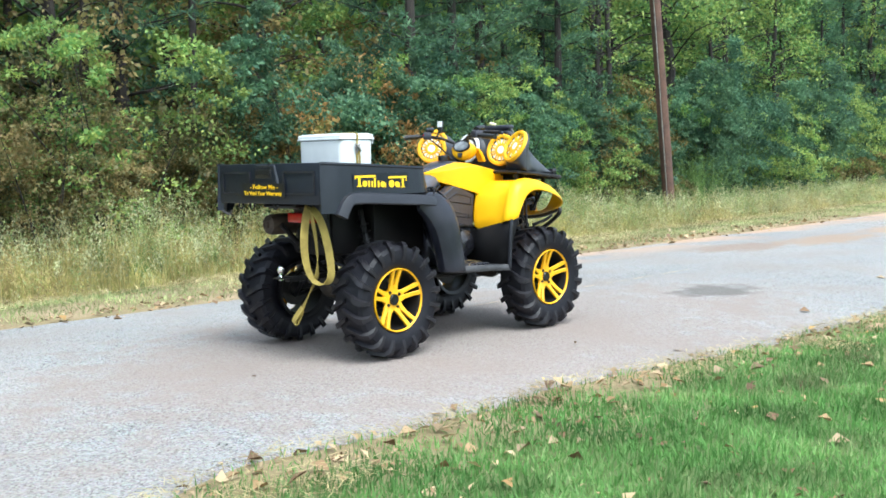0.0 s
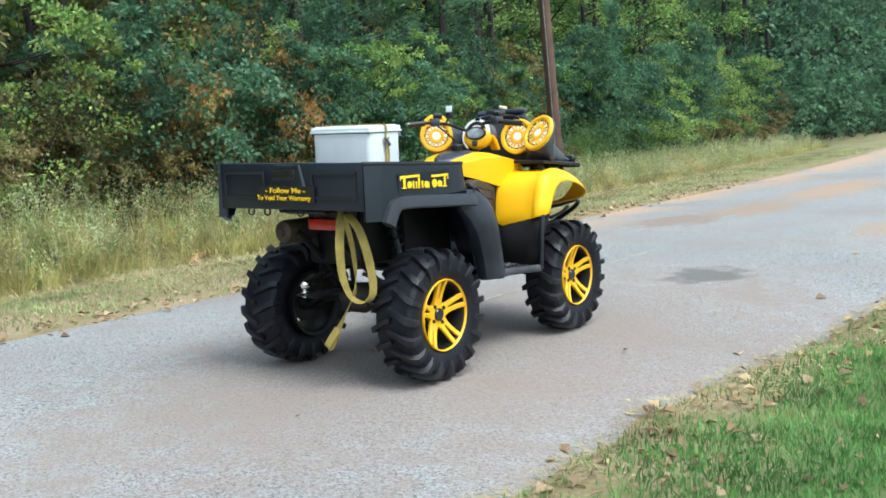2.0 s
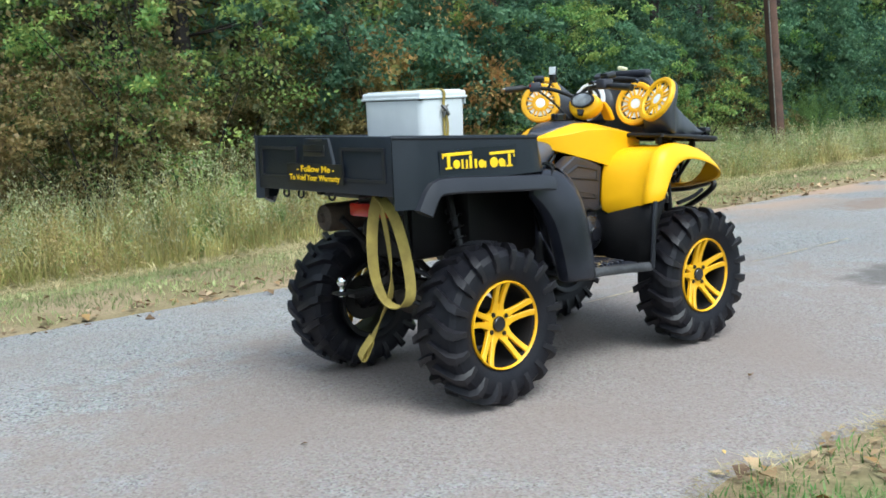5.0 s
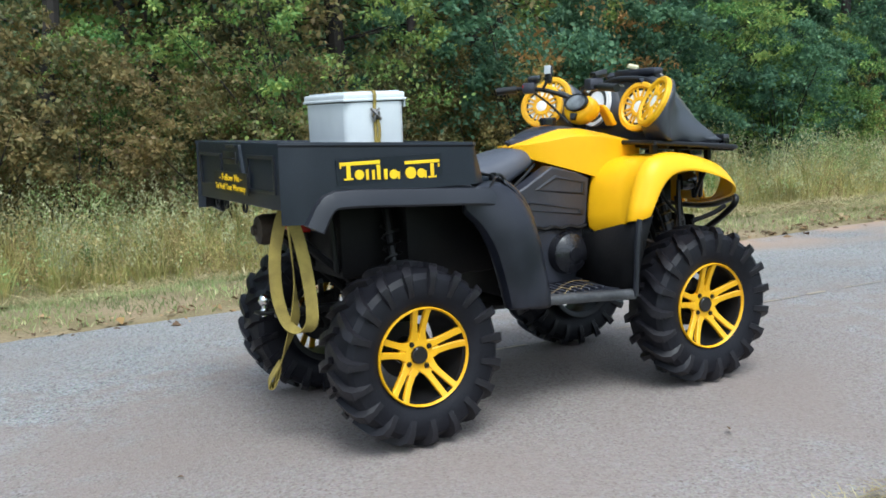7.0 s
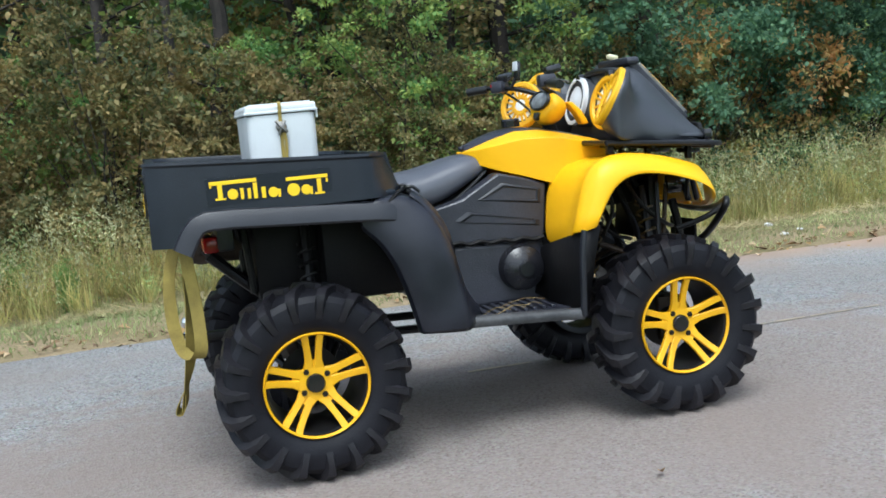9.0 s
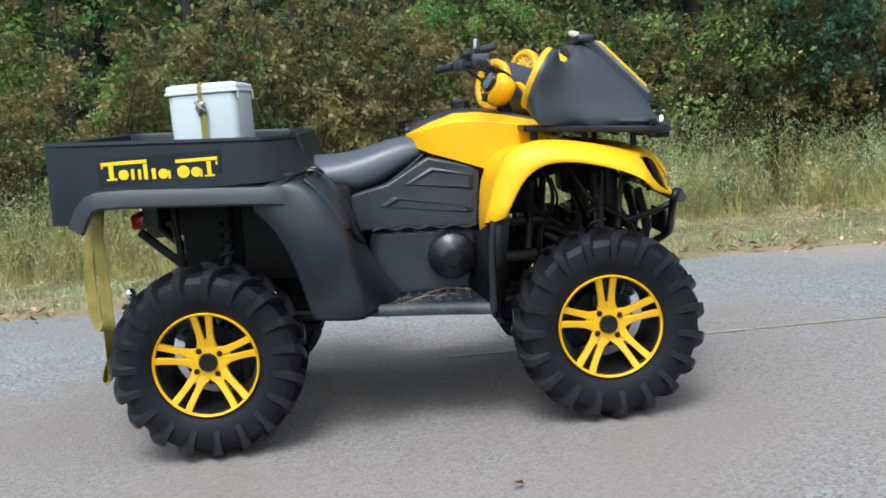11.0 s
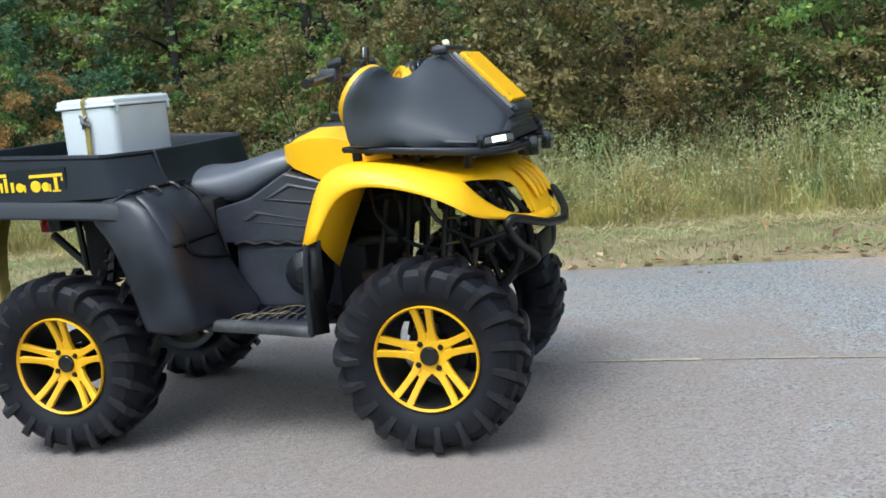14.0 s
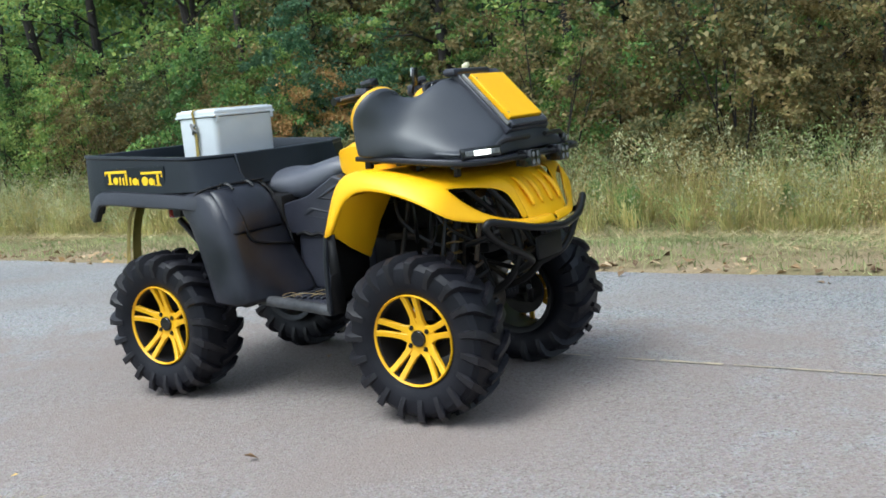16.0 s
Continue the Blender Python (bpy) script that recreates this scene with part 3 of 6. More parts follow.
tx, ty = spread(6400, -22, 44, 8.3, 12.4, r, tall)
per = 30
x = np.repeat(tx, per) + r.normal(0, 0.055, len(tx) * per)
y = np.repeat(ty, per) + r.normal(0, 0.055, len(tx) * per)
ramp = np.repeat(np.array([sward(a, b) for a, b in zip(tx, ty)]) * r.uniform(0.75, 1.2, len(tx)), per)
blades("tall_grass", x, y, r.uniform(0.25, 0.92, len(x)) * ramp, r.uniform(0.004, 0.009, len(x)), 0.5, dry_leaf, "tall dry grass and weeds in front of the woods", "grass", r)
k = r.random(len(x)) < 0.15
hx, hy, hr = x[k], y[k], ramp[k]
n = len(hx)
top = np.stack([hx + r.normal(0, 0.10, n), hy + r.normal(0, 0.10, n), np.array([ground_z(a, b) for a, b in zip(hx, hy)]) + 0.50 * hr + r.uniform(0, 0.58, n) * hr], 1)
reps = 9
base = np.repeat(top, reps, 0) + r.normal(0, 1, (n * reps, 3)) * (0.022, 0.022, 0.085)
d = unit(r.normal(0, 1, (n * reps, 3)) + (0, 0, 1.2)) * r.uniform(0.025, 0.065, (n * reps, 1))
ac = unit(np.cross(d, r.normal(0, 1, d.shape))) * r.uniform(0.005, 0.010, (n * reps, 1))
leaf_object("seed_heads", base, d, ac, d * 0, head_leaf, "pale seed heads of the tall grass", "grass", "stuff")

# fallen leaves, mostly along the road edges
x1, y1 = spread(7000, -3.2, 7, -3.6, -0.6, r, lambda a, b: r.random() < (0.13 if b < near_edge(a) - 0.5 else 0.45 if b < near_edge(a) + 0.06 else 0.004))
x2, y2 = spread(9000, -12, 16, 3.2, 5.6, r, lambda a, b: r.random() < (0.95 * math.exp(-abs(b - far_edge(a) - 0.10) / 0.14) + (0.04 if b > far_edge(a) else 0.004)))
x = np.concatenate([x1, x2, [1.06, 0.35, -0.9, 2.3]])
y = np.concatenate([y1, y2, [-0.54, 0.75, 0.2, -0.6]])
n = len(x)
z = np.array([road_z(b) + 0.006 if near_edge(a) < b < far_edge(a) else ground_z(a, b) + 0.016 for a, b in zip(x, y)])
a = r.uniform(0, 2 * np.pi, n)
sz = 0.025 + 0.075 * r.random(n) ** 1.8
sz[len(x1):] *= 1.15
sz[-4:] = (0.06, 0.045, 0.03, 0.035)
d = np.stack([np.cos(a), np.sin(a), r.normal(0.05, 0.22, n)], 1) * sz[:, None]
ac = np.stack([-np.sin(a), np.cos(a), r.normal(0, 0.25, n)], 1) * (sz * r.uniform(0.22, 0.42, n))[:, None]
fold = np.stack([0 * a, 0 * a, r.uniform(0.05, 0.30, n) * sz], 1)
leaf_object("fallen_leaves", np.stack([x, y, z], 1), d, ac, fold, litter_leaf, "brown and tan fallen leaves along the road edges", "leaves", "stuff")


# ---- plants ----
def cloud(centres, radii, count, size, r, up=0.9, flat=0.6):
    """Leaves scattered about clump centres, tips outwards and a little down."""
    c = np.repeat(np.asarray(centres, float), count, 0)
    rad = np.repeat(np.asarray(radii, float), count)[:, None]
    off = r.normal(0, 0.42, c.shape) * rad * (1, 1, flat)
    base = c + off
    n = len(base)
    d = unit(unit(off) * 0.7 + r.normal(0, 0.7, (n, 3)) + (0, 0, -0.15))
    nrm = unit(r.normal(0, 0.6, (n, 3)) + (0, -0.2, up))
    ac = unit(np.cross(d, nrm))
    ln = r.uniform(size * 0.6, size * 1.35, (n, 1))
    return base, d * ln, ac * ln * r.uniform(0.22, 0.36, (n, 1)), nrm * ln * 0.10


def shrub(name, seed, height, radius, material, label, clumps=62, count=66, leaf=0.070, stems=9):
    r = np.random.default_rng(seed)
    top = thing(name, (0, 0, 0), label, "shrub", "shrubs along the woods")
    cs, rs = [], []
    while len(cs) < clumps:
        p = r.uniform(-1, 1, 3)
        q = np.linalg.norm(p[:2])
        h = p[2] * 0.5 + 0.5
        lim = math.sin(math.pi * min(1, 0.18 + 0.75 * h)) ** 0.7
        if q < lim and q > lim * 0.35:
            lump = 1 + 0.30 * noise.noise((p[0] * 1.7 + seed, p[1] * 1.7, h * 2.5))
            cs.append((p[0] * radius * lump, p[1] * radius * lump, 0.12 + h * height * lump))
            rs.append(r.uniform(0.16, 0.44))
    # arching sprays that break the outline
    for _ in range(clumps // 4):
        a, h = r.uniform(0, 2 * math.pi), r.uniform(0.35, 1.0)
        reach, rise = radius * r.uniform(0.75, 1.25), height * r.uniform(0.05, 0.30)
        for q in (0.6, 0.8, 0.95, 1.1):
            cs.append((math.cos(a) * reach * q, math.sin(a) * reach * q, 0.1 + height * h * 0.9 + rise * math.sin(q * 2.6)))
            rs.append(0.22 - 0.10 * q)
    part("branchwork", stems_bm(r, cs, height, stems), bark, top)
    leaf_object("foliage", *cloud(cs, rs, count, leaf, r), material, parent=top)
    return top


def stems_bm(r, cs, height, stems):
    bm = B()
    for k in r.choice(len(cs), stems, replace=False):
        p = Vector(cs[k])
        a = Vector((r.uniform(-0.15, 0.15), r.uniform(-0.15, 0.15), -0.15))
        tube(bm, [a, a.lerp(p, 0.5) + Vector((r.uniform(-0.12, 0.12), r.uniform(-0.12, 0.12), 0.12)), p], r.uniform(0.012, 0.024), 5, 3, 0.004)
    return bm


def broadleaf(name, seed, height, spread_, low, material, label, clumps=104, count=44, leaf=0.12):
    r = np.random.default_rng(seed)
    top = thing(name, (0, 0, 0), label, "tree", "trees of the wood")
    bend = [Vector((0.25 * height / 9 * noise.noise((seed, k * 0.8, 0)), 0.25 * noise.noise((seed, k * 0.8, 5)), height * k / 6)) for k in range(7)]
    bend[0] = Vector((0, 0, -0.3))
    bm = tube(B(), bend, 0.045 + 0.012 * height, 9, 4, 0.02)
    cs, rs = [], []
    for k in range(26):
        z = low + (height - low) * (k + r.random()) / 26
        a = r.uniform(0, 2 * math.pi)
        f = (z - low) / (height - low)
        ln = spread_ * (0.55 + 0.6 * math.sin(math.pi * min(1, 0.25 + 0.7 * f))) * r.uniform(0.6, 1.1)
        root = Vector((bend[min(6, int(z / height * 6))].x, bend[min(6, int(z / height * 6))].y, z))
        tip = root + Vector((math.cos(a) * ln, math.sin(a) * ln, r.uniform(-0.1, 0.5) * ln))
        tube(bm, [root, root.lerp(tip, 0.5) + Vector((0, 0, 0.12 * ln)), tip], 0.03, 4, 2, 0.006)
        for _ in range(max(1, clumps // 26)):
            q = root.lerp(tip, r.uniform(0.35, 1.08))
            cs.append((q.x + r.normal(0, 0.22), q.y + r.normal(0, 0.22), q.z + r.normal(0, 0.25)))
            rs.append(r.uniform(0.30, 0.6))
    part("trunk", bm, bark, top)
    leaf_object("crown", *cloud(cs, rs, count, leaf, r), material, parent=top)
    return top


def pine(name, seed, height, low, label):
    r = np.random.default_rng(seed)
    top = thing(name, (0, 0, 0), label, "tree", "trees of the wood")
    bm = tube(B(), [(0, 0, -0.3), (0.05, 0.03, height * 0.5), (0, 0, height)], 0.05 + 0.012 * height, 9, 6, 0.02)
    bs, ds = [], []
    z = low
    while z < height:
        f = (z - low) / (height - low)
        for k in range(5):
            a = r.uniform(0, 2 * math.pi)
            ln = (1 - 0.8 * f) * r.uniform(1.0, 1.9)
            tip = Vector((math.cos(a) * ln, math.sin(a) * ln, z + 0.25 * ln))
            tube(bm, [(0, 0, z), tip * 0.5 + Vector((0, 0, z * 0.5 - 0.04)), tip], 0.02, 4, 2, 0.004)
            for j in range(9):
                q = Vector((0, 0, z)).lerp(tip, r.uniform(0.35, 1.05))
                bs.append((q.x + r.normal(0, 0.14), q.y + r.normal(0, 0.14), q.z + r.normal(0, 0.10)))
                ds.append((math.cos(a), math.sin(a), 0.7))
        z += 0.36
    part("trunk", bm, bark, top)
    m = 11
    base = np.repeat(np.array(bs), m, 0)
    d = unit(np.repeat(np.array(ds), m, 0) * 0.5 + r.normal(0, 0.75, (len(base), 3)))
    ln = r.uniform(0.13, 0.24, (len(base), 1))
    ac = unit(np.cross(d, r.normal(0, 1, d.shape))) * 0.013
    leaf_object("crown", base, d * ln, ac, d * 0, pine_leaf, parent=top)
    return top


def scatter(makers, spots, r, lo=0.85, hi=1.2):
    """Copies of the plants at the spots, turned and scaled; the first of each is moved to its own spot."""
    used = set()
    for x, y, k in spots:
        ob = makers[k]
        s = r.uniform(lo, hi)
        m = pose(x, y, ground_z(x, y), 0, 0, r.uniform(0, 360))
        if k not in used:
            used.add(k)
            ob.matrix_basis = m @ Matrix.Diagonal((s, s, s, 1))
        else:
            c = copy_thing(ob, m)
            c.scale = (s, s, s * r.uniform(0.9, 1.1))


r = np.random.default_rng(23)
shrubs = [
    shrub("shrub", 1, 2.7, 1.5, green_leaf, "dense dark green shrub at the edge of the woods"),
    shrub("shrub", 2, 3.1, 1.4, olive_leaf, "olive and brown autumn shrub at the edge of the woods"),
    shrub("shrub", 3, 2.4, 1.5, olive_leaf, "low olive shrub with browning leaves"),
    shrub("shrub", 4, 2.9, 1.3, yellow_leaf, "shrub with yellowing autumn leaves", clumps=60, count=60),
    shrub("shrub", 5, 2.6, 1.1, russet_leaf, "reddish brown autumn shrub", clumps=64, leaf=0.07),
    shrub("shrub", 6, 3.3, 1.6, green_leaf, "tall green shrub at the edge of the woods"),
    shrub("shrub", 7, 3.6, 1.5, pine_leaf, "tall blue-green shrub at the edge of the woods", clumps=80, count=84, leaf=0.085),
    shrub("shrub", 8, 1.5, 1.2, olive_leaf, "low scrub at the foot of the woods", clumps=40, count=70, leaf=0.08),
    shrub("shrub", 9, 3.6, 1.8, pine_leaf, "tall dark shrub far along the woods", clumps=60, count=22, leaf=0.20),
]
spots = []
x = -22.0
while x < 46:
    for row, y in enumerate((11.8, 12.9, 14.4)):
        if r.random() < (0.10, 0.10, 0.05)[row]:
            spots.append((x + r.uniform(-0.5, 0.5), y + bend(x), 7))
            continue
        k = int(r.choice(7, p=[0.28, 0.20, 0.12, 0.06, 0.02, 0.20, 0.12] if x < -3 else [0.10, 0.34, 0.24, 0.15, 0.05, 0.08, 0.04]))
        if x > 11:
            k = int(r.choice([0, 5, 6, 1, 3], p=[0.22, 0.14, 0.52, 0.08, 0.04]))
        spots.append((x + r.uniform(-0.7, 0.7) + row * 0.7, y + r.uniform(-0.5, 0.5) + bend(x), k))
    x += 1.8
spots += [(9.7, 11.6, 4), (10.4, 12.4, 4), (18.4, 11.9, 3), (20.0, 12.2, 3), (3.6, 12.4, 3), (7.4, 12.2, 3)]
x = 46.0
while x < 120:
    spots += [(x + r.uniform(-1, 1), 11.8 + bend(x) + r.uniform(-0.6, 0.6), 8), (x + 1.6, 13.4 + bend(x) + r.uniform(-0.6, 0.6), 8)]
    x += 3.0
scatter(shrubs, spots, r, 0.75, 1.25)

trees = [
    broadleaf("tree", 31, 9.0, 1.9, 1.2, green_leaf, "slender broadleaved tree with green crown"),
    broadleaf("tree", 32, 8.0, 1.7, 1.0, olive_leaf, "slender broadleaved tree with olive autumn crown"),
    broadleaf("tree", 33, 10.0, 2.1, 1.6, green_leaf, "tall broadleaved tree with dark green crown"),
    broadleaf("tree", 34, 7.5, 1.6, 1.0, yellow_leaf, "young tree with yellowing leaves"),
    pine("pine", 35, 10.0, 1.4, "pine tree with long soft needles"),
    pine("pine", 36, 8.0, 0.9, "young pine tree with long needles"),
    broadleaf("tree", 37, 11.0, 2.2, 1.0, pine_leaf, "tall dark tree far along the woods", clumps=104, count=16, leaf=0.28),
    broadleaf("tree", 38, 10.0, 2.2, 0.8, green_leaf, "tall tree deep in the woods", clumps=104, count=18, leaf=0.24),
]
spots = [(4.4, 14.2, 1), (14.2, 13.3, 4), (12.4, 13.0, 5), (16.0, 14.0, 4), (8.6, 13.6, 3), (18.4, 13.4, 5)]
x = -27.0
while x < 50:
    for row, y in enumerate((14.6, 16.8, 19.4)):
        k = int(r.choice(6, p=[0.26, 0.26, 0.20, 0.10, 0.10, 0.08]))
        if x > 12:
            k = int(r.choice(6, p=[0.30, 0.05, 0.30, 0.03, 0.20, 0.12]))
        if row == 2:
            k = 7
        spots.append((x + r.uniform(-1, 1) + row * 1.1, y + r.uniform(-0.6, 0.6) + bend(x), k))
    x += 3.1
x = 50.0
while x < 125:
    spots += [(x + r.uniform(-1, 1), 13.8 + bend(x) + r.uniform(-0.8, 0.8), 6), (x + 1.3, 16.4 + bend(x) + r.uniform(-0.8, 0.8), 6), (x + 0.6, 19.0 + bend(x) + r.uniform(-0.8, 0.8), 6)]
    x += 3.2
scatter(trees, spots, r, 0.95, 1.35)

# bare dark trunks standing in the wood
bm = tube(B(), [(0, 0, -0.3), (0.04, 0, 3), (0.0, 0.05, 7), (0.1, 0, 12)], 0.10, 10, 4, 0.055)
bare = tagged(part("trunk", bm, bark), "bare dark trunk of a tall tree in the woods", "tree trunk", "bare trunks in the wood")
spots = [(4.85, 14.0), (0.2, 14.3), (-0.9, 14.6), (7.2, 14.1), (-7.6, 14.2), (-12.6, 14.0), (20.9, 13.4), (-19.9, 13.0), (-21.5, 13.9), (4.5, 15.0), (22.6, 14.8)]
for k, (x, y) in enumerate(spots):
    m = pose(x, y, ground_z(x, y), r.uniform(-2, 2), r.uniform(-2, 2), r.uniform(0, 360))
    if k == 0:
        bare.matrix_basis = m
    else:
        copy_thing(bare, m)

# depth of the wood behind
n = 90000
c = np.stack([r.uniform(-60, 85, n), r.uniform(20.5, 30, n), r.uniform(0, 1, n) ** 0.8 * 15], 1)
c[:, 1] += np.array([bend(q) for q in c[:, 0]])
d = unit(r.normal(0, 1, (n, 3)))
nr = unit(r.normal(0, 0.6, (n, 3)) + (0, -0.5, 0.5))
ac = unit(np.cross(d, nr))
ln = r.uniform(0.28, 0.62, (n, 1))
leaf_object("far_woods", c, d * ln, ac * ln * 0.4, nr * 0.02, shade_leaf, "dense dark woods behind the first trees", "woods", "stuff")

# dark closed wood far behind
v, f = [], []
cols, rows = 70, 10
for i in range(cols):
    for j in range(rows):
        x = -110 + 460 * i / (cols - 1)
        q = noise.noise((x * 0.11, j * 0.9, 3.0))
        v.append((x, 31.5 + bend(min(x, 110)) - 0.0016 * max(0, x - 110) ** 2 + 1.6 * q, -1.5 + 20.0 * j / (rows - 1) + (2.2 * noise.noise((x * 0.3, 7.0, 1.0)) if j == rows - 1 else 0)))
f = [(i * rows + j, (i + 1) * rows + j, (i + 1) * rows + j + 1, i * rows + j + 1) for i in range(cols - 1) for j in range(rows - 1)]
me = bpy.data.meshes.new("backdrop")
me.from_pydata(v, [], f)
me.materials.append(surf("far_foliage", (0.060, 0.105, 0.068), (0.110, 0.155, 0.088), 0.8, 0.95, bump=1.0, fine=4, grain=0.5, spec=0.1))
tagged(new("backdrop", me), "dark closed wood far behind", "woods", kind="structure")

# leafy and withered weeds that break up the tall grass
for seed, name, material, label, size, level, lo, hi, slim in (
        (51, "withered_weeds", withered_leaf, "withered brown weeds among the tall dry grass", 0.045, 2, 0.10, 0.60, 0.5),
        (52, "leafy_weeds", herb_leaf, "grey-green leafy weeds among the tall dry grass", 0.040, 12, 0.35, 1.05, 0.7),
        (53, "seedy_weeds", gold_leaf, "golden seeding weeds among the tall dry grass", 0.040, 22, 0.25, 1.0, 0.45)):
    q = np.random.default_rng(seed)
    wx, wy = spread(5200, -16, 34, 8.3, 12.2, q, lambda a, b: b > tall_start(a) - 0.05 and q.random() < 0.42 + 1.1 * noise.noise((a * 0.5, b * 0.7, level)))
    wh = np.array([sward(a, b) for a, b in zip(wx, wy)]) * q.uniform(lo, hi, len(wx))
    wz = np.array([ground_z(a, b) for a, b in zip(wx, wy)]) + wh
    base, d, ac, fold = cloud(np.stack([wx, wy, wz], 1), q.uniform(0.10, 0.22, len(wx)), 40, size, q, flat=1.7)
    leaf_object(name, base, d, ac * slim, fold, material, label, "weeds", "stuff")


def feathery(name, seed, height, radius, label, stems=26):
    """A clump of upright stems clothed with thread-like leaves."""
    q = np.random.default_rng(seed)
    top = thing(name, (0, 0, 0), label, "weed", "green clumps in the grass")
    bm, bs, ds = B(), [], []
    for _ in range(stems):
        a, o = q.uniform(0, 2 * math.pi), radius * q.uniform(0, 0.5)
        foot = Vector((o * math.cos(a), o * math.sin(a), -0.05))
        tip = Vector((o * 2 * math.cos(a), o * 2 * math.sin(a), height * q.uniform(0.6, 1.05)))
        tube(bm, [foot, foot.lerp(tip, 0.5) + Vector((q.normal(0, 0.03), q.normal(0, 0.03), 0)), tip], 0.006, 4, 2, 0.002)
        for f in q.uniform(0.25, 1.0, 30):
            bs.append(foot.lerp(tip, f))
            b = q.uniform(0, 2 * math.pi)
            ds.append((math.cos(b), math.sin(b), q.uniform(0.3, 1.4)))
    part("stalk_cluster", bm, weed_leaf, top)
    base, d = np.repeat(np.array(bs), 3, 0), unit(np.repeat(np.array(ds), 3, 0) + q.normal(0, 0.35, (len(bs) * 3, 3)))
    ln = q.uniform(0.05, 0.15, (len(base), 1))
    leaf_object("foliage", base, d * ln, unit(np.cross(d, q.normal(0, 1, d.shape))) * 0.0045, d * 0, weed_leaf, parent=top)
    return top


# feathery green clumps in the tall grass and a green bush beside the pole
weeds = feathery("weed_clump", 41, 0.95, 0.34, "feathery bright green weed clump in the dry grass")
scatter([weeds], [(3.4, 9.3, 0), (3.78, 9.5, 0), (-1.55, 9.3, 0), (0.42, 9.5, 0), (4.9, 9.8, 0), (-5.2, 9.4, 0), (10.6, 9.7, 0), (-2.3, 9.9, 0), (3.1, 9.9, 0), (7.6, 10.0, 0)], r, 0.62, 0.92)
bush = feathery("bush", 42, 1.75, 1.5, "bright green feathery bush beside the pole", 150)
bush.matrix_basis = pose(21.8, 11.2, ground_z(21.8, 11.2))

# utility pole
bm = tube(B(), [(0, 0, -0.4), (0, 0, 4), (0, 0, 9)], 0.165, 14, 4, 0.13)
pole = tagged(part("utility_pole", bm, timber), "leaning brown timber utility pole on the far verge", "utility pole")
pole.matrix_basis = pose(19.7, 10.6, ground_z(19.7, 10.6), 0, -7, 0)
bm = B()
tube(bm, [(-0.165, -0.06, -0.3), (-0.155, -0.06, 4), (-0.135, -0.05, 8.5)], 0.018, 6, 3)
part("ground_wire", bm, alloy, None, "pale ground wire guard").parent = pole

# bits of litter on the verge
for x, y, w in ((1.86, 8.45, 0.13), (5.3, 5.2, 0.09), (4.9, 4.35, 0.07), (1.7, 7.5, 0.12), (5.2, 4.55, 0.05)):
    bm = B()
    bmesh.ops.create_icosphere(bm, subdivisions=2, radius=w / 2)
    for q in bm.verts:
        q.co *= 1 + 0.5 * noise.noise(q.co * 30 + Vector((x, y, 0)))
        q.co.z *= 0.45
    ob = part("crumpled_paper", bm, trash_white)
    ob.location = (x, y, ground_z(x, y) + w * 0.30)
    tagged(ob, "crumpled white paper lying on the verge", "litter", "paper scraps on the verge")
bm = tube(B(), [(-0.66, 0, 0.06), (-0.22, 0.05, 0.13), (0.28, -0.04, 0.10), (0.70, 0.05, 0.16)], 0.075, 8, 4, 0.03)
log = tagged(part("rotten_branch", bm, surf("rotten_wood", (0.42, 0.24, 0.10), (0.28, 0.17, 0.09), 9, 0.9, bump=0.6, fine=40, grain=0.4)), "broken orange-brown branch lying on the verge", "branch")
log.matrix_basis = pose(6.1, 9.1, ground_z(6.1, 9.1) - 0.01, 0, 0, 40)


# ---- the quad bike ----
MID = 0.57      # its centre line; it heads along +x


def sy(y, side):
    """y on the near side (+1) or its mirror on the far side (-1)."""
    return y if side > 0 else 2 * MID - y


quad = thing("quad_bike", (0.73, MID, 0), "yellow and black quad bike with knobbly tyres parked on the road", "quad bike")


# wheels
def tyre_bm(width, R=0.352, rim=0.188):
    """Carcass with staggered curved lugs that run over the shoulders."""
    h = width / 2
    bm = B()
    prof = [(rim - 0.012, -h * 0.72), (rim + 0.008, -h * 0.80), (rim + 0.03, -h * 0.93), (rim + 0.075, -h), (rim + 0.112, -h * 0.95), (R - 0.032, -h * 0.80), (R - 0.024, -h * 0.45), (R - 0.022, 0)]
    prof += [(r, -y) for r, y in prof[-2::-1]]
    lathe(bm, prof, n=60)
    return bm


LUGS = 19


def lug_bm(width, sidesign, R=0.352):
    """One curved lug from the middle of the tread down over the shoulder."""
    h = width / 2
    st = [(-0.06, 0.0, R - 0.024, R - 0.001), (0.25, 0.045, R - 0.026, R), (0.55, 0.10, R - 0.030, R - 0.001), (0.84, 0.165, R - 0.040, R - 0.006), (0.97, 0.195, R - 0.070, R - 0.026), (1.0, 0.205, R - 0.112, R - 0.066)]
    rings = []
    for i, (f, da, r0, r1) in enumerate(st):
        y = sidesign * h * f
        w = (0.030, 0.034, 0.040, 0.048, 0.048, 0.034)[i]
        out = 0.0 if i < 4 else sidesign * (0.012, 0.014)[i - 4]
        ring = []
        for r, dw, dy in ((r0, -w / 2, 0), (r1, -w / 2 * 0.72, out), (r1, w / 2 * 0.72, out), (r0, w / 2, 0)):
            aa = da + dw / R
            ring.append(Vector((r * math.cos(aa), y + dy, r * math.sin(aa))))
        rings.append(ring)
    return loft(B(), rings)


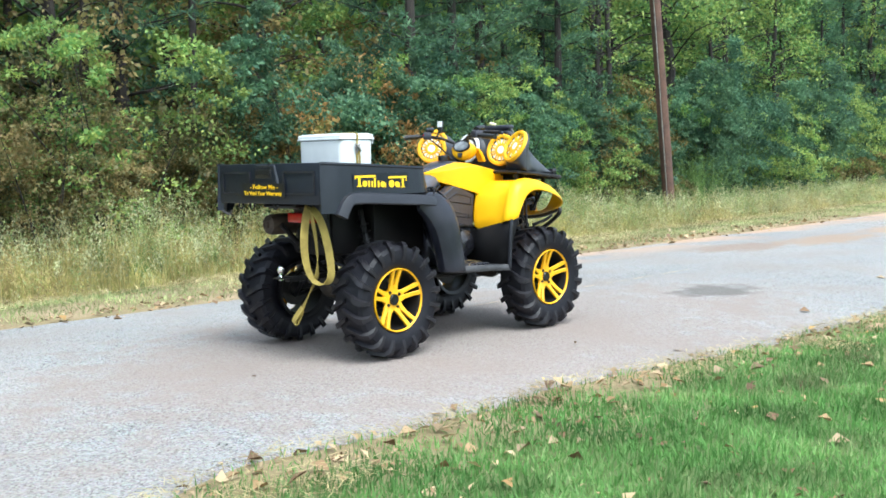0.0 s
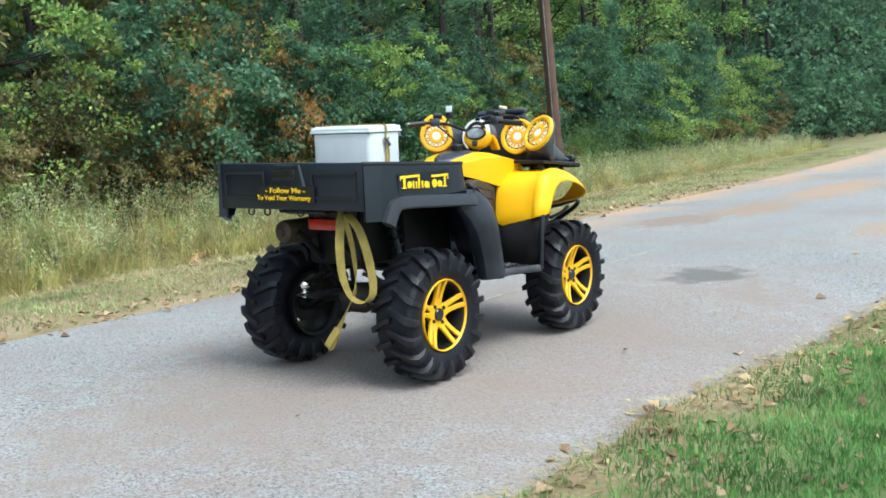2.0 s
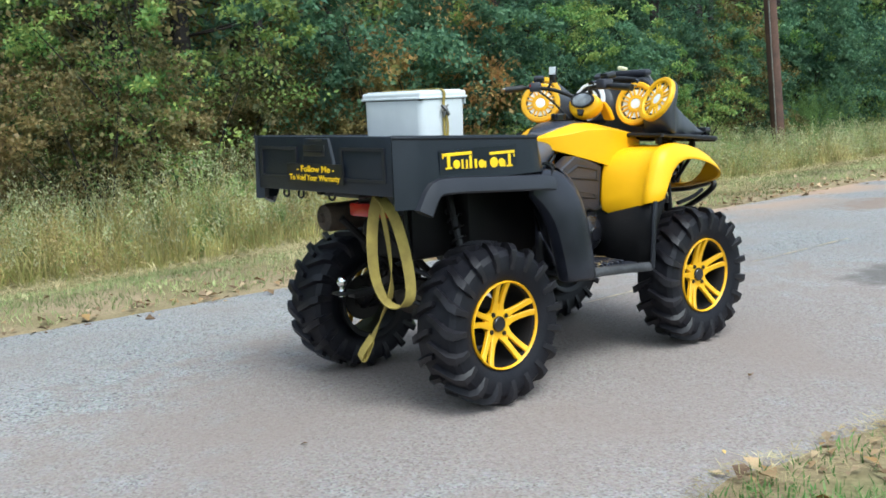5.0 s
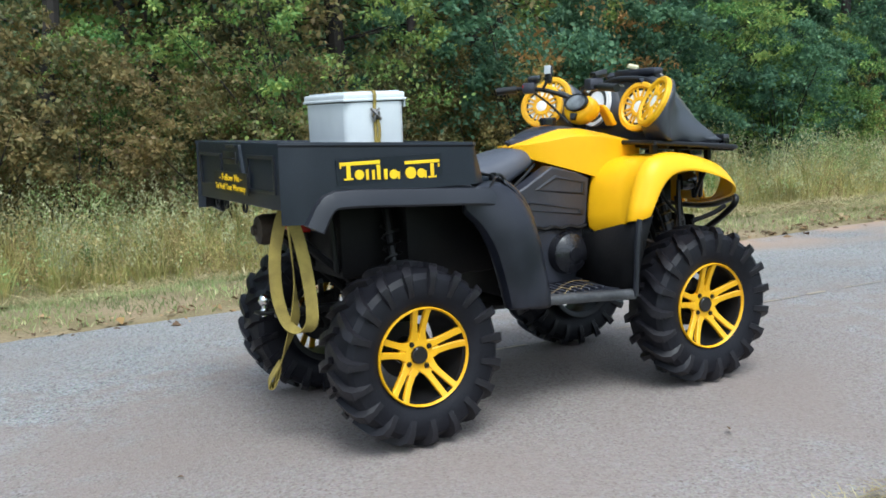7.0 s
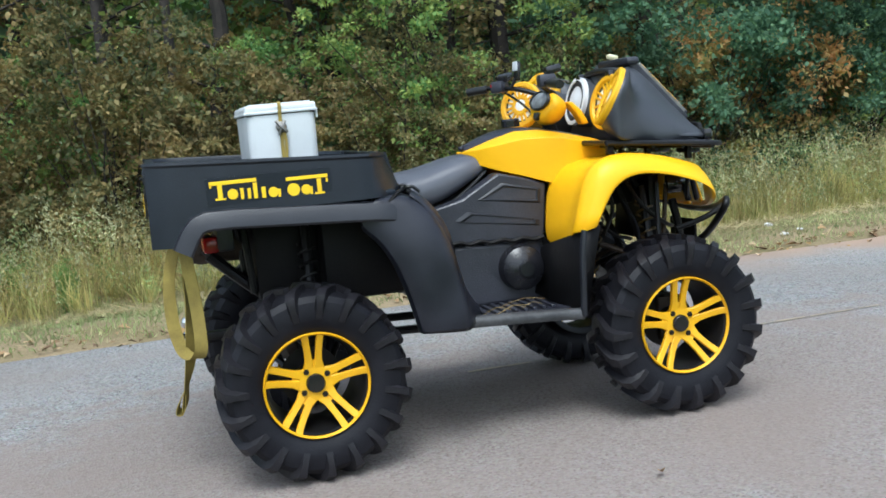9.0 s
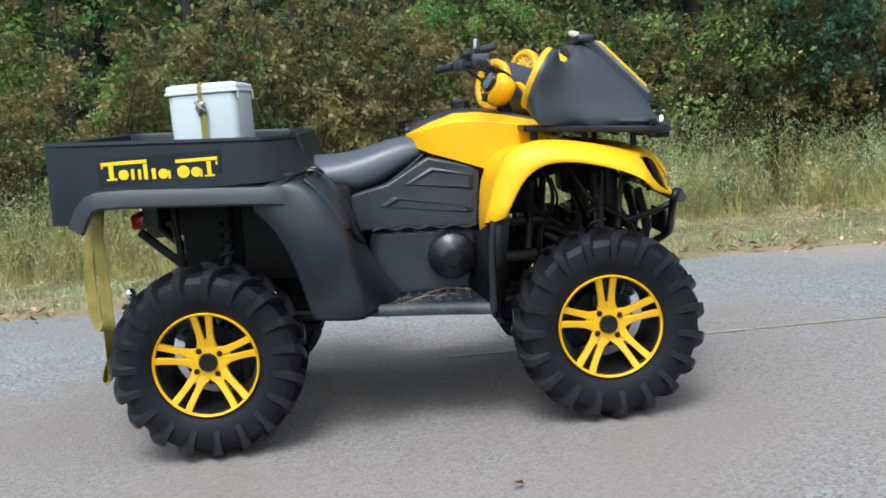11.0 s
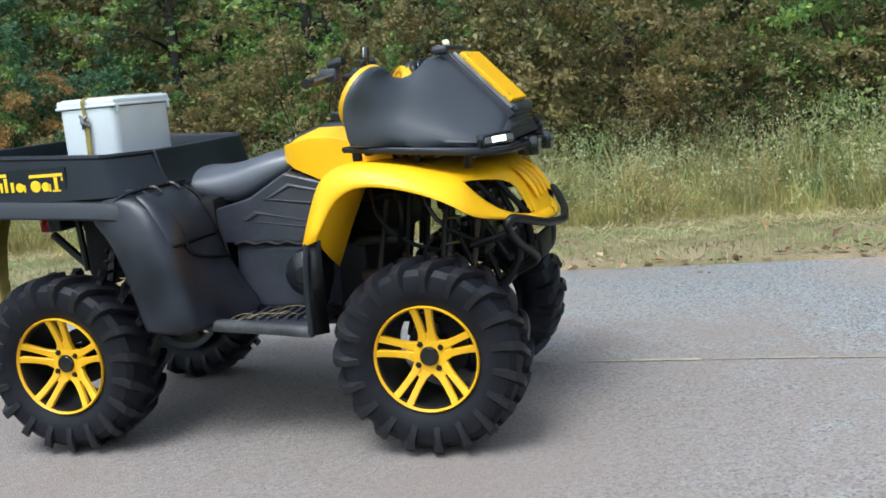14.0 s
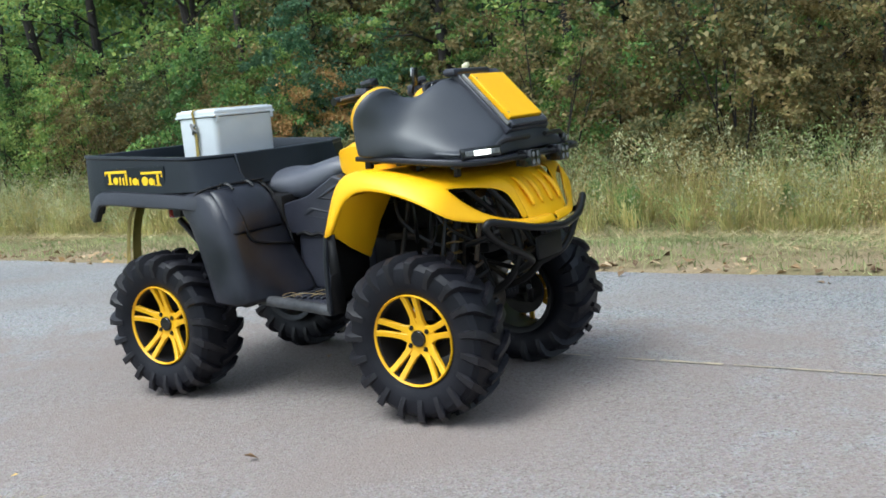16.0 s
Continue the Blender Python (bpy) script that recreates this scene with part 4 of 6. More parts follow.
def rim_bm():
    """Five forked spokes, hub plate and thin outer ring; face towards -y."""
    bm = B()
    lathe(bm, [(0.182, -0.042), (0.188, -0.050), (0.1915, -0.044), (0.1915, -0.020), (0.182, -0.020)], n=64, closed=True)
    lathe(bm, [(0.0, 0.002), (0.030, 0.002), (0.062, 0.002), (0.066, 0.008), (0.066, 0.028), (0.0, 0.028)], n=40)
    for k in range(5):
        a = radians(90 + 72 * k + 4)
        u, v = Vector((math.cos(a), 0, math.sin(a))), Vector((-math.sin(a), 0, math.cos(a)))
        for s in (-1, 1):
            rings = []
            for r, off, w, y in ((0.045, 0.019, 0.021, 0.004), (0.080, 0.0175, 0.0135, -0.003), (0.115, 0.0200, 0.0120, -0.014), (0.155, 0.0245, 0.0122, -0.029), (0.185, 0.029, 0.0135, -0.044)):
                c = u * r + v * off * s
                ring = [c - v * w + Vector((0, y + 0.003, 0)), c - v * w * 0.8 + Vector((0, y, 0)), c + v * w * 0.8 + Vector((0, y, 0)), c + v * w + Vector((0, y + 0.003, 0)), c + v * w + Vector((0, y + 0.018, 0)), c - v * w + Vector((0, y + 0.018, 0))]
                rings.append(ring)
            loft(bm, rings)
        rings = []
        for r, w in ((0.05, 0.030), (0.078, 0.020), (0.086, 0.012)):
            c = u * r - Vector((0, (r - 0.05) * 0.25, 0))
            rings.append([c - v * w + Vector((0, 0.008, 0)), c + v * w + Vector((0, 0.008, 0)), c + v * w + Vector((0, 0.022, 0)), c - v * w + Vector((0, 0.022, 0))])
        loft(bm, rings)
    return bm


def barrel_bm(width):
    """Dark inside of the wheel: open drum with a brake disc and hub at its middle."""
    bm = B()
    h = width / 2
    lathe(bm, [(0.184, -0.040), (0.178, -0.030), (0.174, 0.03), (0.160, 0.09), (0.165, width * 0.8), (0.188, width * 0.86), (0.192, width * 0.86), (0.172, width * 0.6), (0.178, 0.09), (0.186, 0.03), (0.190, -0.030)], n=48, closed=True)
    lathe(bm, [(0.0, 0.03), (0.050, 0.03), (0.058, 0.06), (0.052, 0.13), (0.0, 0.13)], n=24)
    lathe(bm, [(0.056, 0.115), (0.112, 0.115), (0.112, 0.122), (0.056, 0.122)], n=32, closed=True)
    return bm


def mesh_of(bm, name, material, angle=38):
    bmesh.ops.recalc_face_normals(bm, faces=bm.faces[:])
    me = bpy.data.meshes.new(name)
    bm.to_mesh(me)
    bm.free()
    smooth(me, angle)
    me.materials.append(material)
    return me


WIDE = {"rear": 0.248, "front": 0.228}
tyre_me = {k: mesh_of(moved(tyre_bm(w), Matrix.Translation((0, w / 2 - 0.062, 0))), "tyre", rubber, 30) for k, w in WIDE.items()}
lug_me = {(k, q): mesh_of(moved(lug_bm(w, q), Matrix.Translation((0, w / 2 - 0.062, 0))), "lug", mud_rubber, 30) for k, w in WIDE.items() for q in (-1, 1)}
barrel_me = {k: mesh_of(barrel_bm(w), "wheel", black_metal) for k, w in WIDE.items()}
rim_me = mesh_of(rim_bm(), "rim", yellow_rim, 30)
cap_me = mesh_of(lathe(B(), [(0.0, -0.010), (0.030, -0.010), (0.034, -0.006), (0.036, 0.008)], n=28), "hub_cap", gloss_black)
nut_me = mesh_of(lathe(B(), [(0.0, -0.010), (0.0085, -0.010), (0.0115, -0.005), (0.0115, 0.010)], n=6), "lug_nut", black_metal)


def child(name, me, parent, m=Matrix.Identity(4), label=""):
    ob = new(name, me)
    ob.parent = parent
    ob.matrix_basis = m
    return tagged(ob, label) if label else ob


def wheel(x, y, side, which, spin, steer=0):
    w = child("wheel", barrel_me[which], quad, Matrix.Translation((x - 0.73, y - MID, 0.352)) @ pose(0, 0, 0, 0, 0, (0 if side > 0 else 180) + steer) @ pose(0, 0, 0, 0, spin, 0))
    child("tyre", tyre_me[which], w, label="black mud tyre with deep curved lugs")
    for q in (-1, 1):
        for k in range(LUGS):
            child("lug", lug_me[which, q], w, pose(0, 0, 0, 0, -360 * (k + (0.5 if q > 0 else 0)) / LUGS, 0))
    child("rim", rim_me, w, label="yellow five-spoke alloy rim")
    child("hub_cap", cap_me, w)
    for k in range(4):
        a = radians(38 + 90 * k)
        child("lug_nut", nut_me, w, Matrix.Translation((0.053 * math.cos(a), 0.004, 0.053 * math.sin(a))))


wheel(0, 0, 1, "rear", 4)
wheel(0, 2 * MID - 0.045, -1, "rear", 31)
wheel(1.468, 0.025, 1, "front", 2)
wheel(1.435, 2 * MID - 0.05, -1, "front", 17)


# cargo bed
def bed_top(x):
    return 1.183 - 0.052 * (x + 0.47)


def side_wall(side):
    """Outer skin, rolled rim, inner skin of one bed side, with a chamfered front corner."""
    bm = B()
    plan = [(-0.492, 0.052), (-0.44, 0.014), (-0.385, 0.006), (-0.345, 0.004), (0.0, 0.0), (0.22, 0.002), (0.272, 0.008), (0.298, 0.032), (0.368, 0.19), (0.378, 0.225)]
    rings = []
    for i, (x, y) in enumerate(plan):
        a, b = plan[max(i - 1, 0)], plan[min(i + 1, len(plan) - 1)]
        d = Vector((b[0] - a[0], b[1] - a[1])).normalized()
        nx, ny = -d.y, d.x
        zt, zb = bed_top(x), 0.985 if x > -0.3 else 0.975 if x > -0.36 else 0.890
        lean = 0.012
        ahead = 0.045 if x > 0.31 else 0.02 if x > 0.28 else 0.0
        pts = [(x - nx * lean + ahead, y - ny * lean, zb), (x, y, zt - 0.018), (x - nx * 0.006, y - ny * 0.006, zt - 0.010), (x - nx * 0.004, y - ny * 0.004, zt), (x + nx * 0.030, y + ny * 0.030, zt), (x + nx * 0.036, y + ny * 0.036, zt - 0.012), (x + nx * 0.040 + ahead, y + ny * 0.040, 1.0), (x + nx * 0.03 + ahead, y + ny * 0.03, zb)]
        rings.append([Vector((px, sy(py, side), pz)) for px, py, pz in pts])
    return loft(bm, rings)


bed = part("cargo_bed", box(B(), -0.47, 0.37, 0.05, 1.09, 0.985, 1.005, 0.004), bed_plastic, quad, "black plastic cargo bed with a drop tailgate")
for s in (1, -1):
    part("bed_side", side_wall(s), bed_plastic, bed, angle=30)
bm = B()
loft(bm, [[(0.425, y, 0.985), (0.385, y, bed_top(0.385)), (0.355, y, bed_top(0.385)), (0.385, y, 0.985)] for y in (0.21, 0.57, 0.93)])
part("bed_front", bm, bed_plastic, bed, round_edge=0.005)

# tailgate with two sunk panels
bm = B()
GX = -0.488
box(bm, GX, GX + 0.035, 0.062, 1.078, 0.940, 1.180, 0.006)
gate = part("tailgate", bm, bed_plastic, bed)
for y0, y1 in ((0.10, 0.405), (0.735, 1.04)):
    bm = B()
    z0, z1 = 0.995, 1.135
    o = [(y0, z0), (y1, z0), (y1, z1), (y0, z1)]
    i = [(y0 + 0.016, z0 + 0.012), (y1 - 0.016, z0 + 0.012), (y1 - 0.016, z1 - 0.014), (y0 + 0.016, z1 - 0.014)]
    loft(bm, [[(GX + 0.006, *p) for p in o], [(GX - 0.008, *p) for p in o], [(GX - 0.008, *p) for p in i], [(GX + 0.004, *p) for p in i]], caps=False)
    part("panel_frame", bm, flare_plastic, gate)
bm = B()
loft(bm, [[(GX + d, y, z) for y, z in ((0.45 - k, 1.03), (0.69 + k, 1.03), (0.66, 1.172), (0.48, 1.172))] for d, k in ((0.004, 0.02), (-0.012, 0.0))])
part("gate_boss", bm, bed_plastic, gate, round_edge=0.004)
bm = box(B(), GX - 0.016, GX - 0.008, 0.505, 0.665, 1.095, 1.145, 0.003)
part("latch_recess", bm, decal_black, gate, "dark recessed latch pull")
bm = box(B(), GX - 0.026, GX - 0.012, 0.515, 0.655, 1.112, 1.121, 0.003)
part("latch_bar", bm, black_metal, gate)
bm = B()
tube(bm, [(GX - 0.010, 0.57, 1.166), (GX - 0.012, 0.52, 1.166)], 0.006)
tube(bm, [(GX - 0.012, 0.62, 1.166), (GX - 0.010, 0.57, 1.166)], 0.006)
part("gate_grip", bm, decal_black, gate)
for y in (0.50, 0.74, 0.86):
    bm = B()
    tube(bm, [(GX + 0.01, y - 0.018, 0.94), (GX + 0.008, y - 0.02, 0.918), (GX + 0.008, y, 0.908), (GX + 0.008, y + 0.02, 0.918), (GX + 0.01, y + 0.018, 0.94)], 0.005, 6)
    part("hook", bm, black_metal, gate)
plate = part("sticker", box(B(), GX - 0.0185, GX - 0.0125, 0.375, 0.80, 0.978, 1.064, 0.0), decal_black, gate, "black sticker with two lines of yellow lettering")


def lettering(text, height, width, centre, parent, offset=0.0):
    """Raised yellow letters of the built-in font, read from behind the bike."""
    cu = bpy.data.curves.new("lettering", "FONT")
    cu.body, cu.size, cu.align_x, cu.align_y, cu.extrude, cu.offset = text, height / 0.72, "CENTER", "CENTER", 0.0006, offset
    tmp = new("lettering", cu)
    dg = bpy.context.evaluated_depsgraph_get()
    me = bpy.data.meshes.new_from_object(tmp.evaluated_get(dg))
    bpy.data.objects.remove(tmp)
    xs_ = [q.co.x for q in me.vertices]
    grow = width / (max(xs_) - min(xs_))
    for q in me.vertices:
        q.co.x *= grow
    me.materials.clear()
    me.materials.append(decal_yellow)
    c = Vector(centre) - origin_of(parent)
    ob = new("lettering", me)
    ob.parent = parent
    ob.matrix_basis = Matrix(((0, 0, -1, c.x), (-1, 0, 0, c.y), (0, 1, 0, c.z), (0, 0, 0, 1)))
    return ob


lettering("- Follow Me -", 0.027, 0.285, (GX - 0.0205, 0.575, 1.040), plate, 0.0008)
lettering("To Void Your Warranty", 0.025, 0.385, (GX - 0.0205, 0.588, 1.002), plate, 0.0007)

# plain yellow graphic on the near side, a row of bars and rounds under two rules
badge = part("side_graphic", box(B(), -0.300, 0.130, -0.0075, -0.0055, 1.018, 1.112), bed_plastic, bed, "black panel with a plain yellow graphic")


def rule(x0, x1, z0, z1):
    bm = box(B(), x0, x1, -0.0105, -0.0075, z0, z1, 0.0008, 1)
    moved(bm, Matrix.Translation((0, 0, -0.052 * (x0 + x1) / 2 * 0.9)))
    part("yellow_bar", bm, decal_yellow, badge)


def round_mark(x, z, r, inner):
    bm = lathe(B(), [(inner, -0.0105), (r, -0.0105), (r, -0.0075), (inner, -0.0075)], (x, 0, z - 0.052 * x * 0.9), n=20)
    part("yellow_round", bm, decal_yellow, badge)


rule(-0.288, -0.128, 1.078, 1.091)
rule(-0.288, -0.281, 1.066, 1.078)
rule(-0.262, -0.246, 1.030, 1.078)
rule(-0.272, -0.236, 1.024, 1.031)
round_mark(-0.212, 1.043, 0.018, 0.0)
rule(-0.186, -0.175, 1.024, 1.062)
rule(-0.162, -0.151, 1.024, 1.060)
rule(-0.142, -0.128, 1.024, 1.078)
rule(-0.114, -0.100, 1.024, 1.062)
round_mark(-0.074, 1.042, 0.0175, 0.0)
rule(-0.058, -0.049, 1.024, 1.052)
rule(-0.028, 0.118, 1.080, 1.092)
round_mark(-0.004, 1.046, 0.022, 0.0)
round_mark(0.040, 1.044, 0.0175, 0.0)
rule(0.053, 0.062, 1.026, 1.054)
rule(0.079, 0.094, 1.030, 1.080)
rule(0.069, 0.104, 1.026, 1.033)
rule(0.111, 0.118, 1.066, 1.080)


# flares over the rear wheels
def flare(side):
    path = [(-0.432, 0.888), (-0.398, 0.950), (-0.362, 0.990), (-0.315, 1.006), (-0.22, 1.006), (0.0, 0.992), (0.20, 0.980), (0.28, 0.974), (0.345, 0.966), (0.400, 0.948), (0.440, 0.912)]
    bm, rings = B(), []
    for i, (x, z) in enumerate(path):
        a, b = path[max(i - 1, 0)], path[min(i + 1, len(path) - 1)]
        d = Vector((b[0] - a[0], b[1] - a[1])).normalized()
        nx, nz = d.y, -d.x
        inn = 0.0 if x < 0.35 else 0.012 if x < 0.42 else 0.034
        pts = [(0.0, 0.004), (0.006, -0.024), (0.030, -0.036), (0.062, -0.042), (0.070, -0.036), (0.066, 0.0), (0.04, 0.02)]
        rings.append([Vector((x + nx * o, sy(y + inn, side), z + nz * o)) for o, y in pts])
    return loft(bm, rings)


for s in (1, -1):
    part("wheel_flare", flare(s), flare_plastic, bed, "faded grey plastic wheel flare", angle=32)


# big mudguards behind the footwells
def mudguard(side):
    front = [(0.300, 0.985), (0.410, 0.992), (0.478, 0.945), (0.532, 0.860), (0.570, 0.740), (0.596, 0.600), (0.618, 0.470)]
    arch = [(0.225, 0.930), (0.200, 0.884), (0.258, 0.848), (0.314, 0.752), (0.346, 0.650), (0.372, 0.550), (0.386, 0.476)]
    rings = []
    for (fx, fz), (ax, az), run in zip(front, arch, (0, 0, 0, 0, 0.008, 0.045, 0.130)):
        g = 0.042 * max(0.0, min(1.0, (0.99 - fz) / 0.13))
        pts = [(ax + 0.014, 0.03, az - 0.012), (ax, -0.014 - g, az), (ax + (fx - ax) * 0.35, -0.028 - g, az + (fz - az) * 0.4), (fx - 0.052, -0.024 - g, fz - 0.010), (fx - 0.014, -0.002 - 0.8 * g, fz - 0.002), (fx, 0.048 - 0.5 * g, fz), (fx + 0.006 + 0.7 * run, 0.17, fz + 0.004), (fx - 0.004 + run, 0.33, fz)]
        rings.append([Vector((x, sy(y, side), z)) for x, y, z in pts])
    return loft(B(), rings, closed=False)


def storage_lid(side):
    """Raised lid over the upper inner part of the mudguard."""
    rows = []
    for k, (fx, fz) in enumerate(((0.425, 0.990), (0.478, 0.947), (0.532, 0.862), (0.562, 0.778))):
        g = 0.042 * max(0.0, min(1.0, (0.99 - fz) / 0.13))
        lift = 0.010 if 0 < k < 3 else 0.006
        rows.append([Vector((x + lift, sy(y, side), z + lift)) for x, y, z in ((fx - 0.040, -0.008 - 0.6 * g, fz - 0.004), (fx - 0.006, 0.020 - 0.6 * g, fz), (fx + 0.002, 0.075 - 0.3 * g, fz + 0.002), (fx + 0.008, 0.17, fz + 0.006), (fx + 0.004, 0.26, fz + 0.004), (fx - 0.004, 0.305, fz - 0.004))])
    return loft(B(), rows, closed=False)


for s in (1, -1):
    guard = part("mudguard", mudguard(s), guard_plastic, quad, "black plastic rear mudguard", solid=0.012, sub=1, angle=60)
    bm = B()
    tube(bm, [(0.325, sy(-0.02, s), 0.965), (0.36, sy(0.0, s), 0.99), (0.405, sy(0.08, s), 1.003), (0.425, sy(0.20, s), 1.004), (0.43, sy(0.33, s), 1.006)], 0.006, 6)
    tube(bm, [(0.412, sy(0.052, s), 0.994), (0.480, sy(0.050, s), 0.946), (0.535, sy(0.052, s), 0.862), (0.567, sy(0.060, s), 0.765), (0.580, sy(0.11, s), 0.735), (0.590, sy(0.20, s), 0.716), (0.592, sy(0.31, s), 0.70)], 0.0075, 6)
    tube(bm, [(0.412, sy(0.31, s), 1.000), (0.480, sy(0.315, s), 0.950), (0.536, sy(0.32, s), 0.864), (0.574, sy(0.32, s), 0.745), (0.592, sy(0.32, s), 0.66)], 0.007, 6)
    part("lid_seam", bm, underbody, guard)
    part("storage_lid", storage_lid(s), guard_plastic, guard, solid=0.012, sub=1, angle=60)
    for y in (0.085, 0.215):
        bm = B()
        tube(bm, [(0.40, sy(y, s), 1.002), (0.44, sy(y, s), 1.006), (0.468, sy(y + 0.004, s), 0.984)], 0.007, 6)
        tube(bm, [(0.415, sy(y - 0.02, s), 1.01), (0.415, sy(y + 0.02, s), 1.01)], 0.006, 6)
        part("rubber_latch", bm, decal_black, guard)


# footwells and leg shields
for s in (1, -1):
    bm = box(B(), 0.585, 1.035, sy(0.075, s), sy(0.34, s), 0.452, 0.474, 0.006)
    well = part("footwell", bm, black_plastic, quad)
    bm = B()
    rings = []
    for x, y, z, w in ((0.572, 0.066, 0.474, 0.030), (0.62, 0.052, 0.472, 0.034), (0.75, 0.034, 0.468, 0.036), (0.90, 0.012, 0.463, 0.036), (1.00, -0.006, 0.458, 0.034), (1.046, -0.014, 0.456, 0.026)):
        ring = [(-w * 0.5, -0.020), (w * 0.35, -0.022), (w * 1.1, -0.016), (w * 1.2, 0.010), (w * 0.6, 0.020), (-w * 0.2, 0.022), (-w * 0.6, 0.012), (-w * 0.7, -0.006)]
        rings.append([Vector((x, sy(y + 0.02 + a, s), z + b)) for a, b in ring])
    part("rail", loft(bm, rings), scuffed, well, "scuffed grey foot rail", angle=50)
    bm = tube(B(), [(1.046, sy(-0.006, s), 0.448), (1.050, sy(-0.010, s), 0.56), (1.056, sy(-0.012, s), 0.68), (1.070, sy(-0.010, s), 0.776)], 0.013, 8)
    part("shield_edge", bm, flare_plastic, well)
    bm = B()
    q = random.Random(5)
    for _ in range(5):
        a, y0 = q.uniform(-0.6, 0.6), q.uniform(0.10, 0.26)
        x0, ln = q.uniform(0.68, 0.94), q.uniform(0.04, 0.10)
        tube(bm, [(x0 - ln * math.cos(a), sy(y0 - ln * math.sin(a), s), 0.489), (x0, sy(y0, s), 0.497 + q.uniform(0, 0.012)), (x0 + ln * math.cos(a), sy(y0 + ln * math.sin(a), s), 0.490)], 0.0013, 4, 2)
    part("dry_stalks", bm, withered_leaf, well, "dry straw stalks lying in the footwell")
    for k in range(9):
        x = 0.66 + 0.038 * k
        part("tread_bar", box(B(), x, x + 0.016, sy(0.115, s), sy(0.31, s), 0.474, 0.486, 0.002, 1), black_plastic, well)
    bm = B()
    rings = []
    for f in (0.0, 0.35, 0.7, 1.0):
        top = Vector((1.028 + 0.042 * f, 0.325 - 0.334 * f, 0.688 + 0.086 * f))
        low = Vector((0.985 + 0.066 * f, 0.335 - 0.342 * f, 0.500 - 0.056 * f))
        mid = top.lerp(low, 0.5) + Vector((0.012, 0.012 * f, 0))
        rings.append([Vector((p.x, sy(p.y, s), p.z)) for p in (top, mid, low)])
    a, b, c = Vector((1.128, sy(-0.022, s), 0.792)), Vector((1.105, sy(0.02, s), 0.63)), Vector((1.085, sy(0.06, s), 0.44))
    rings.append([a, b, c])
    loft(bm, rings, closed=False)
    part("leg_shield", bm, underbody, quad, solid=0.010, angle=30)


# seat
def seat_bm():
    st = [(0.315, 0.165, 0.995, 1.035, 0.955), (0.36, 0.185, 1.015, 1.046, 0.945), (0.46, 0.188, 1.012, 1.036, 0.905), (0.56, 0.180, 1.018, 1.040, 0.872), (0.66, 0.165, 1.045, 1.066, 0.895), (0.76, 0.150, 1.072, 1.090, 0.950), (0.84, 0.130, 1.078, 1.088, 0.995), (0.90, 0.100, 1.085, 1.092, 1.03)]
    rings = []
    for x, w, ze, zc, zb in st:
        half = [(w * 0.96, zb), (w * 1.06, zb + (ze - zb) * 0.35), (w * 1.02, ze - 0.03), (w * 0.86, ze - 0.004), (w * 0.5, zc - 0.004), (0, zc)]
        ring = [Vector((x, MID - a, z)) for a, z in half] + [Vector((x, MID + a, z)) for a, z in half[-2::-1]]
        rings.append(ring)
    return loft(B(), rings)


seat = part("seat", seat_bm(), vinyl, quad, "black vinyl saddle", sub=1, angle=60)
for s in (1, -1):
    bm = tube(B(), [(0.36, sy(0.380, s), 0.948), (0.46, sy(0.377, s), 0.906), (0.56, sy(0.385, s), 0.873), (0.66, sy(0.402, s), 0.893), (0.76, sy(0.42, s), 0.948), (0.85, sy(0.44, s), 1.012)], 0.007, 8)
    part("piping", bm, decal_black, seat)

# tank cover
st = [(0.786, 0.562, 1.092, 0.520, 1.078, 0.510, 1.056), (0.822, 0.520, 1.108, 0.436, 1.074, 0.438, 1.036), (0.88, 0.475, 1.132, 0.374, 1.074, 0.380, 1.012), (0.98, 0.435, 1.162, 0.325, 1.080, 0.330, 0.978), (1.08, 0.430, 1.160, 0.282, 1.075, 0.290, 0.942), (1.18, 0.430, 1.140, 0.275, 1.060, 0.285, 0.930), (1.32, 0.430, 1.105, 0.280, 1.045, 0.290, 0.95)]
for s in (1, -1):
    rings = []
    for x, y1, z1, y2, z2, y3, z3 in st:
        low = 0.03 * max(0.0, min(1.0, (x - 0.80) / 0.06)) if s < 0 and x < 1.0 else 0.0
        rings.append([Vector((x, sy(y, s), z - low)) for y, z in ((y1 + 0.02, z1 - 0.01), (y1, z1), ((y1 * 1.2 + y2 * 0.8) / 2, z1 - 0.006), (y2, (z1 + z2) / 2 + 0.01), (y2, z2), (y3, z3), (y3 + 0.03, z3 + 0.005))])
    part("tank_panel", loft(B(), rings, closed=False), yellow, quad, "glossy yellow tank side panel", solid=0.008, round_edge=0.006, angle=25)
rings = []
for x, y1, z1, *_ in st:
    rings.append([Vector((x + d, y, z)) for y, z, d in ((y1 + 0.004, z1 - 0.004, 0.0), (y1 + 0.03, z1 + 0.012, 0.0), (MID, z1 + 0.018, -0.02), (2 * MID - y1 - 0.03, z1 + 0.012, 0.0), (2 * MID - y1 - 0.004, z1 - 0.004, 0.0))])
part("tank_cover", loft(B(), rings, closed=False), black_plastic, quad, solid=0.01, sub=1, angle=60)
bm = lathe(B(), [(0.0, 0.035), (0.034, 0.035), (0.040, 0.028), (0.040, 0.0)], (1.02, MID, 1.178), "z", 24)
part("fuel_cap", bm, gloss_black, quad)

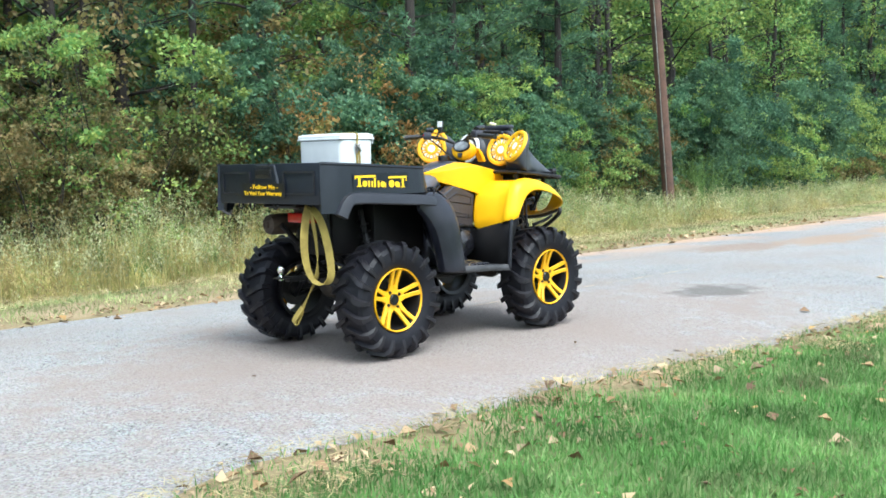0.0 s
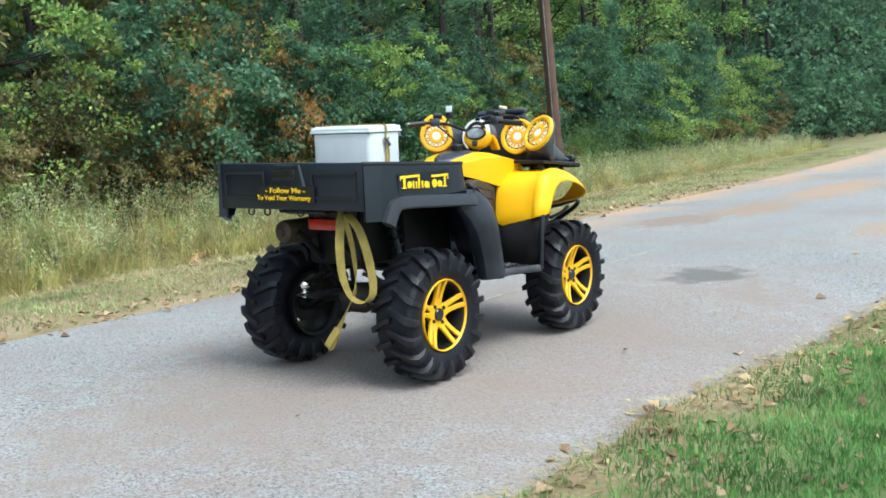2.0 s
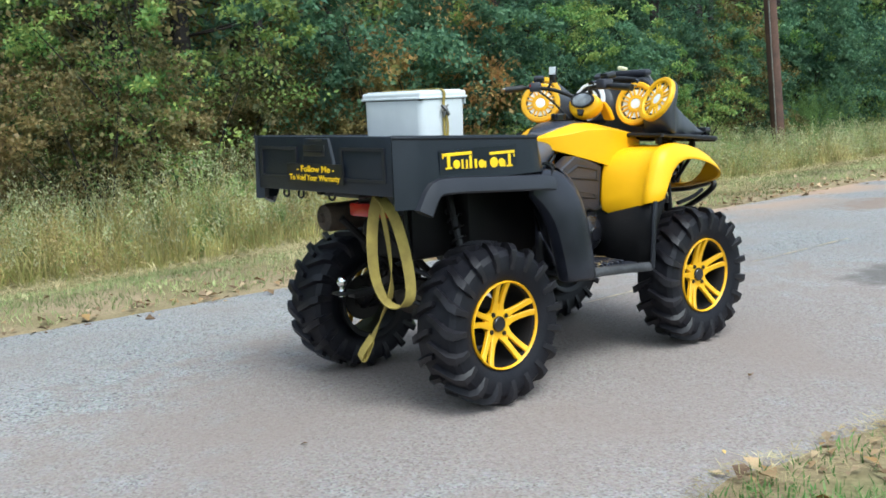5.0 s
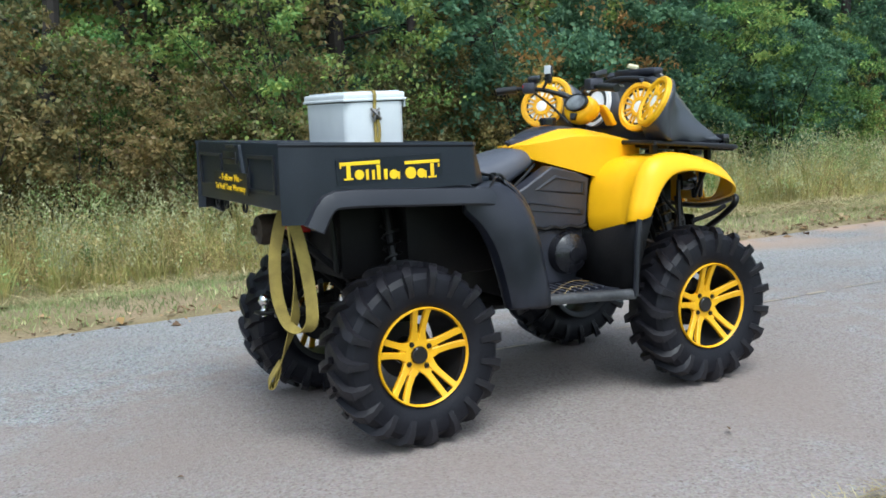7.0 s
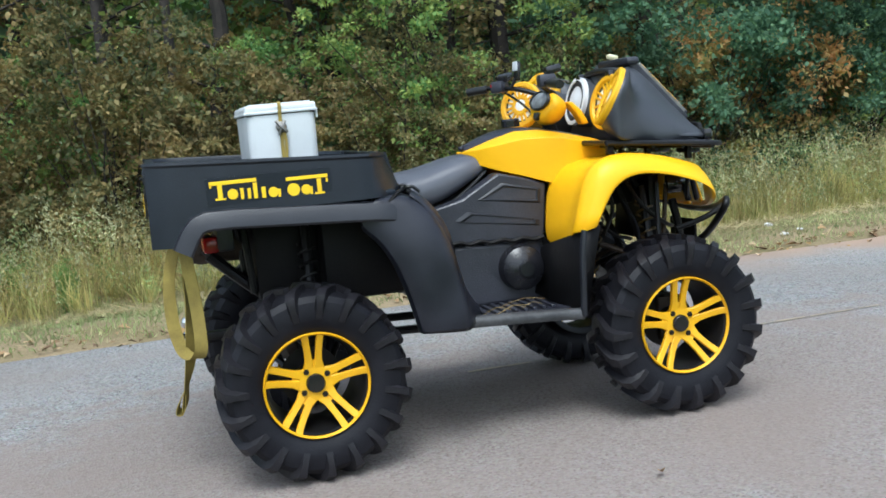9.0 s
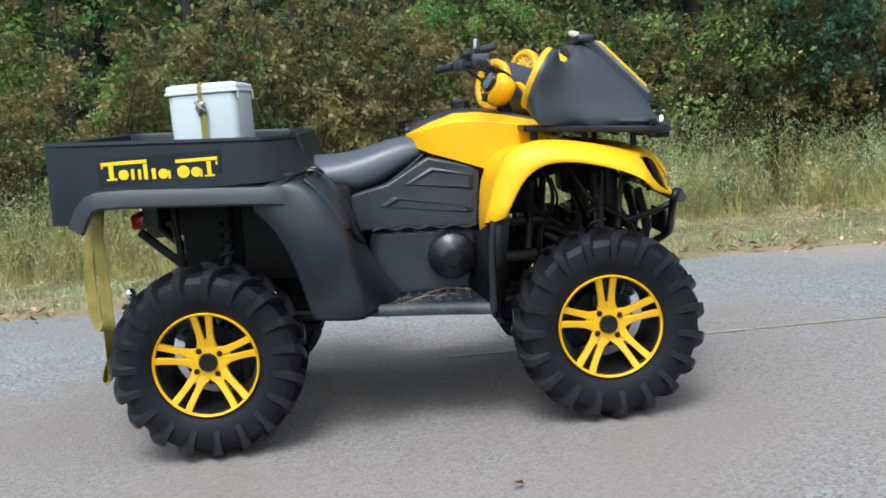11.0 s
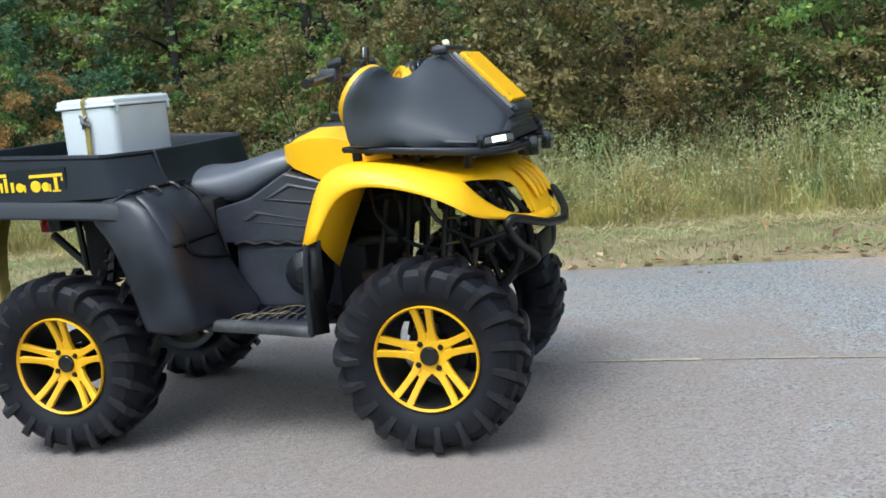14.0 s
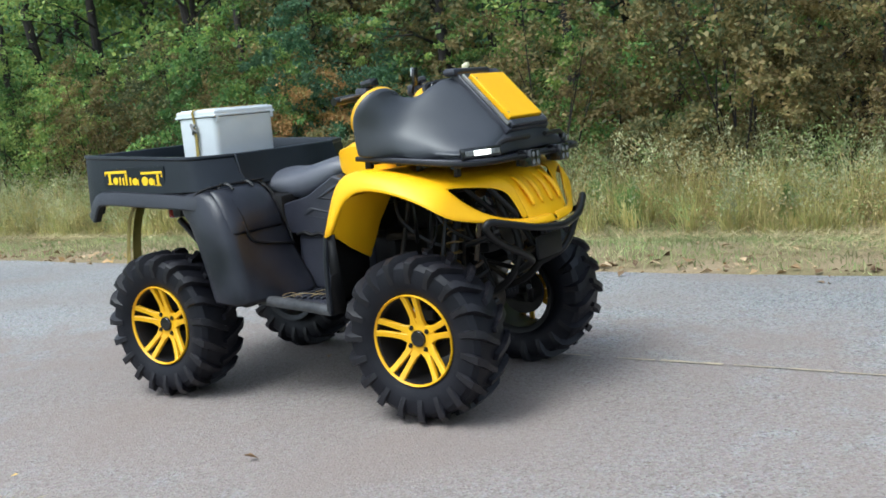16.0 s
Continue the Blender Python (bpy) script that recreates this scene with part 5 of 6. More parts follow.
# sculpted side panels under the tank, and the engine behind them
for s in (1, -1):
    out = [(0.51, 0.872), (0.70, 0.915), (0.86, 1.005), (0.98, 0.972), (1.06, 0.945), (1.045, 0.80), (1.035, 0.722), (0.80, 0.735), (0.53, 0.742)]
    bm = loft(B(), [[Vector((x, sy(0.318, s), z)) for x, z in out], [Vector((x, sy(0.40, s), z)) for x, z in out]])
    panel = part("side_panel", bm, black_plastic, quad, round_edge=0.008)
    for quadr in (((0.76, 0.905), (0.87, 0.965), (1.035, 0.925), (1.03, 0.865)), ((0.66, 0.83), (0.715, 0.865), (1.02, 0.80), (1.02, 0.775))):
        c = Vector((sum(p[0] for p in quadr) / 4, 0, sum(p[1] for p in quadr) / 4))
        big = [Vector((x, sy(0.318, s), z)) for x, z in quadr]
        inner = [Vector((x + (c.x - x) * 0.12, sy(0.312, s), z + (c.z - z) * 0.22)) for x, z in quadr]
        sunk = [Vector((x + (c.x - x) * 0.18, sy(0.316, s), z + (c.z - z) * 0.34)) for x, z in quadr]
        part("raised_frame", loft(B(), [big, inner, sunk], caps=False), flare_plastic, panel, round_edge=0.003)
    bm = tube(B(), [(0.625 + 0.045 * k, sy(0.312, s), 0.738 - 0.002 * k + (0.010 if k % 2 else 0.0)) for k in range(10)], 0.009, 6)
    part("edge_trim", bm, underbody, panel)
    bm = B()
    loft(bm, [[Vector((x, sy(y, s), z)) for x, z in ((0.60, 0.46), (1.03, 0.46), (1.04, 0.73), (0.61, 0.745))] for y in (0.325, 0.50)])
    case = part("engine_cover", bm, black_plastic, quad, round_edge=0.03)
    bm = lathe(B(), [(0.0, -0.055), (0.030, -0.055), (0.034, -0.048), (0.060, -0.040), (0.088, -0.018), (0.096, 0.02), (0.098, 0.06)], (0.925, sy(0.30, s), 0.615), "y", 36) if s > 0 else lathe(B(), [(0.0, 0.055), (0.030, 0.055), (0.034, 0.048), (0.060, 0.040), (0.088, 0.018), (0.096, -0.02), (0.098, -0.06)], (0.925, sy(0.30, s), 0.615), "y", 36)
    part("clutch_cover", bm, gloss_plastic, case, "round black clutch cover")


# front fenders
def skin(rows, side):
    return loft(B(), [[Vector((x, sy(y, side), z)) for x, y, z in r] for r in rows], closed=False)


# one skin from the arch's lower edge over the shoulder to the deck; past the lamp opening it parts into brow and lower band
ARCH = [(1.116, -0.032, 0.786), (1.164, -0.031, 0.876), (1.198, -0.030, 0.922), (1.242, -0.030, 0.955), (1.300, -0.030, 0.968), (1.375, -0.030, 0.963), (1.468, -0.030, 0.942), (1.556, -0.026, 0.912), (1.612, -0.016, 0.882)]
CREASE = [(1.058, -0.008, 0.770), (1.108, -0.004, 0.908), (1.134, 0.000, 0.976), (1.174, 0.006, 1.022), (1.262, 0.010, 1.038), (1.350, 0.014, 1.028), (1.440, 0.022, 1.012), (1.545, 0.045, 0.985), (1.632, 0.078, 0.957)]
INSIDE = [(1.030, 0.325, 0.680), (1.042, 0.328, 0.850), (1.066, 0.330, 0.950), (1.116, 0.335, 1.016), (1.250, 0.335, 1.036), (1.360, 0.335, 1.032), (1.470, 0.335, 1.022), (1.570, 0.340, 1.006), (1.650, 0.345, 0.992)]
SKIN = []
for k, (lo, cr, inn) in enumerate(zip(ARCH, CREASE, INSIDE)):
    lo, cr, inn = Vector(lo), Vector(cr), Vector(inn)
    side = Vector((0.0, -0.010, 0.0))
    flat = inn - cr
    lift = Vector((-0.018, 0, 0.004)) if k < 2 else Vector((-0.012, 0, 0.010)) if k == 2 else Vector((0, 0, (0.016, 0.014, 0.012, 0.010, 0.007, 0.004)[k - 3]))
    SKIN.append([lo + Vector((0.0, 0.022, 0.004)), lo, lo.lerp(cr, 0.12) + side, lo.lerp(cr, 0.55) + side * 1.3, lo.lerp(cr, 0.86) + side, cr + side * 0.2,
                 cr + flat * 0.05 + lift, cr + flat * 0.16 + lift, cr + flat * 0.21 + lift * 0.1, cr + flat * 0.62, inn])
BROW = [
    [(1.632, 0.078, 0.957), (1.630, 0.10, 0.966), (1.632, 0.16, 0.978), (1.638, 0.24, 0.988), (1.650, 0.345, 0.992)],
    [(1.672, 0.165, 0.948), (1.669, 0.185, 0.958), (1.672, 0.23, 0.968), (1.676, 0.29, 0.976), (1.684, 0.352, 0.981)],
    [(1.712, 0.262, 0.936), (1.708, 0.275, 0.946), (1.710, 0.30, 0.955), (1.712, 0.33, 0.962), (1.716, 0.365, 0.967)],
    [(1.746, 0.340, 0.916), (1.744, 0.350, 0.926), (1.746, 0.362, 0.935), (1.748, 0.375, 0.942), (1.750, 0.390, 0.946)],
    [(1.768, 0.358, 0.875), (1.769, 0.366, 0.880), (1.770, 0.376, 0.884), (1.772, 0.386, 0.888), (1.774, 0.398, 0.890)],
    [(1.788, 0.368, 0.832), (1.790, 0.376, 0.834), (1.791, 0.384, 0.836), (1.793, 0.392, 0.838), (1.795, 0.402, 0.840)],
    [(1.806, 0.374, 0.786), (1.808, 0.382, 0.788), (1.810, 0.390, 0.790), (1.812, 0.398, 0.792), (1.814, 0.406, 0.794)],
]
LIP_LOW = [(1.612, -0.016, 0.882), (1.640, 0.000, 0.860), (1.668, 0.040, 0.832), (1.706, 0.120, 0.812), (1.756, 0.220, 0.792), (1.806, 0.320, 0.772), (1.838, 0.400, 0.760), (1.852, 0.490, 0.752), (1.856, 0.570, 0.749)]
LIP_UP = [(1.632, 0.078, 0.957), (1.648, 0.098, 0.930), (1.664, 0.122, 0.903), (1.694, 0.170, 0.862), (1.732, 0.232, 0.822), (1.780, 0.310, 0.797), (1.812, 0.385, 0.788), (1.832, 0.480, 0.790), (1.838, 0.570, 0.790)]
LIP = []
for k, (lo, up) in enumerate(zip(LIP_LOW, LIP_UP)):
    lo, up = Vector(lo), Vector(up)
    out = Vector((0.004, -0.010, 0.0)) if k < 4 else Vector((0.008, -0.004, 0.0))
    LIP.append([lo + Vector((-0.012, 0.016, 0.004)), lo, lo.lerp(up, 0.15) + out, lo.lerp(up, 0.5) + out * 1.2, lo.lerp(up, 0.85) + out, up, up + Vector((-0.010, 0.014, -0.006))])

def fender_bm(side):
    bm = B()
    for rows in (SKIN, [SKIN[-1][:6]] + [r[:6] for r in LIP[1:]], [SKIN[-1][5:]] + [[r[0], r[1], r[1].lerp(r[2], 0.5), r[2], r[3], r[4]] for r in ([Vector(p) for p in q] for q in BROW[1:])]):
        loft(bm, [[Vector((p[0], sy(p[1], side), p[2])) for p in r] for r in rows], closed=False)
    bmesh.ops.remove_doubles(bm, verts=bm.verts[:], dist=0.0008)
    bmesh.ops.recalc_face_normals(bm, faces=bm.faces[:])
    key = {tuple(round(q, 4) for q in (p[0], sy(p[1], side), p[2])): k for rows, cols in ((SKIN, (1, 5, 8)), (LIP, (1, 5))) for r in rows for k in cols for p in (r[k],)}
    first = {tuple(round(q, 4) for q in (p[0], sy(p[1], side), p[2])) for p in SKIN[0]}
    layer = bm.edges.layers.float.new("crease_edge")
    for e in bm.edges:
        a, b = (tuple(round(q, 4) for q in w.co) for w in e.verts)
        if a in key and b in key and key[a] == key[b]:
            e[layer] = 0.75
        elif a in first and b in first:
            e[layer] = 0.9
    return bm


for s in (1, -1):
    fen = part("front_fender", fender_bm(s), yellow, quad, "glossy yellow front mudguard", solid=0.008, sub=1, angle=60)
    # the yellow flap behind the tyre
    liner = skin([[(1.112, -0.018, 0.785), (1.092, 0.12, 0.708), (1.062, 0.29, 0.636)], [(1.158, -0.018, 0.88), (1.150, 0.14, 0.840), (1.136, 0.29, 0.800)], [(1.215, -0.012, 0.94), (1.200, 0.16, 0.945), (1.180, 0.34, 0.92)]], s)
    part("inner_flap", liner, yellow, fen, solid=0.006, round_edge=0.003, angle=40)
    # dark lamp bracket in the opening
    bm = B()
    bar(bm, (1.70, sy(0.29, s), 0.93), (1.775, sy(0.38, s), 0.80), 0.012)
    bar(bm, (1.68, sy(0.34, s), 0.93), (1.73, sy(0.37, s), 0.80), 0.014)
    bar(bm, (1.64, sy(0.20, s), 0.94), (1.70, sy(0.33, s), 0.82), 0.010)
    part("lamp_bracket", bm, black_metal, fen)
    bm = lathe(B(), [(0.0, 0.03), (0.03, 0.025), (0.045, 0.0), (0.04, -0.05), (0.0, -0.06)], (0, 0, 0), "z", 20)
    moved(bm, disc_frame((1.665, sy(0.33, s), 0.885), (0.9, -0.35 * s, 0.1)))
    part("headlamp", bm, gloss_black, fen, "dark unlit headlamp")

# nose with ribs
rings = []
for x, z, w in ((1.45, 1.020, 0.25), (1.60, 1.004, 0.245), (1.68, 0.985, 0.225), (1.730, 0.960, 0.195), (1.774, 0.915, 0.182), (1.806, 0.860, 0.170), (1.830, 0.808, 0.168), (1.842, 0.770, 0.166)):
    rings.append([Vector((x - 0.022 * abs(f) ** 2, MID + f * w, z)) for f in (-1, -0.8, -0.4, 0, 0.4, 0.8, 1)])
nose = part("nose", loft(B(), rings, closed=False), yellow, quad, "yellow nose with upright ribs", solid=0.010, sub=2, angle=60)
for k in range(4):
    y = MID - 0.120 + 0.08 * k
    bm = B()
    rings = []
    for x, z, o in ((1.716, 0.966, 0.0), (1.752, 0.940, 0.010), (1.778, 0.908, 0.013), (1.808, 0.870, 0.010), (1.826, 0.83, 0.0)):
        d = Vector((0.9, 0, 0.4)).normalized() * o
        rings.append([Vector((x - 0.010, y - 0.024, z)), Vector((x, y - 0.012, z)) + d, Vector((x, y + 0.012, z)) + d, Vector((x - 0.010, y + 0.024, z))])
    part("rib", loft(bm, rings), yellow, nose, sub=1, angle=60)

# front bumper of black tube
bm = B()
for s in (1, -1):
    tube(bm, [(1.878, sy(0.50, s), 0.738), (1.855, sy(0.36, s), 0.756), (1.800, sy(0.20, s), 0.796), (1.775, sy(0.145, s), 0.806), (1.762, sy(0.140, s), 0.775), (1.775, sy(0.24, s), 0.705), (1.80, sy(0.36, s), 0.645), (1.79, sy(0.44, s), 0.60), (1.70, sy(0.47, s), 0.55)], 0.0155, 10)
tube(bm, [(1.878, 0.50, 0.738), (1.886, 0.57, 0.736), (1.878, 0.64, 0.738)], 0.0155, 10)
bumper = part("bumper", bm, black_metal, quad, "black steel tube bumper")
for s in (1, -1):
    bm = B()
    tube(bm, [(1.60, sy(0.25, s), 0.70), (1.70, sy(0.22, s), 0.73), (1.78, sy(0.22, s), 0.76)], 0.012, 8)
    part("bumper_stay", bm, black_metal, bumper)
part("bumper_plate", box(B(), 1.80, 1.815, 0.46, 0.68, 0.60, 0.70, 0.006), underbody, bumper)

# frame, axles, suspension and engine block
bm = B()
for s in (1, -1):
    tube(bm, [(-0.30, sy(0.44, s), 0.80), (-0.10, sy(0.44, s), 0.62), (0.20, sy(0.42, s), 0.43), (1.10, sy(0.42, s), 0.40), (1.55, sy(0.45, s), 0.45), (1.72, sy(0.46, s), 0.60), (1.70, sy(0.46, s), 0.80)], 0.018, 8)
    tube(bm, [(-0.40, sy(0.42, s), 0.93), (0.2, sy(0.42, s), 0.91), (0.55, sy(0.44, s), 0.84), (1.15, sy(0.44, s), 0.88), (1.60, sy(0.45, s), 0.93)], 0.017, 8)
    bar(bm, (1.25, sy(0.42, s), 0.41), (1.32, sy(0.44, s), 0.90), 0.015)
    bar(bm, (1.60, sy(0.45, s), 0.46), (1.42, sy(0.44, s), 0.92), 0.014)
    bar(bm, (1.50, sy(0.44, s), 0.92), (1.68, sy(0.46, s), 0.62), 0.014)
    bar(bm, (0.15, sy(0.42, s), 0.45), (0.10, sy(0.42, s), 0.91), 0.016)
    bar(bm, (-0.14, sy(0.42, s), 0.64), (-0.16, sy(0.42, s), 0.92), 0.015)
for x, z in ((-0.36, 0.92), (0.2, 0.43), (1.1, 0.40), (1.62, 0.93), (1.70, 0.62), (0.1, 0.91)):
    bar(bm, (x, 0.42, z), (x, 0.72, z), 0.015)
part("frame", bm, black_metal, quad)
bm = B()
box(bm, 0.60, 1.15, 0.36, 0.78, 0.44, 0.72, 0.03)
box(bm, 0.66, 0.95, 0.44, 0.70, 0.70, 0.86, 0.03)
part("engine", bm, underbody, quad)
bm = B()
box(bm, 0.62, 1.28, 0.40, 0.74, 0.385, 0.40, 0.004)
part("skid_plate", bm, black_metal, quad)
for x in (0.02, 1.455):
    bm = B()
    lathe(bm, [(0.0, -0.11), (0.06, -0.10), (0.085, -0.05), (0.085, 0.05), (0.06, 0.10), (0.0, 0.11)], (x, MID, 0.40), "y", 20)
    diff = part("differential", bm, grimy_metal, quad)
    for s in (1, -1):
        hub = sy(0.13, s)
        bm = bar(B(), (x, sy(0.47, s), 0.40), (x, hub, 0.352), 0.016)
        part("drive_shaft", bm, black_metal, diff)
        bm = B()
        bar(bm, (x - 0.16, sy(0.43, s), 0.43), (x, hub, 0.29), 0.014)
        bar(bm, (x + 0.16, sy(0.43, s), 0.43), (x, hub, 0.29), 0.014)
        part("lower_arm", bm, black_metal, quad)
        bm = B()
        bar(bm, (x - 0.12, sy(0.43, s), 0.56), (x, hub, 0.44), 0.012)
        bar(bm, (x + 0.12, sy(0.43, s), 0.56), (x, hub, 0.44), 0.012)
        part("upper_arm", bm, black_metal, quad)
        bm = bar(B(), (x + 0.03, sy(0.20, s), 0.36), (x + 0.05, sy(0.37, s), 0.88), 0.018)
        shock = part("shock_absorber", bm, black_metal, quad)
        a, b = Vector((x + 0.034, sy(0.235, s), 0.46)), Vector((x + 0.048, sy(0.35, s), 0.82))
        ax = (b - a).normalized()
        u = ax.cross(Vector((0, 1, 0))).normalized()
        w = ax.cross(u)
        coil = [a.lerp(b, k / 72) + 0.034 * (math.cos(k * 0.7) * u + math.sin(k * 0.7) * w) for k in range(73)]
        part("spring", tube(B(), coil, 0.0055, 5, 1), dull_yellow if x > 1 else black_metal, shock, "dull yellow coil spring" if x > 1 else "")
        bm = box(B(), x - 0.03, x + 0.03, sy(0.12, s), sy(0.16, s), 0.27, 0.45, 0.01)
        part("hub_carrier", bm, grimy_metal, quad)
# bits seen through the front arch
bm = B()
tube(bm, [(1.12, 0.36, 0.715), (1.20, 0.34, 0.725), (1.30, 0.35, 0.722)], 0.017, 10)
part("pipe", bm, grimy_metal, quad)
bm = B()
lathe(bm, [(0.0, 0.0), (0.024, 0.0), (0.024, 0.13), (0.0, 0.13)], (1.13, 0.36, 0.585), "x", 16)
part("filter_can", bm, brown_metal, quad)
for pts in ([(1.20, 0.32, 0.92), (1.24, 0.30, 0.80), (1.35, 0.34, 0.70), (1.46, 0.40, 0.66)], [(1.30, 0.30, 0.94), (1.33, 0.28, 0.82), (1.30, 0.32, 0.70)], [(1.40, 0.30, 0.92), (1.47, 0.27, 0.80), (1.58, 0.30, 0.72), (1.64, 0.36, 0.70)], [(1.52, 0.25, 0.90), (1.50, 0.22, 0.70), (1.48, 0.18, 0.52)]):
    part("hose", tube(B(), pts, 0.009, 6), black_metal, quad)
for s in (1, -1):
    for a, b, rad, mat in (((1.34, 0.40, 0.56), (1.36, 0.16, 0.40), 0.011, grimy_metal), ((1.56, 0.42, 0.60), (1.44, 0.17, 0.46), 0.010, brown_metal), ((1.30, 0.36, 0.66), (1.48, 0.26, 0.58), 0.012, brown_metal), ((1.22, 0.30, 0.62), (1.26, 0.34, 0.88), 0.010, grimy_metal), ((1.58, 0.34, 0.62), (1.62, 0.36, 0.88), 0.010, brown_metal)):
        part("strut", bar(B(), (a[0], sy(a[1], s), a[2]), (b[0], sy(b[1], s), b[2]), rad), mat, quad)
    bm = lathe(B(), [(0.018, -0.05), (0.036, -0.04), (0.030, -0.028), (0.038, -0.016), (0.032, -0.004), (0.042, 0.010), (0.036, 0.022), (0.046, 0.036), (0.040, 0.05)], (1.455, sy(0.36, s), 0.395), "y", 18)
    part("axle_boot", bm, rubber, quad)
    bm = tube(B(), [(1.40, sy(0.34, s), 0.84), (1.43, sy(0.28, s), 0.74), (1.41, sy(0.20, s), 0.62), (1.45, sy(0.16, s), 0.52), (1.46, sy(0.15, s), 0.44)], 0.006, 6)
    part("brake_hose", bm, rubber, quad)
part("radiator", box(B(), 1.56, 1.61, 0.40, 0.74, 0.64, 0.92, 0.006), black_metal, quad)
part("air_box", box(B(), 1.10, 1.30, 0.44, 0.70, 0.74, 1.0, 0.03), underbody, quad)
# tub under the seat and bed; its near-black colour carries the shade there
part("rear_tub", box(B(), 0.12, 0.56, 0.30, 0.84, 0.58, 0.93, 0.03), underbody, quad)
part("rear_apron", box(B(), -0.13, 0.14, 0.40, 0.80, 0.60, 0.94, 0.03), underbody, quad)
# made-up box, stands for unknown dark clutter behind the front arch
part("battery_tray", box(B(), 1.40, 1.54, 0.50, 0.70, 0.80, 0.95, 0.02), underbody, quad)
part("bed_crossbeam", box(B(), -0.40, 0.34, 0.34, 0.40, 0.945, 0.985, 0.004), black_metal, quad)
part("bed_crossbeam", box(B(), -0.40, 0.34, 0.74, 0.80, 0.945, 0.985, 0.004), black_metal, quad)

# exhaust, tail lamp, hitch
bm = B()
lathe(bm, [(0.0, -0.20), (0.020, -0.20), (0.024, -0.185), (0.058, -0.175), (0.066, -0.15), (0.066, 0.14), (0.05, 0.17), (0.0, 0.18)], (-0.17, 0.77, 0.800), "x", 24)
part("exhaust_muffler", bm, brown_metal, quad, "grimy brown exhaust muffler")
bm = box(B(), -0.315, -0.255, 0.375, 0.615, 0.815, 0.878, 0.012)
part("tail_lamp", bm, red_lens, quad, "red tail lamp lens")
part("lamp_mount", box(B(), -0.262, -0.20, 0.36, 0.62, 0.82, 0.95, 0.01), black_plastic, quad)
bm = box(B(), -0.36, 0.05, 0.545, 0.595, 0.455, 0.485, 0.004)
hitch = part("hitch_bar", bm, black_metal, quad)
bm = box(B(), -0.44, -0.34, 0.535, 0.605, 0.478, 0.490, 0.004)
part("hitch_tongue", bm, black_metal, hitch)
bm = lathe(B(), [(0.0, -0.02), (0.016, -0.02), (0.016, 0.0), (0.020, 0.004), (0.012, 0.012), (0.012, 0.022), (0.020, 0.030), (0.0245, 0.045), (0.020, 0.060), (0.010, 0.068), (0.0, 0.069)], (-0.405, 0.57, 0.490), "z", 24)
part("hitch_ball", bm, chrome, hitch, "chrome tow ball")

# handlebar, controls, mirror and instrument pod
bm = B()
tube(bm, [(0.955, 0.870, 1.345), (1.03, 0.80, 1.352), (1.11, 0.70, 1.338), (1.20, 0.64, 1.300), (1.225, 0.57, 1.285), (1.20, 0.50, 1.300), (1.125, 0.44, 1.334), (1.092, 0.34, 1.345), (1.082, 0.22, 1.338)], 0.011, 10)
bars = part("handlebar", bm, black_metal, quad, "black handlebar with rubber grips")
for a, b in (((0.945, 0.885, 1.344), (1.015, 0.815, 1.351)), ((1.074, 0.128, 1.330), (1.086, 0.255, 1.341))):
    bm = B()
    tube(bm, [a, Vector(a).lerp(Vector(b), 0.5), b], 0.018, 12)
    part("grip", bm, decal_black, bars)
for x, y, ang in ((1.055, 0.765, 40), (1.098, 0.320, -6)):
    bm = box(B(), -0.035, 0.035, -0.03, 0.03, -0.025, 0.028, 0.010)
    part("switch_box", moved(bm, pose(x, y, 1.352, 0, 0, ang)), black_plastic, bars)
    bm = box(B(), -0.03, 0.035, -0.028, 0.028, 0.0, 0.035, 0.008)
    part("brake_reservoir", moved(bm, pose(x + 0.03, y, 1.378, 0, -12, ang)), gloss_black, bars)
bm = tube(B(), [(1.06, 0.80, 1.36), (1.02, 0.86, 1.355), (0.96, 0.92, 1.35)], 0.005, 6)
part("brake_lever", bm, alloy, bars)
bm = tube(B(), [(1.115, 0.30, 1.355), (1.118, 0.22, 1.348), (1.112, 0.13, 1.338)], 0.005, 6)
part("brake_lever", bm, alloy, bars)
bm = lathe(B(), [(0.0, -0.006), (0.008, -0.006), (0.008, 0.006), (0.0, 0.006)], (1.02, 0.765, 1.362), "z", 10)
part("stop_switch", bm, red_lens, bars, "red stop switch")
bm = B()
tube(bm, [(1.085, 0.70, 1.345), (1.105, 0.69, 1.385)], 0.007, 8)
mirror = part("mirror_stem", bm, black_metal, bars)
bm = box(B(), -0.008, 0.008, -0.022, 0.022, 0.0, 0.085, 0.006)
part("camera_mount", moved(bm, pose(1.11, 0.688, 1.372, 0, 5, 8)), gloss_black, mirror)
bm = box(B(), -0.012, -0.007, -0.021, 0.021, 0.044, 0.084, 0.002, 1)
part("mount_screen", moved(bm, pose(1.11, 0.688, 1.372, 0, 5, 8)), white_plastic, mirror)
for pts in ([(1.06, 0.76, 1.34), (1.14, 0.72, 1.27), (1.20, 0.66, 1.18)],):
    part("cable", tube(B(), pts, 0.006, 6), decal_black, bars)
bm = B()
rings = []
for x, w, up, dn in ((-0.014, 0.074, 0.048, 0.060), (0.0, 0.090, 0.058, 0.078), (0.030, 0.098, 0.058, 0.086), (0.062, 0.088, 0.046, 0.074), (0.085, 0.066, 0.030, 0.050)):
    rings.append([Vector((x, w * math.cos(a), (up if math.sin(a) > 0 else dn) * math.sin(a))) for a in (2 * math.pi * k / 20 for k in range(20))])
pod_at = pose(1.152, 0.512, 1.262, 0, 24, 13)
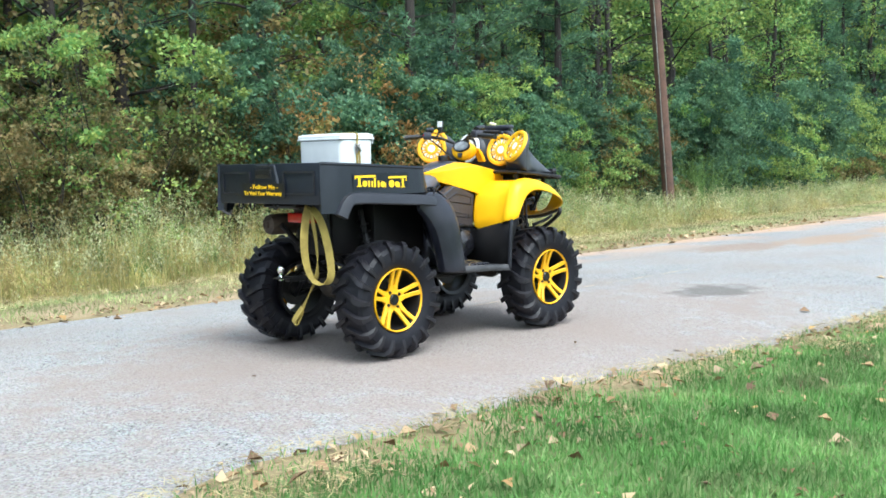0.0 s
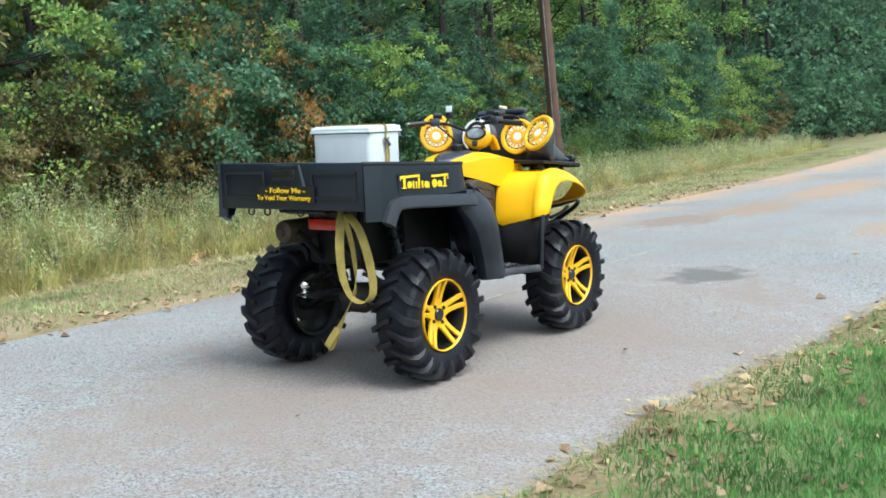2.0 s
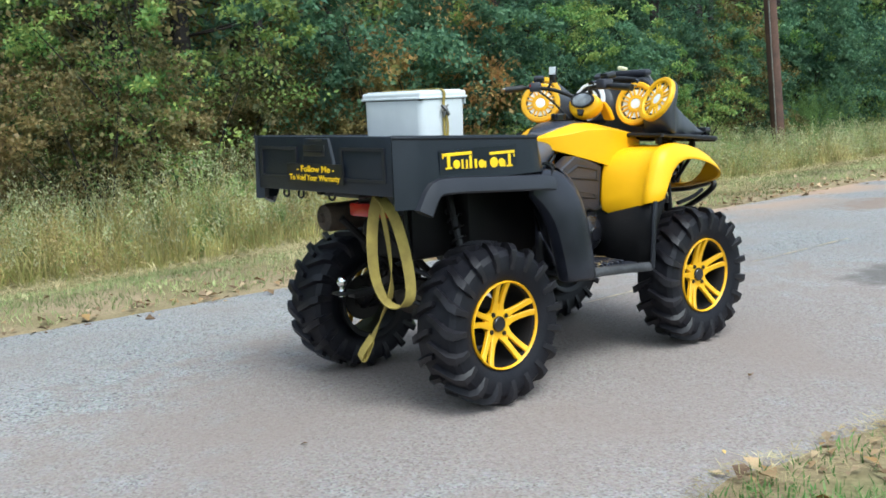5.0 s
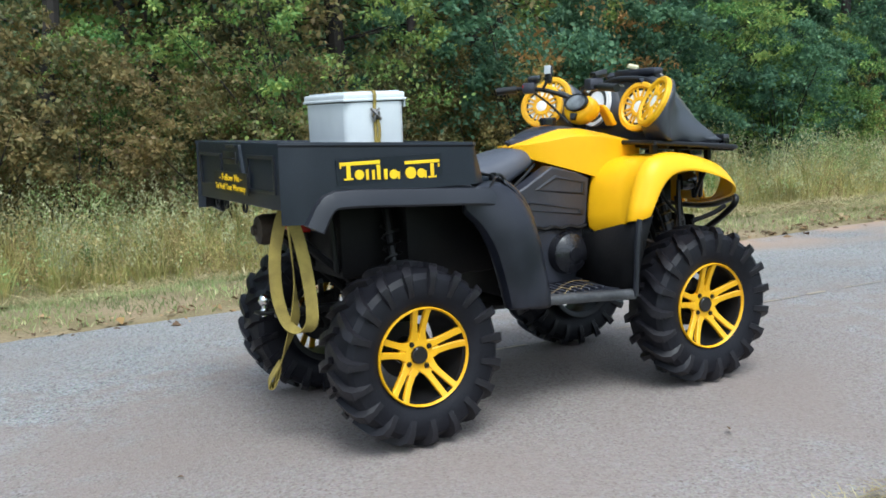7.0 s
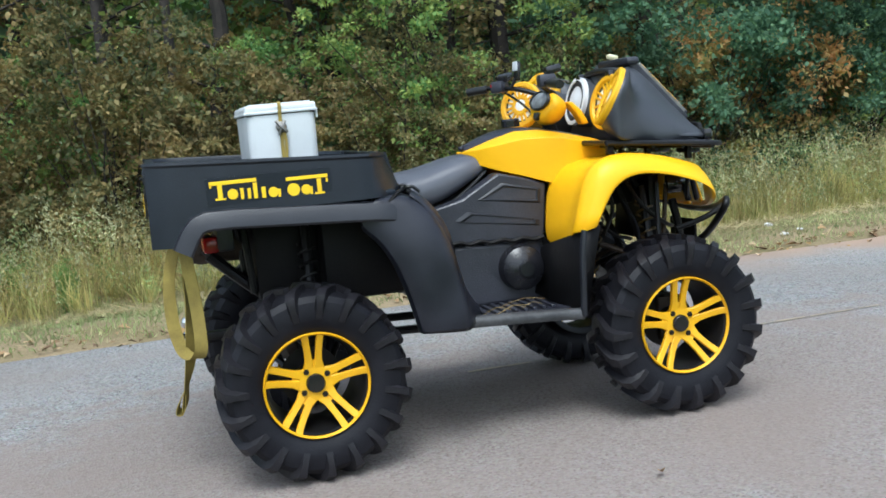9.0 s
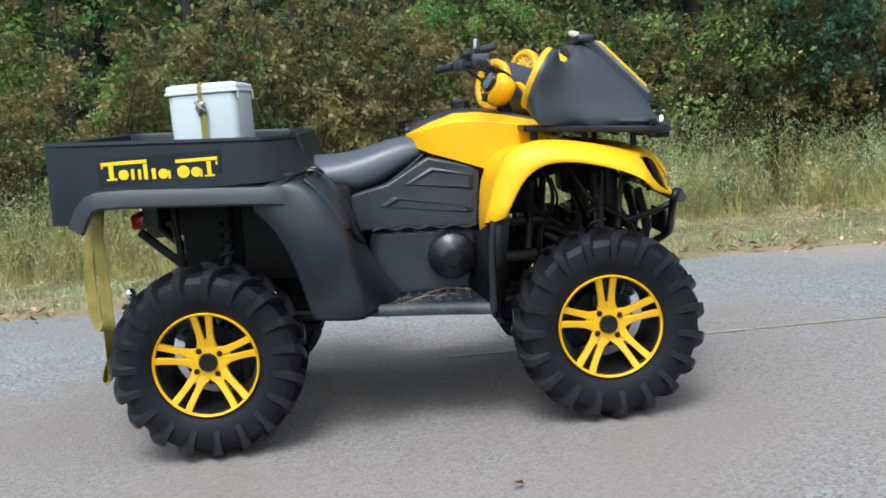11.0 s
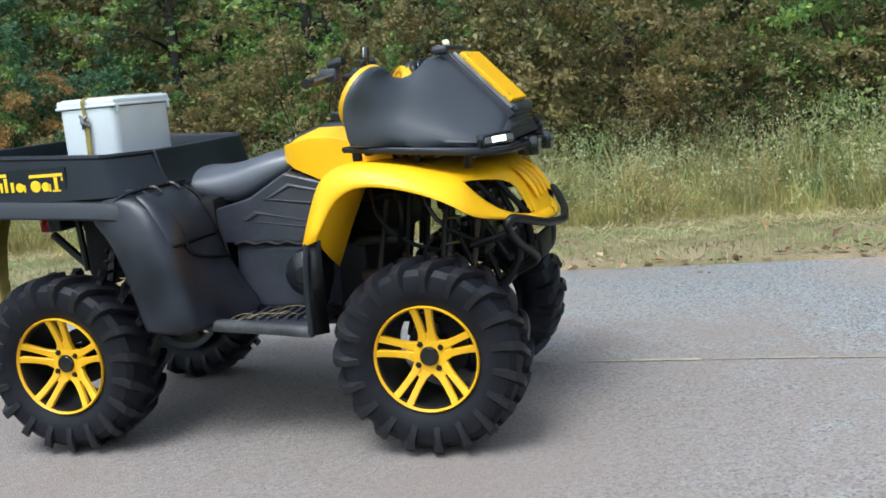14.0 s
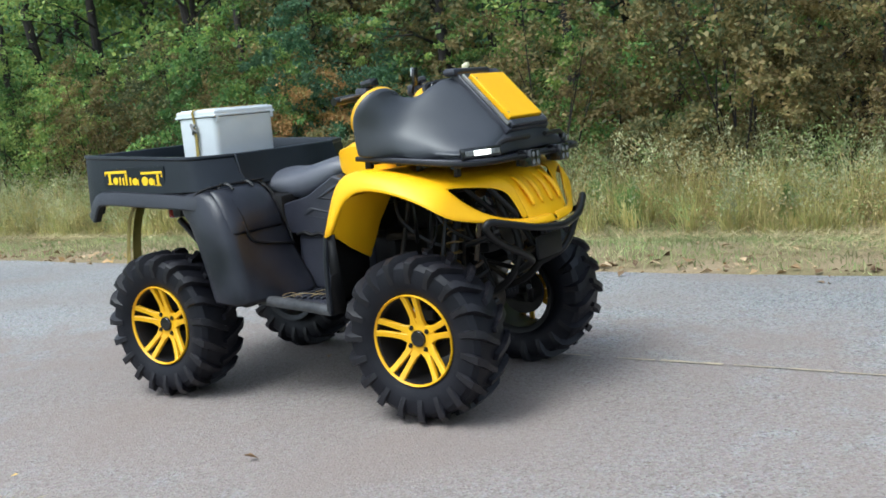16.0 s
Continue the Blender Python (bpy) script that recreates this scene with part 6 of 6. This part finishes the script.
dash = part("instrument_pod", moved(loft(bm, rings), pod_at), yellow, quad, "yellow instrument pod", sub=1, angle=60)
bm = lathe(B(), [(0.0, 0.010), (0.044, 0.009), (0.050, 0.006)], n=28, axis="z")
gauge_at = pod_at @ pose(-0.015, 0, 0.008, 0, -90, 0)
stretch = Matrix.Diagonal((0.74, 1.16, 1.0, 1.0))
gauge = part("gauge", moved(bm, gauge_at @ stretch), gauge_glass, dash, "dark oval gauge")
bm = lathe(B(), [(0.060, 0.0), (0.060, 0.006), (0.056, 0.012), (0.050, 0.012), (0.048, 0.004)], n=28, axis="z", closed=True)
part("gauge_bezel", moved(bm, gauge_at @ stretch), decal_black, gauge)
bm = loft(B(), [[pod_at @ Vector((x, y, z)) for y, z in ((-0.020, -0.044), (0.020, -0.044), (0.012, -0.076), (-0.012, -0.076))] for x in (-0.002, -0.022)])
part("ignition_switch", bm, decal_black, dash, round_edge=0.004)
rings = [[Vector((x, y, z)) for x, y, z in ((xa, 0.445, za), (xa, 0.505, za), (xb, 0.505, zb), (xb, 0.445, zb))] for xa, za, xb, zb in ((1.235, 1.262, 1.258, 1.262), (1.27, 1.215, 1.300, 1.220), (1.302, 1.160, 1.330, 1.165))]
part("pod_cowl", loft(B(), rings), yellow, dash, round_edge=0.008)
part("steering_column", tube(B(), [(1.17, MID, 1.25), (1.22, MID, 1.10), (1.30, MID, 0.90)], 0.03, 12), black_metal, quad)

# speaker pod on the front rack
bm = B()
half = [
    (1.405, [(0.200, 1.094), (0.205, 1.150), (0.230, 1.190), (0.300, 1.215), (0.40, 1.230), (0.57, 1.240)]),
    (1.428, [(0.200, 1.094), (0.210, 1.160), (0.240, 1.250), (0.300, 1.330), (0.375, 1.380), (0.57, 1.390)]),
    (1.450, [(0.150, 1.093), (0.170, 1.160), (0.215, 1.252), (0.290, 1.340), (0.370, 1.388), (0.57, 1.398)]),
    (1.54, [(0.100, 1.089), (0.142, 1.141), (0.230, 1.219), (0.330, 1.312), (0.41, 1.384), (0.57, 1.395)]),
    (1.62, [(0.108, 1.084), (0.165, 1.119), (0.258, 1.174), (0.356, 1.244), (0.43, 1.306), (0.57, 1.315)]),
    (1.69, [(0.125, 1.079), (0.198, 1.099), (0.288, 1.134), (0.366, 1.179), (0.44, 1.226), (0.57, 1.235)]),
    (1.745, [(0.178, 1.075), (0.238, 1.080), (0.308, 1.100), (0.376, 1.130), (0.445, 1.166), (0.57, 1.175)]),
    (1.765, [(0.230, 1.073), (0.27, 1.078), (0.32, 1.090), (0.38, 1.105), (0.44, 1.120), (0.57, 1.120)]),
]
rings = []
for x, h in half:
    z0 = h[0][1] - 0.012
    far = [Vector((x, 2 * MID - y - 0.25 * max(0, z - 1.1), z)) for y, z in h[-2::-1]]
    rings.append([Vector((x, MID, z0)), Vector((x, 0.32, z0)), Vector((x, h[0][0] + 0.01, z0))] + [Vector((x, y, z)) for y, z in h] + far + [Vector((x, 2 * MID - h[0][0] - 0.01, z0)), Vector((x, 2 * MID - 0.32, z0))])
pods = part("speaker_box", loft(bm, rings), pod_skin, quad, "black skinned speaker box with yellow grilles on the front rack", sub=2, angle=60)


outline = [(1.228, 0.072), (1.50, 0.072), (1.66, 0.090), (1.735, 0.155), (1.768, 0.25), (1.772, MID)]
outline += [(x, 2 * MID - y) for x, y in outline[-2::-1]]
part("speaker_base", loft(B(), [[Vector((x, y, 1.088 + up - 0.085 * (x - 1.225))) for x, y in outline] for up in (-0.006, 0.012)]), black_plastic, pods, round_edge=0.004)


def outline_at(poly, cy, cz, n):
    """Points where rays from a centre meet a y-z outline, first ray to the near side, turning upward."""
    pts = []
    for k in range(n):
        a = 2 * math.pi * k / n
        dy, dz = -math.cos(a), math.sin(a)
        best = 0.02
        for (y0, z0), (y1, z1) in zip(poly, poly[1:] + poly[:1]):
            ey, ez = y1 - y0, z1 - z0
            det = dy * -ez + dz * ey
            if abs(det) > 1e-9:
                q = ((y0 - cy) * -ez + (z0 - cz) * ey) / det
                f = (dy * (z0 - cz) - dz * (y0 - cy)) / det
                if q > 0 and -1e-6 <= f <= 1 + 1e-6:
                    best = max(best, q)
        pts.append((cy + dy * best, cz + dz * best))
    return pts


# stretched skin from the near round speaker to the body
def wing(centre, normal, r, sections, side, base):
    n, N = Vector(normal).normalized(), 32
    u = Vector((n.y, -n.x, 0)).normalized()
    u = -u if u.y > 0 else u
    v = n.cross(u)
    v = -v if v.z < 0 else v
    c, rings = Vector(centre), []
    for back, rr, drop in ((0.0, r - 0.004, 0.0), (0.004, r + 0.004, 0.0), (0.012, r + 0.006, 0.8), (0.03, r + 0.008, 1.0)):
        ring = []
        for k in range(N):
            a = 2 * math.pi * k / N
            q = c - n * back + (u * math.cos(a) + v * math.sin(a)) * rr
            if math.sin(a) < 0 and drop:
                low = c - n * 0.5 * back + u * rr * max(-1.0, min(1.0, math.cos(a) * 1.7))
                low.z = c.z + (base - c.z) * min(1.0, -math.sin(a) * 1.5)
                q = q.lerp(low, drop)
            ring.append(q)
        rings.append(ring)
    for x, cy, cz, poly in sections:
        rings.append([Vector((x, y, z)) for y, z in outline_at(poly, cy, cz, N)])
    for ring in rings:
        for q in ring:
            q.y = sy(q.y, side)
    return loft(B(), rings)


WING = [
    (1.370, 0.19, 1.20, [(0.078, 1.080), (0.078, 1.160), (0.104, 1.255), (0.165, 1.322), (0.225, 1.322), (0.260, 1.25), (0.270, 1.080)]),
    (1.432, 0.22, 1.18, [(0.079, 1.075), (0.092, 1.160), (0.152, 1.250), (0.230, 1.312), (0.310, 1.335), (0.40, 1.30), (0.40, 1.075)]),
    (1.462, 0.24, 1.18, [(0.080, 1.072), (0.100, 1.156), (0.166, 1.246), (0.262, 1.348), (0.330, 1.392), (0.45, 1.40), (0.45, 1.072)]),
    (1.540, 0.26, 1.17, [(0.084, 1.065), (0.128, 1.145), (0.216, 1.228), (0.318, 1.326), (0.395, 1.396), (0.46, 1.40), (0.46, 1.065)]),
    (1.620, 0.28, 1.13, [(0.090, 1.058), (0.154, 1.126), (0.247, 1.184), (0.345, 1.254), (0.425, 1.318), (0.46, 1.32), (0.46, 1.058)]),
    (1.690, 0.30, 1.11, [(0.108, 1.052), (0.188, 1.106), (0.277, 1.144), (0.356, 1.190), (0.430, 1.236), (0.46, 1.238), (0.46, 1.052)]),
    (1.748, 0.32, 1.09, [(0.162, 1.048), (0.228, 1.086), (0.297, 1.108), (0.366, 1.140), (0.435, 1.174), (0.46, 1.176), (0.46, 1.048)]),
]
part("speaker_wing", wing((1.286, 0.134, 1.266), (-0.843, 0.258, 0.473), 0.116, WING, 1, 1.096), pod_skin, pods, sub=1, angle=70)


def grille_bm(r):
    """Broad outer ring, hub ring and eight stout forked bars of a speaker grille; faces +z."""
    bm = lathe(B(), [(r + 0.003, -0.014), (r + 0.004, 0.008), (r - 0.002, 0.015), (r - 0.018, 0.015), (r - 0.026, 0.006), (r - 0.025, -0.006)], n=40, axis="z", closed=True)
    lathe(bm, [(0.048, -0.004), (0.048, 0.004), (0.043, 0.009), (0.030, 0.009), (0.025, 0.004), (0.025, -0.004)], n=24, axis="z", closed=True)
    for k in range(8):
        a = 2 * math.pi * (k + 0.5) / 8
        u, v = Vector((math.cos(a), math.sin(a), 0)), Vector((-math.sin(a), math.cos(a), 0))
        for off in (-0.0085, 0.0085):
            rings = [[u * q + v * (off * (1 + 9 * (q - 0.04))) + v * w + Vector((0, 0, z)) for w, z in ((-0.0048, -0.002), (0.0048, -0.002), (0.0040, 0.009), (-0.0040, 0.009))] for q in (0.042, 0.065, r - 0.022)]
            loft(bm, rings)
    return bm


def speaker(centre, normal, r, inner, ringed=True, podded=True):
    """Cone and grille, with a round pod that runs back into the box."""
    m = disc_frame(centre, normal)
    bm, rings = B(), []
    c, n = Vector(centre), Vector(normal).normalized()
    end = Vector(inner)
    for f, k in ((0.0, 0.98), (0.25, 1.0), (0.6, 0.97), (1.0, 0.9)) if podded else ((0.06, 0.94), (0.15, 0.9), (0.2, 0.6)):
        q = (c - n * 0.012).lerp(end, f)
        rings.append([q + (m.to_3x3() @ Vector((math.cos(a), math.sin(a), 0))) * (r + 0.004) * k for a in (2 * math.pi * j / 28 for j in range(28))])
    pod = part("speaker_pod", loft(bm, rings), pod_skin, pods, angle=60)
    bm = lathe(B(), [(r * 0.93, 0.0005), (r * 0.88, 0.003), (r * 0.70, 0.0015), (r * 0.40, 0.0015), (r * 0.26, 0.006), (0.0, 0.009)], n=32, axis="z")
    part("speaker_cone", moved(bm, m), white_cone, pod, "white speaker cone")
    # behind the grilles this black ring stands for shadow on the white cone
    bm = lathe(B(), [(r * 0.80, 0.002), (r * 0.74, 0.005), (r * 0.68, 0.002)], n=32, axis="z")
    part("speaker_surround", moved(bm, m), decal_black, pod)
    if ringed:
        part("speaker_grille", moved(grille_bm(r), m), yellow_rim, pod, "yellow spoked speaker grille")
    else:
        bm = lathe(B(), [(r, -0.012), (r, 0.006), (r - 0.016, 0.008), (r - 0.020, -0.006)], n=36, axis="z", closed=True)
        part("speaker_ring", moved(bm, m), white_cone, pod)
        bm = lathe(B(), [(r * 0.86, 0.002), (r * 0.74, 0.008), (r * 0.62, 0.002)], n=32, axis="z")
        part("speaker_surround", moved(bm, m), decal_black, pod)
    return pod


speaker((1.286, 0.134, 1.266), (-0.843, 0.258, 0.473), 0.116, (1.44, 0.21, 1.20), podded=False)
speaker((1.372, 0.342, 1.245), (-0.95, -0.16, 0.26), 0.112, (1.47, 0.36, 1.22))
speaker((1.182, 0.852, 1.266), (-0.80, -0.54, 0.26), 0.105, (1.40, 0.90, 1.20))
speaker((1.335, 0.970, 1.312), (-0.80, -0.50, 0.22), 0.094, (1.47, 0.93, 1.22))
speaker((1.370, 0.665, 1.262), (-0.97, 0.0, 0.24), 0.106, (1.46, 0.58, 1.24), ringed=False)

# yellow sloping lid with metal rails, and the black case over it
def on_slope(u, v, up):
    """u across from the near edge, v down the slope, up off it."""
    a, b = Vector((1.525, 0.45, 1.408)), Vector((1.745, 0.45, 1.172))
    d = (b - a).normalized()
    n = Vector((-d.z, 0, d.x)).normalized()
    n = n if n.x > 0 else -n
    return a + d * v + Vector((0, u, 0)) + n * up


def slope_box(u0, u1, v0, v1, w0, w1):
    return loft(B(), [[on_slope(u, v, w) for u, v in ((u0, v0), (u1, v0), (u1, v1), (u0, v1))] for w in (w0, w1)])


tray = part("lid_tray", slope_box(-0.062, 0.292, -0.01, 0.35, -0.03, 0.004), black_plastic, pods, round_edge=0.006)
part("lid", slope_box(-0.024, 0.246, 0.045, 0.305, 0.004, 0.032), yellow, tray, "bright yellow sloping lid", round_edge=0.004)
for u in (-0.054, 0.264):
    part("lid_rail", slope_box(u, u + 0.016, 0.03, 0.325, 0.004, 0.018), alloy, tray, "dull metal rail", round_edge=0.002)
part("lid_foot", slope_box(-0.040, 0.262, 0.312, 0.345, 0.004, 0.024), black_plastic, tray, round_edge=0.005)
for u in (-0.046, -0.014):
    for v in (0.075, 0.28):
        part("screw", slope_box(u - 0.004, u + 0.004, v - 0.004, v + 0.004, 0.016 if u < -0.03 else 0.030, 0.022 if u < -0.03 else 0.034), alloy, tray)
part("top_case", box(B(), 1.478, 1.540, 0.36, 0.66, 1.392, 1.424, 0.014), black_plastic, pods, round_edge=0.0)
bm = tube(B(), [(1.43, 0.30, 1.325), (1.418, 0.33, 1.362), (1.416, 0.50, 1.376), (1.418, 0.64, 1.366), (1.43, 0.67, 1.325)], 0.013, 8)
part("grab_bar", bm, black_metal, pods)
for y in (0.36, 0.66):
    bm = lathe(B(), [(0.0, -0.03), (0.022, -0.03), (0.026, 0.0), (0.022, 0.02), (0.0, 0.024)], (1.415, y, 1.352), "x", 14)
    part("horn_cap", bm, gloss_black, pods)
bm = moved(box(B(), -0.013, 0.013, -0.026, 0.026, -0.010, 0.010, 0.006), pose(1.494, 0.528, 1.434, 14, -10, 18))
part("latch_knob", bm, cream, pods, "cream plastic latch")

# rack rails and lights
bm = B()
for s in (1, -1):
    tube(bm, [(1.222, sy(0.30, s), 1.090), (1.222, sy(0.085, s), 1.090), (1.25, sy(0.060, s), 1.088), (1.50, sy(0.060, s), 1.064), (1.70, sy(0.076, s), 1.046), (1.772, sy(0.19, s), 1.040), (1.80, sy(0.40, s), 1.040), (1.80, MID, 1.040)], 0.011, 8)
tube(bm, [(1.222, 0.30, 1.090), (1.222, 0.84, 1.090)], 0.011, 8)
rack = part("front_rack", bm, black_metal, quad, "black tubular front rack")
for x in (1.30, 1.42, 1.55, 1.68):
    part("rack_bar", bar(B(), (x, 0.065, 1.078 - 0.09 * (x - 1.225)), (x, 1.075, 1.078 - 0.09 * (x - 1.225)), 0.009), black_metal, rack)
for s in (1, -1):
    part("rack_foot", box(B(), 1.235, 1.265, sy(0.09, s), sy(0.115, s), 1.045, 1.085, 0.003), black_metal, rack)
    part("rack_foot", box(B(), 1.44, 1.46, sy(0.16, s), sy(0.19, s), 1.02, 1.062, 0.003), black_metal, rack)
    part("rack_foot", box(B(), 1.62, 1.64, sy(0.16, s), sy(0.19, s), 0.99, 1.045, 0.003), black_metal, rack)
    bm = tube(B(), [(1.745, sy(0.27, s), 1.055), (1.765, sy(0.30, s), 1.105), (1.785, sy(0.36, s), 1.118), (1.79, sy(0.50, s), 1.118)], 0.010, 8)
    part("rack_hoop", bm, black_metal, rack)
    m = pose(1.730, sy(0.203, s), 1.082, 0, 0, 67.6 * s)
    bm = moved(box(B(), -0.094, 0.094, -0.014, 0.016, -0.022, 0.022, 0.005), m)
    lamp = part("light_bar", bm, gloss_black, rack, "small lit white light bar")
    for u0, u1, mat in ((-0.084, -0.046, led_off), (-0.042, -0.004, led_on if s > 0 else led_off), (0.0, 0.038, led_on if s > 0 else led_off), (0.042, 0.084, led_off)):
        lo, hi = (-0.018, -0.0135) if s > 0 else (0.0155, 0.020)
        part("lens", moved(box(B(), u0, u1, lo, hi, -0.010, 0.010, 0.001, 1), m), mat, lamp)
    y = 0.465 if s > 0 else 0.735
    bm = box(B(), 1.775, 1.835, y - 0.04, y + 0.04, 0.995, 1.065, 0.006)
    spot = part("spot_lamp", bm, gloss_black, rack, "black cube work lamp")
    for dy in (-0.019, 0.019):
        for dz in (-0.016, 0.016):
            bm = lathe(B(), [(0.0, 0.003), (0.011, 0.002), (0.013, 0.0)], (1.834, y + dy, 1.03 + dz), "x", 14)
            part("lens", bm, spot_glass, spot)
    for k in range(5):
        part("fin", box(B(), 1.758, 1.776, y - 0.036 + 0.016 * k, y - 0.030 + 0.016 * k, 1.0, 1.06, 0.001, 1), black_metal, spot)

# ---- cooler and straps ----
cooler = thing("cool_box", (0.035, 0.55, 1.006), "white plastic cool box strapped down in the cargo bed", "cool box")
rings = []
for z, g in ((1.006, -0.004), (1.02, 0.000), (1.314, 0.002)):
    x0, x1, y0, y1 = -0.104 - g, 0.154 + g, 0.334 - g, 0.746 + g
    c = 0.03
    ring = []
    for cx, cy, a0 in ((x1 - c, y1 - c, 0), (x0 + c, y1 - c, 90), (x0 + c, y0 + c, 180), (x1 - c, y0 + c, 270)):
        for k in range(4):
            a = radians(a0 + 30 * k)
            ring.append(Vector((cx + c * math.cos(a), cy + c * math.sin(a), z)))
    rings.append(ring)
part("cooler_body", loft(B(), rings), white_plastic, cooler, angle=40)
lid = part("cooler_lid", box(B(), -0.110, 0.160, 0.328, 0.752, 1.320, 1.352, 0.010, 3), white_plastic, cooler)
part("lid_rim", box(B(), -0.114, 0.164, 0.324, 0.756, 1.318, 1.329, 0.004), white_plastic, lid)
part("lid_panel", box(B(), -0.092, 0.142, 0.346, 0.734, 1.351, 1.357, 0.003), white_plastic, lid)
# black strip standing in for the shade in the gap below the lid
part("lid_gap", box(B(), -0.1035, 0.1535, 0.3345, 0.7455, 1.312, 1.320, 0.001, 1), decal_black, cooler)
for y in (0.342, 0.738):
    part("hinge_tab", box(B(), 0.157, 0.165, y - 0.014 if y > 0.5 else y - 0.004, y + 0.004 if y > 0.5 else y + 0.014, 1.290, 1.326, 0.002, 1), white_plastic, cooler)

strap = thing("cooler_strap", (0.02, 0.55, 1.36), "thin tan rope strap over the cool box lid", "strap")
bm = ribbon(B(), [(0.016, 0.318, 1.01), (0.018, 0.322, 1.15), (0.019, 0.325, 1.285), (0.020, 0.319, 1.330), (0.020, 0.322, 1.350), (0.022, 0.36, 1.360), (0.024, 0.55, 1.361), (0.026, 0.735, 1.360), (0.026, 0.762, 1.340), (0.026, 0.757, 1.15), (0.026, 0.755, 1.01)], (1, 0, 0), 0.013, 0.004, 4)
part("webbing", bm, webbing, strap)
bm = ribbon(B(), [(0.026, 0.322, 1.27), (0.032, 0.316, 1.20), (0.026, 0.318, 1.12), (0.034, 0.320, 1.04)], (1, 0, 0.1), 0.012, 0.003, 4)
part("loose_end", bm, webbing, strap)
bm = lathe(B(), [(0.014, -0.005), (0.021, 0.0), (0.014, 0.005)], (0.020, 0.318, 1.266), "y", 18, closed=True)
tube(bm, [(0.002, 0.318, 1.290), (0.022, 0.308, 1.264), (0.040, 0.316, 1.246)], 0.007, 6)
tube(bm, [(0.036, 0.316, 1.288), (0.020, 0.310, 1.270), (0.010, 0.316, 1.236)], 0.005, 6)
part("buckle", bm, alloy, strap, "dull metal buckle")

tow = thing("tow_strap", (-0.39, 0.28, 0.92), "faded yellow webbing tow strap hanging in a loop behind the bike", "strap")
bm = ribbon(B(), [(-0.390, 0.290, 0.925), (-0.396, 0.245, 0.905), (-0.388, 0.185, 0.83), (-0.376, 0.145, 0.69), (-0.372, 0.126, 0.56), (-0.378, 0.138, 0.495), (-0.404, 0.172, 0.472), (-0.440, 0.215, 0.50), (-0.460, 0.248, 0.60), (-0.456, 0.264, 0.74), (-0.425, 0.280, 0.86), (-0.394, 0.290, 0.925)],
            [(0.9, -0.4, 0), (0.9, -0.4, 0), (0.9, -0.4, 0), (0.9, -0.4, 0), (0.95, -0.3, 0), (0.95, -0.2, 0), (0.9, -0.1, 0), (0.8, 0.1, 0), (0.75, -0.1, 0), (0.75, -0.4, 0), (0.85, -0.45, 0), (0.9, -0.4, 0)], 0.046, 0.004, 6)
part("loop", bm, webbing, tow)
bm = ribbon(B(), [(-0.395, 0.285, 0.915), (-0.40, 0.240, 0.80), (-0.402, 0.215, 0.65), (-0.405, 0.222, 0.52), (-0.418, 0.265, 0.43), (-0.438, 0.305, 0.345), (-0.452, 0.338, 0.285), (-0.460, 0.355, 0.240)], [(0.2, 0.9, 0), (0.2, 0.9, 0), (0.4, 0.9, 0), (0.9, 0.3, 0), (0.7, 0.5, 0), (0.4, 0.8, 0.2), (0.3, 0.9, 0.2), (0.3, 0.9, 0.2)], 0.044, 0.004, 6)
part("tail", bm, webbing, tow)
bm = ribbon(B(), [(-0.445, 0.315, 0.33), (-0.475, 0.345, 0.27), (-0.480, 0.360, 0.238), (-0.460, 0.358, 0.235), (-0.445, 0.345, 0.27), (-0.440, 0.320, 0.32)], (0.3, 0.9, 0.3), 0.052, 0.004, 6)
part("end_loop", bm, webbing, tow)
bm = tube(B(), [(-0.39, 0.26, 0.955), (-0.394, 0.270, 0.922), (-0.40, 0.290, 0.912), (-0.394, 0.312, 0.922), (-0.39, 0.32, 0.955)], 0.007, 8)
part("hook", bm, black_metal, tow)
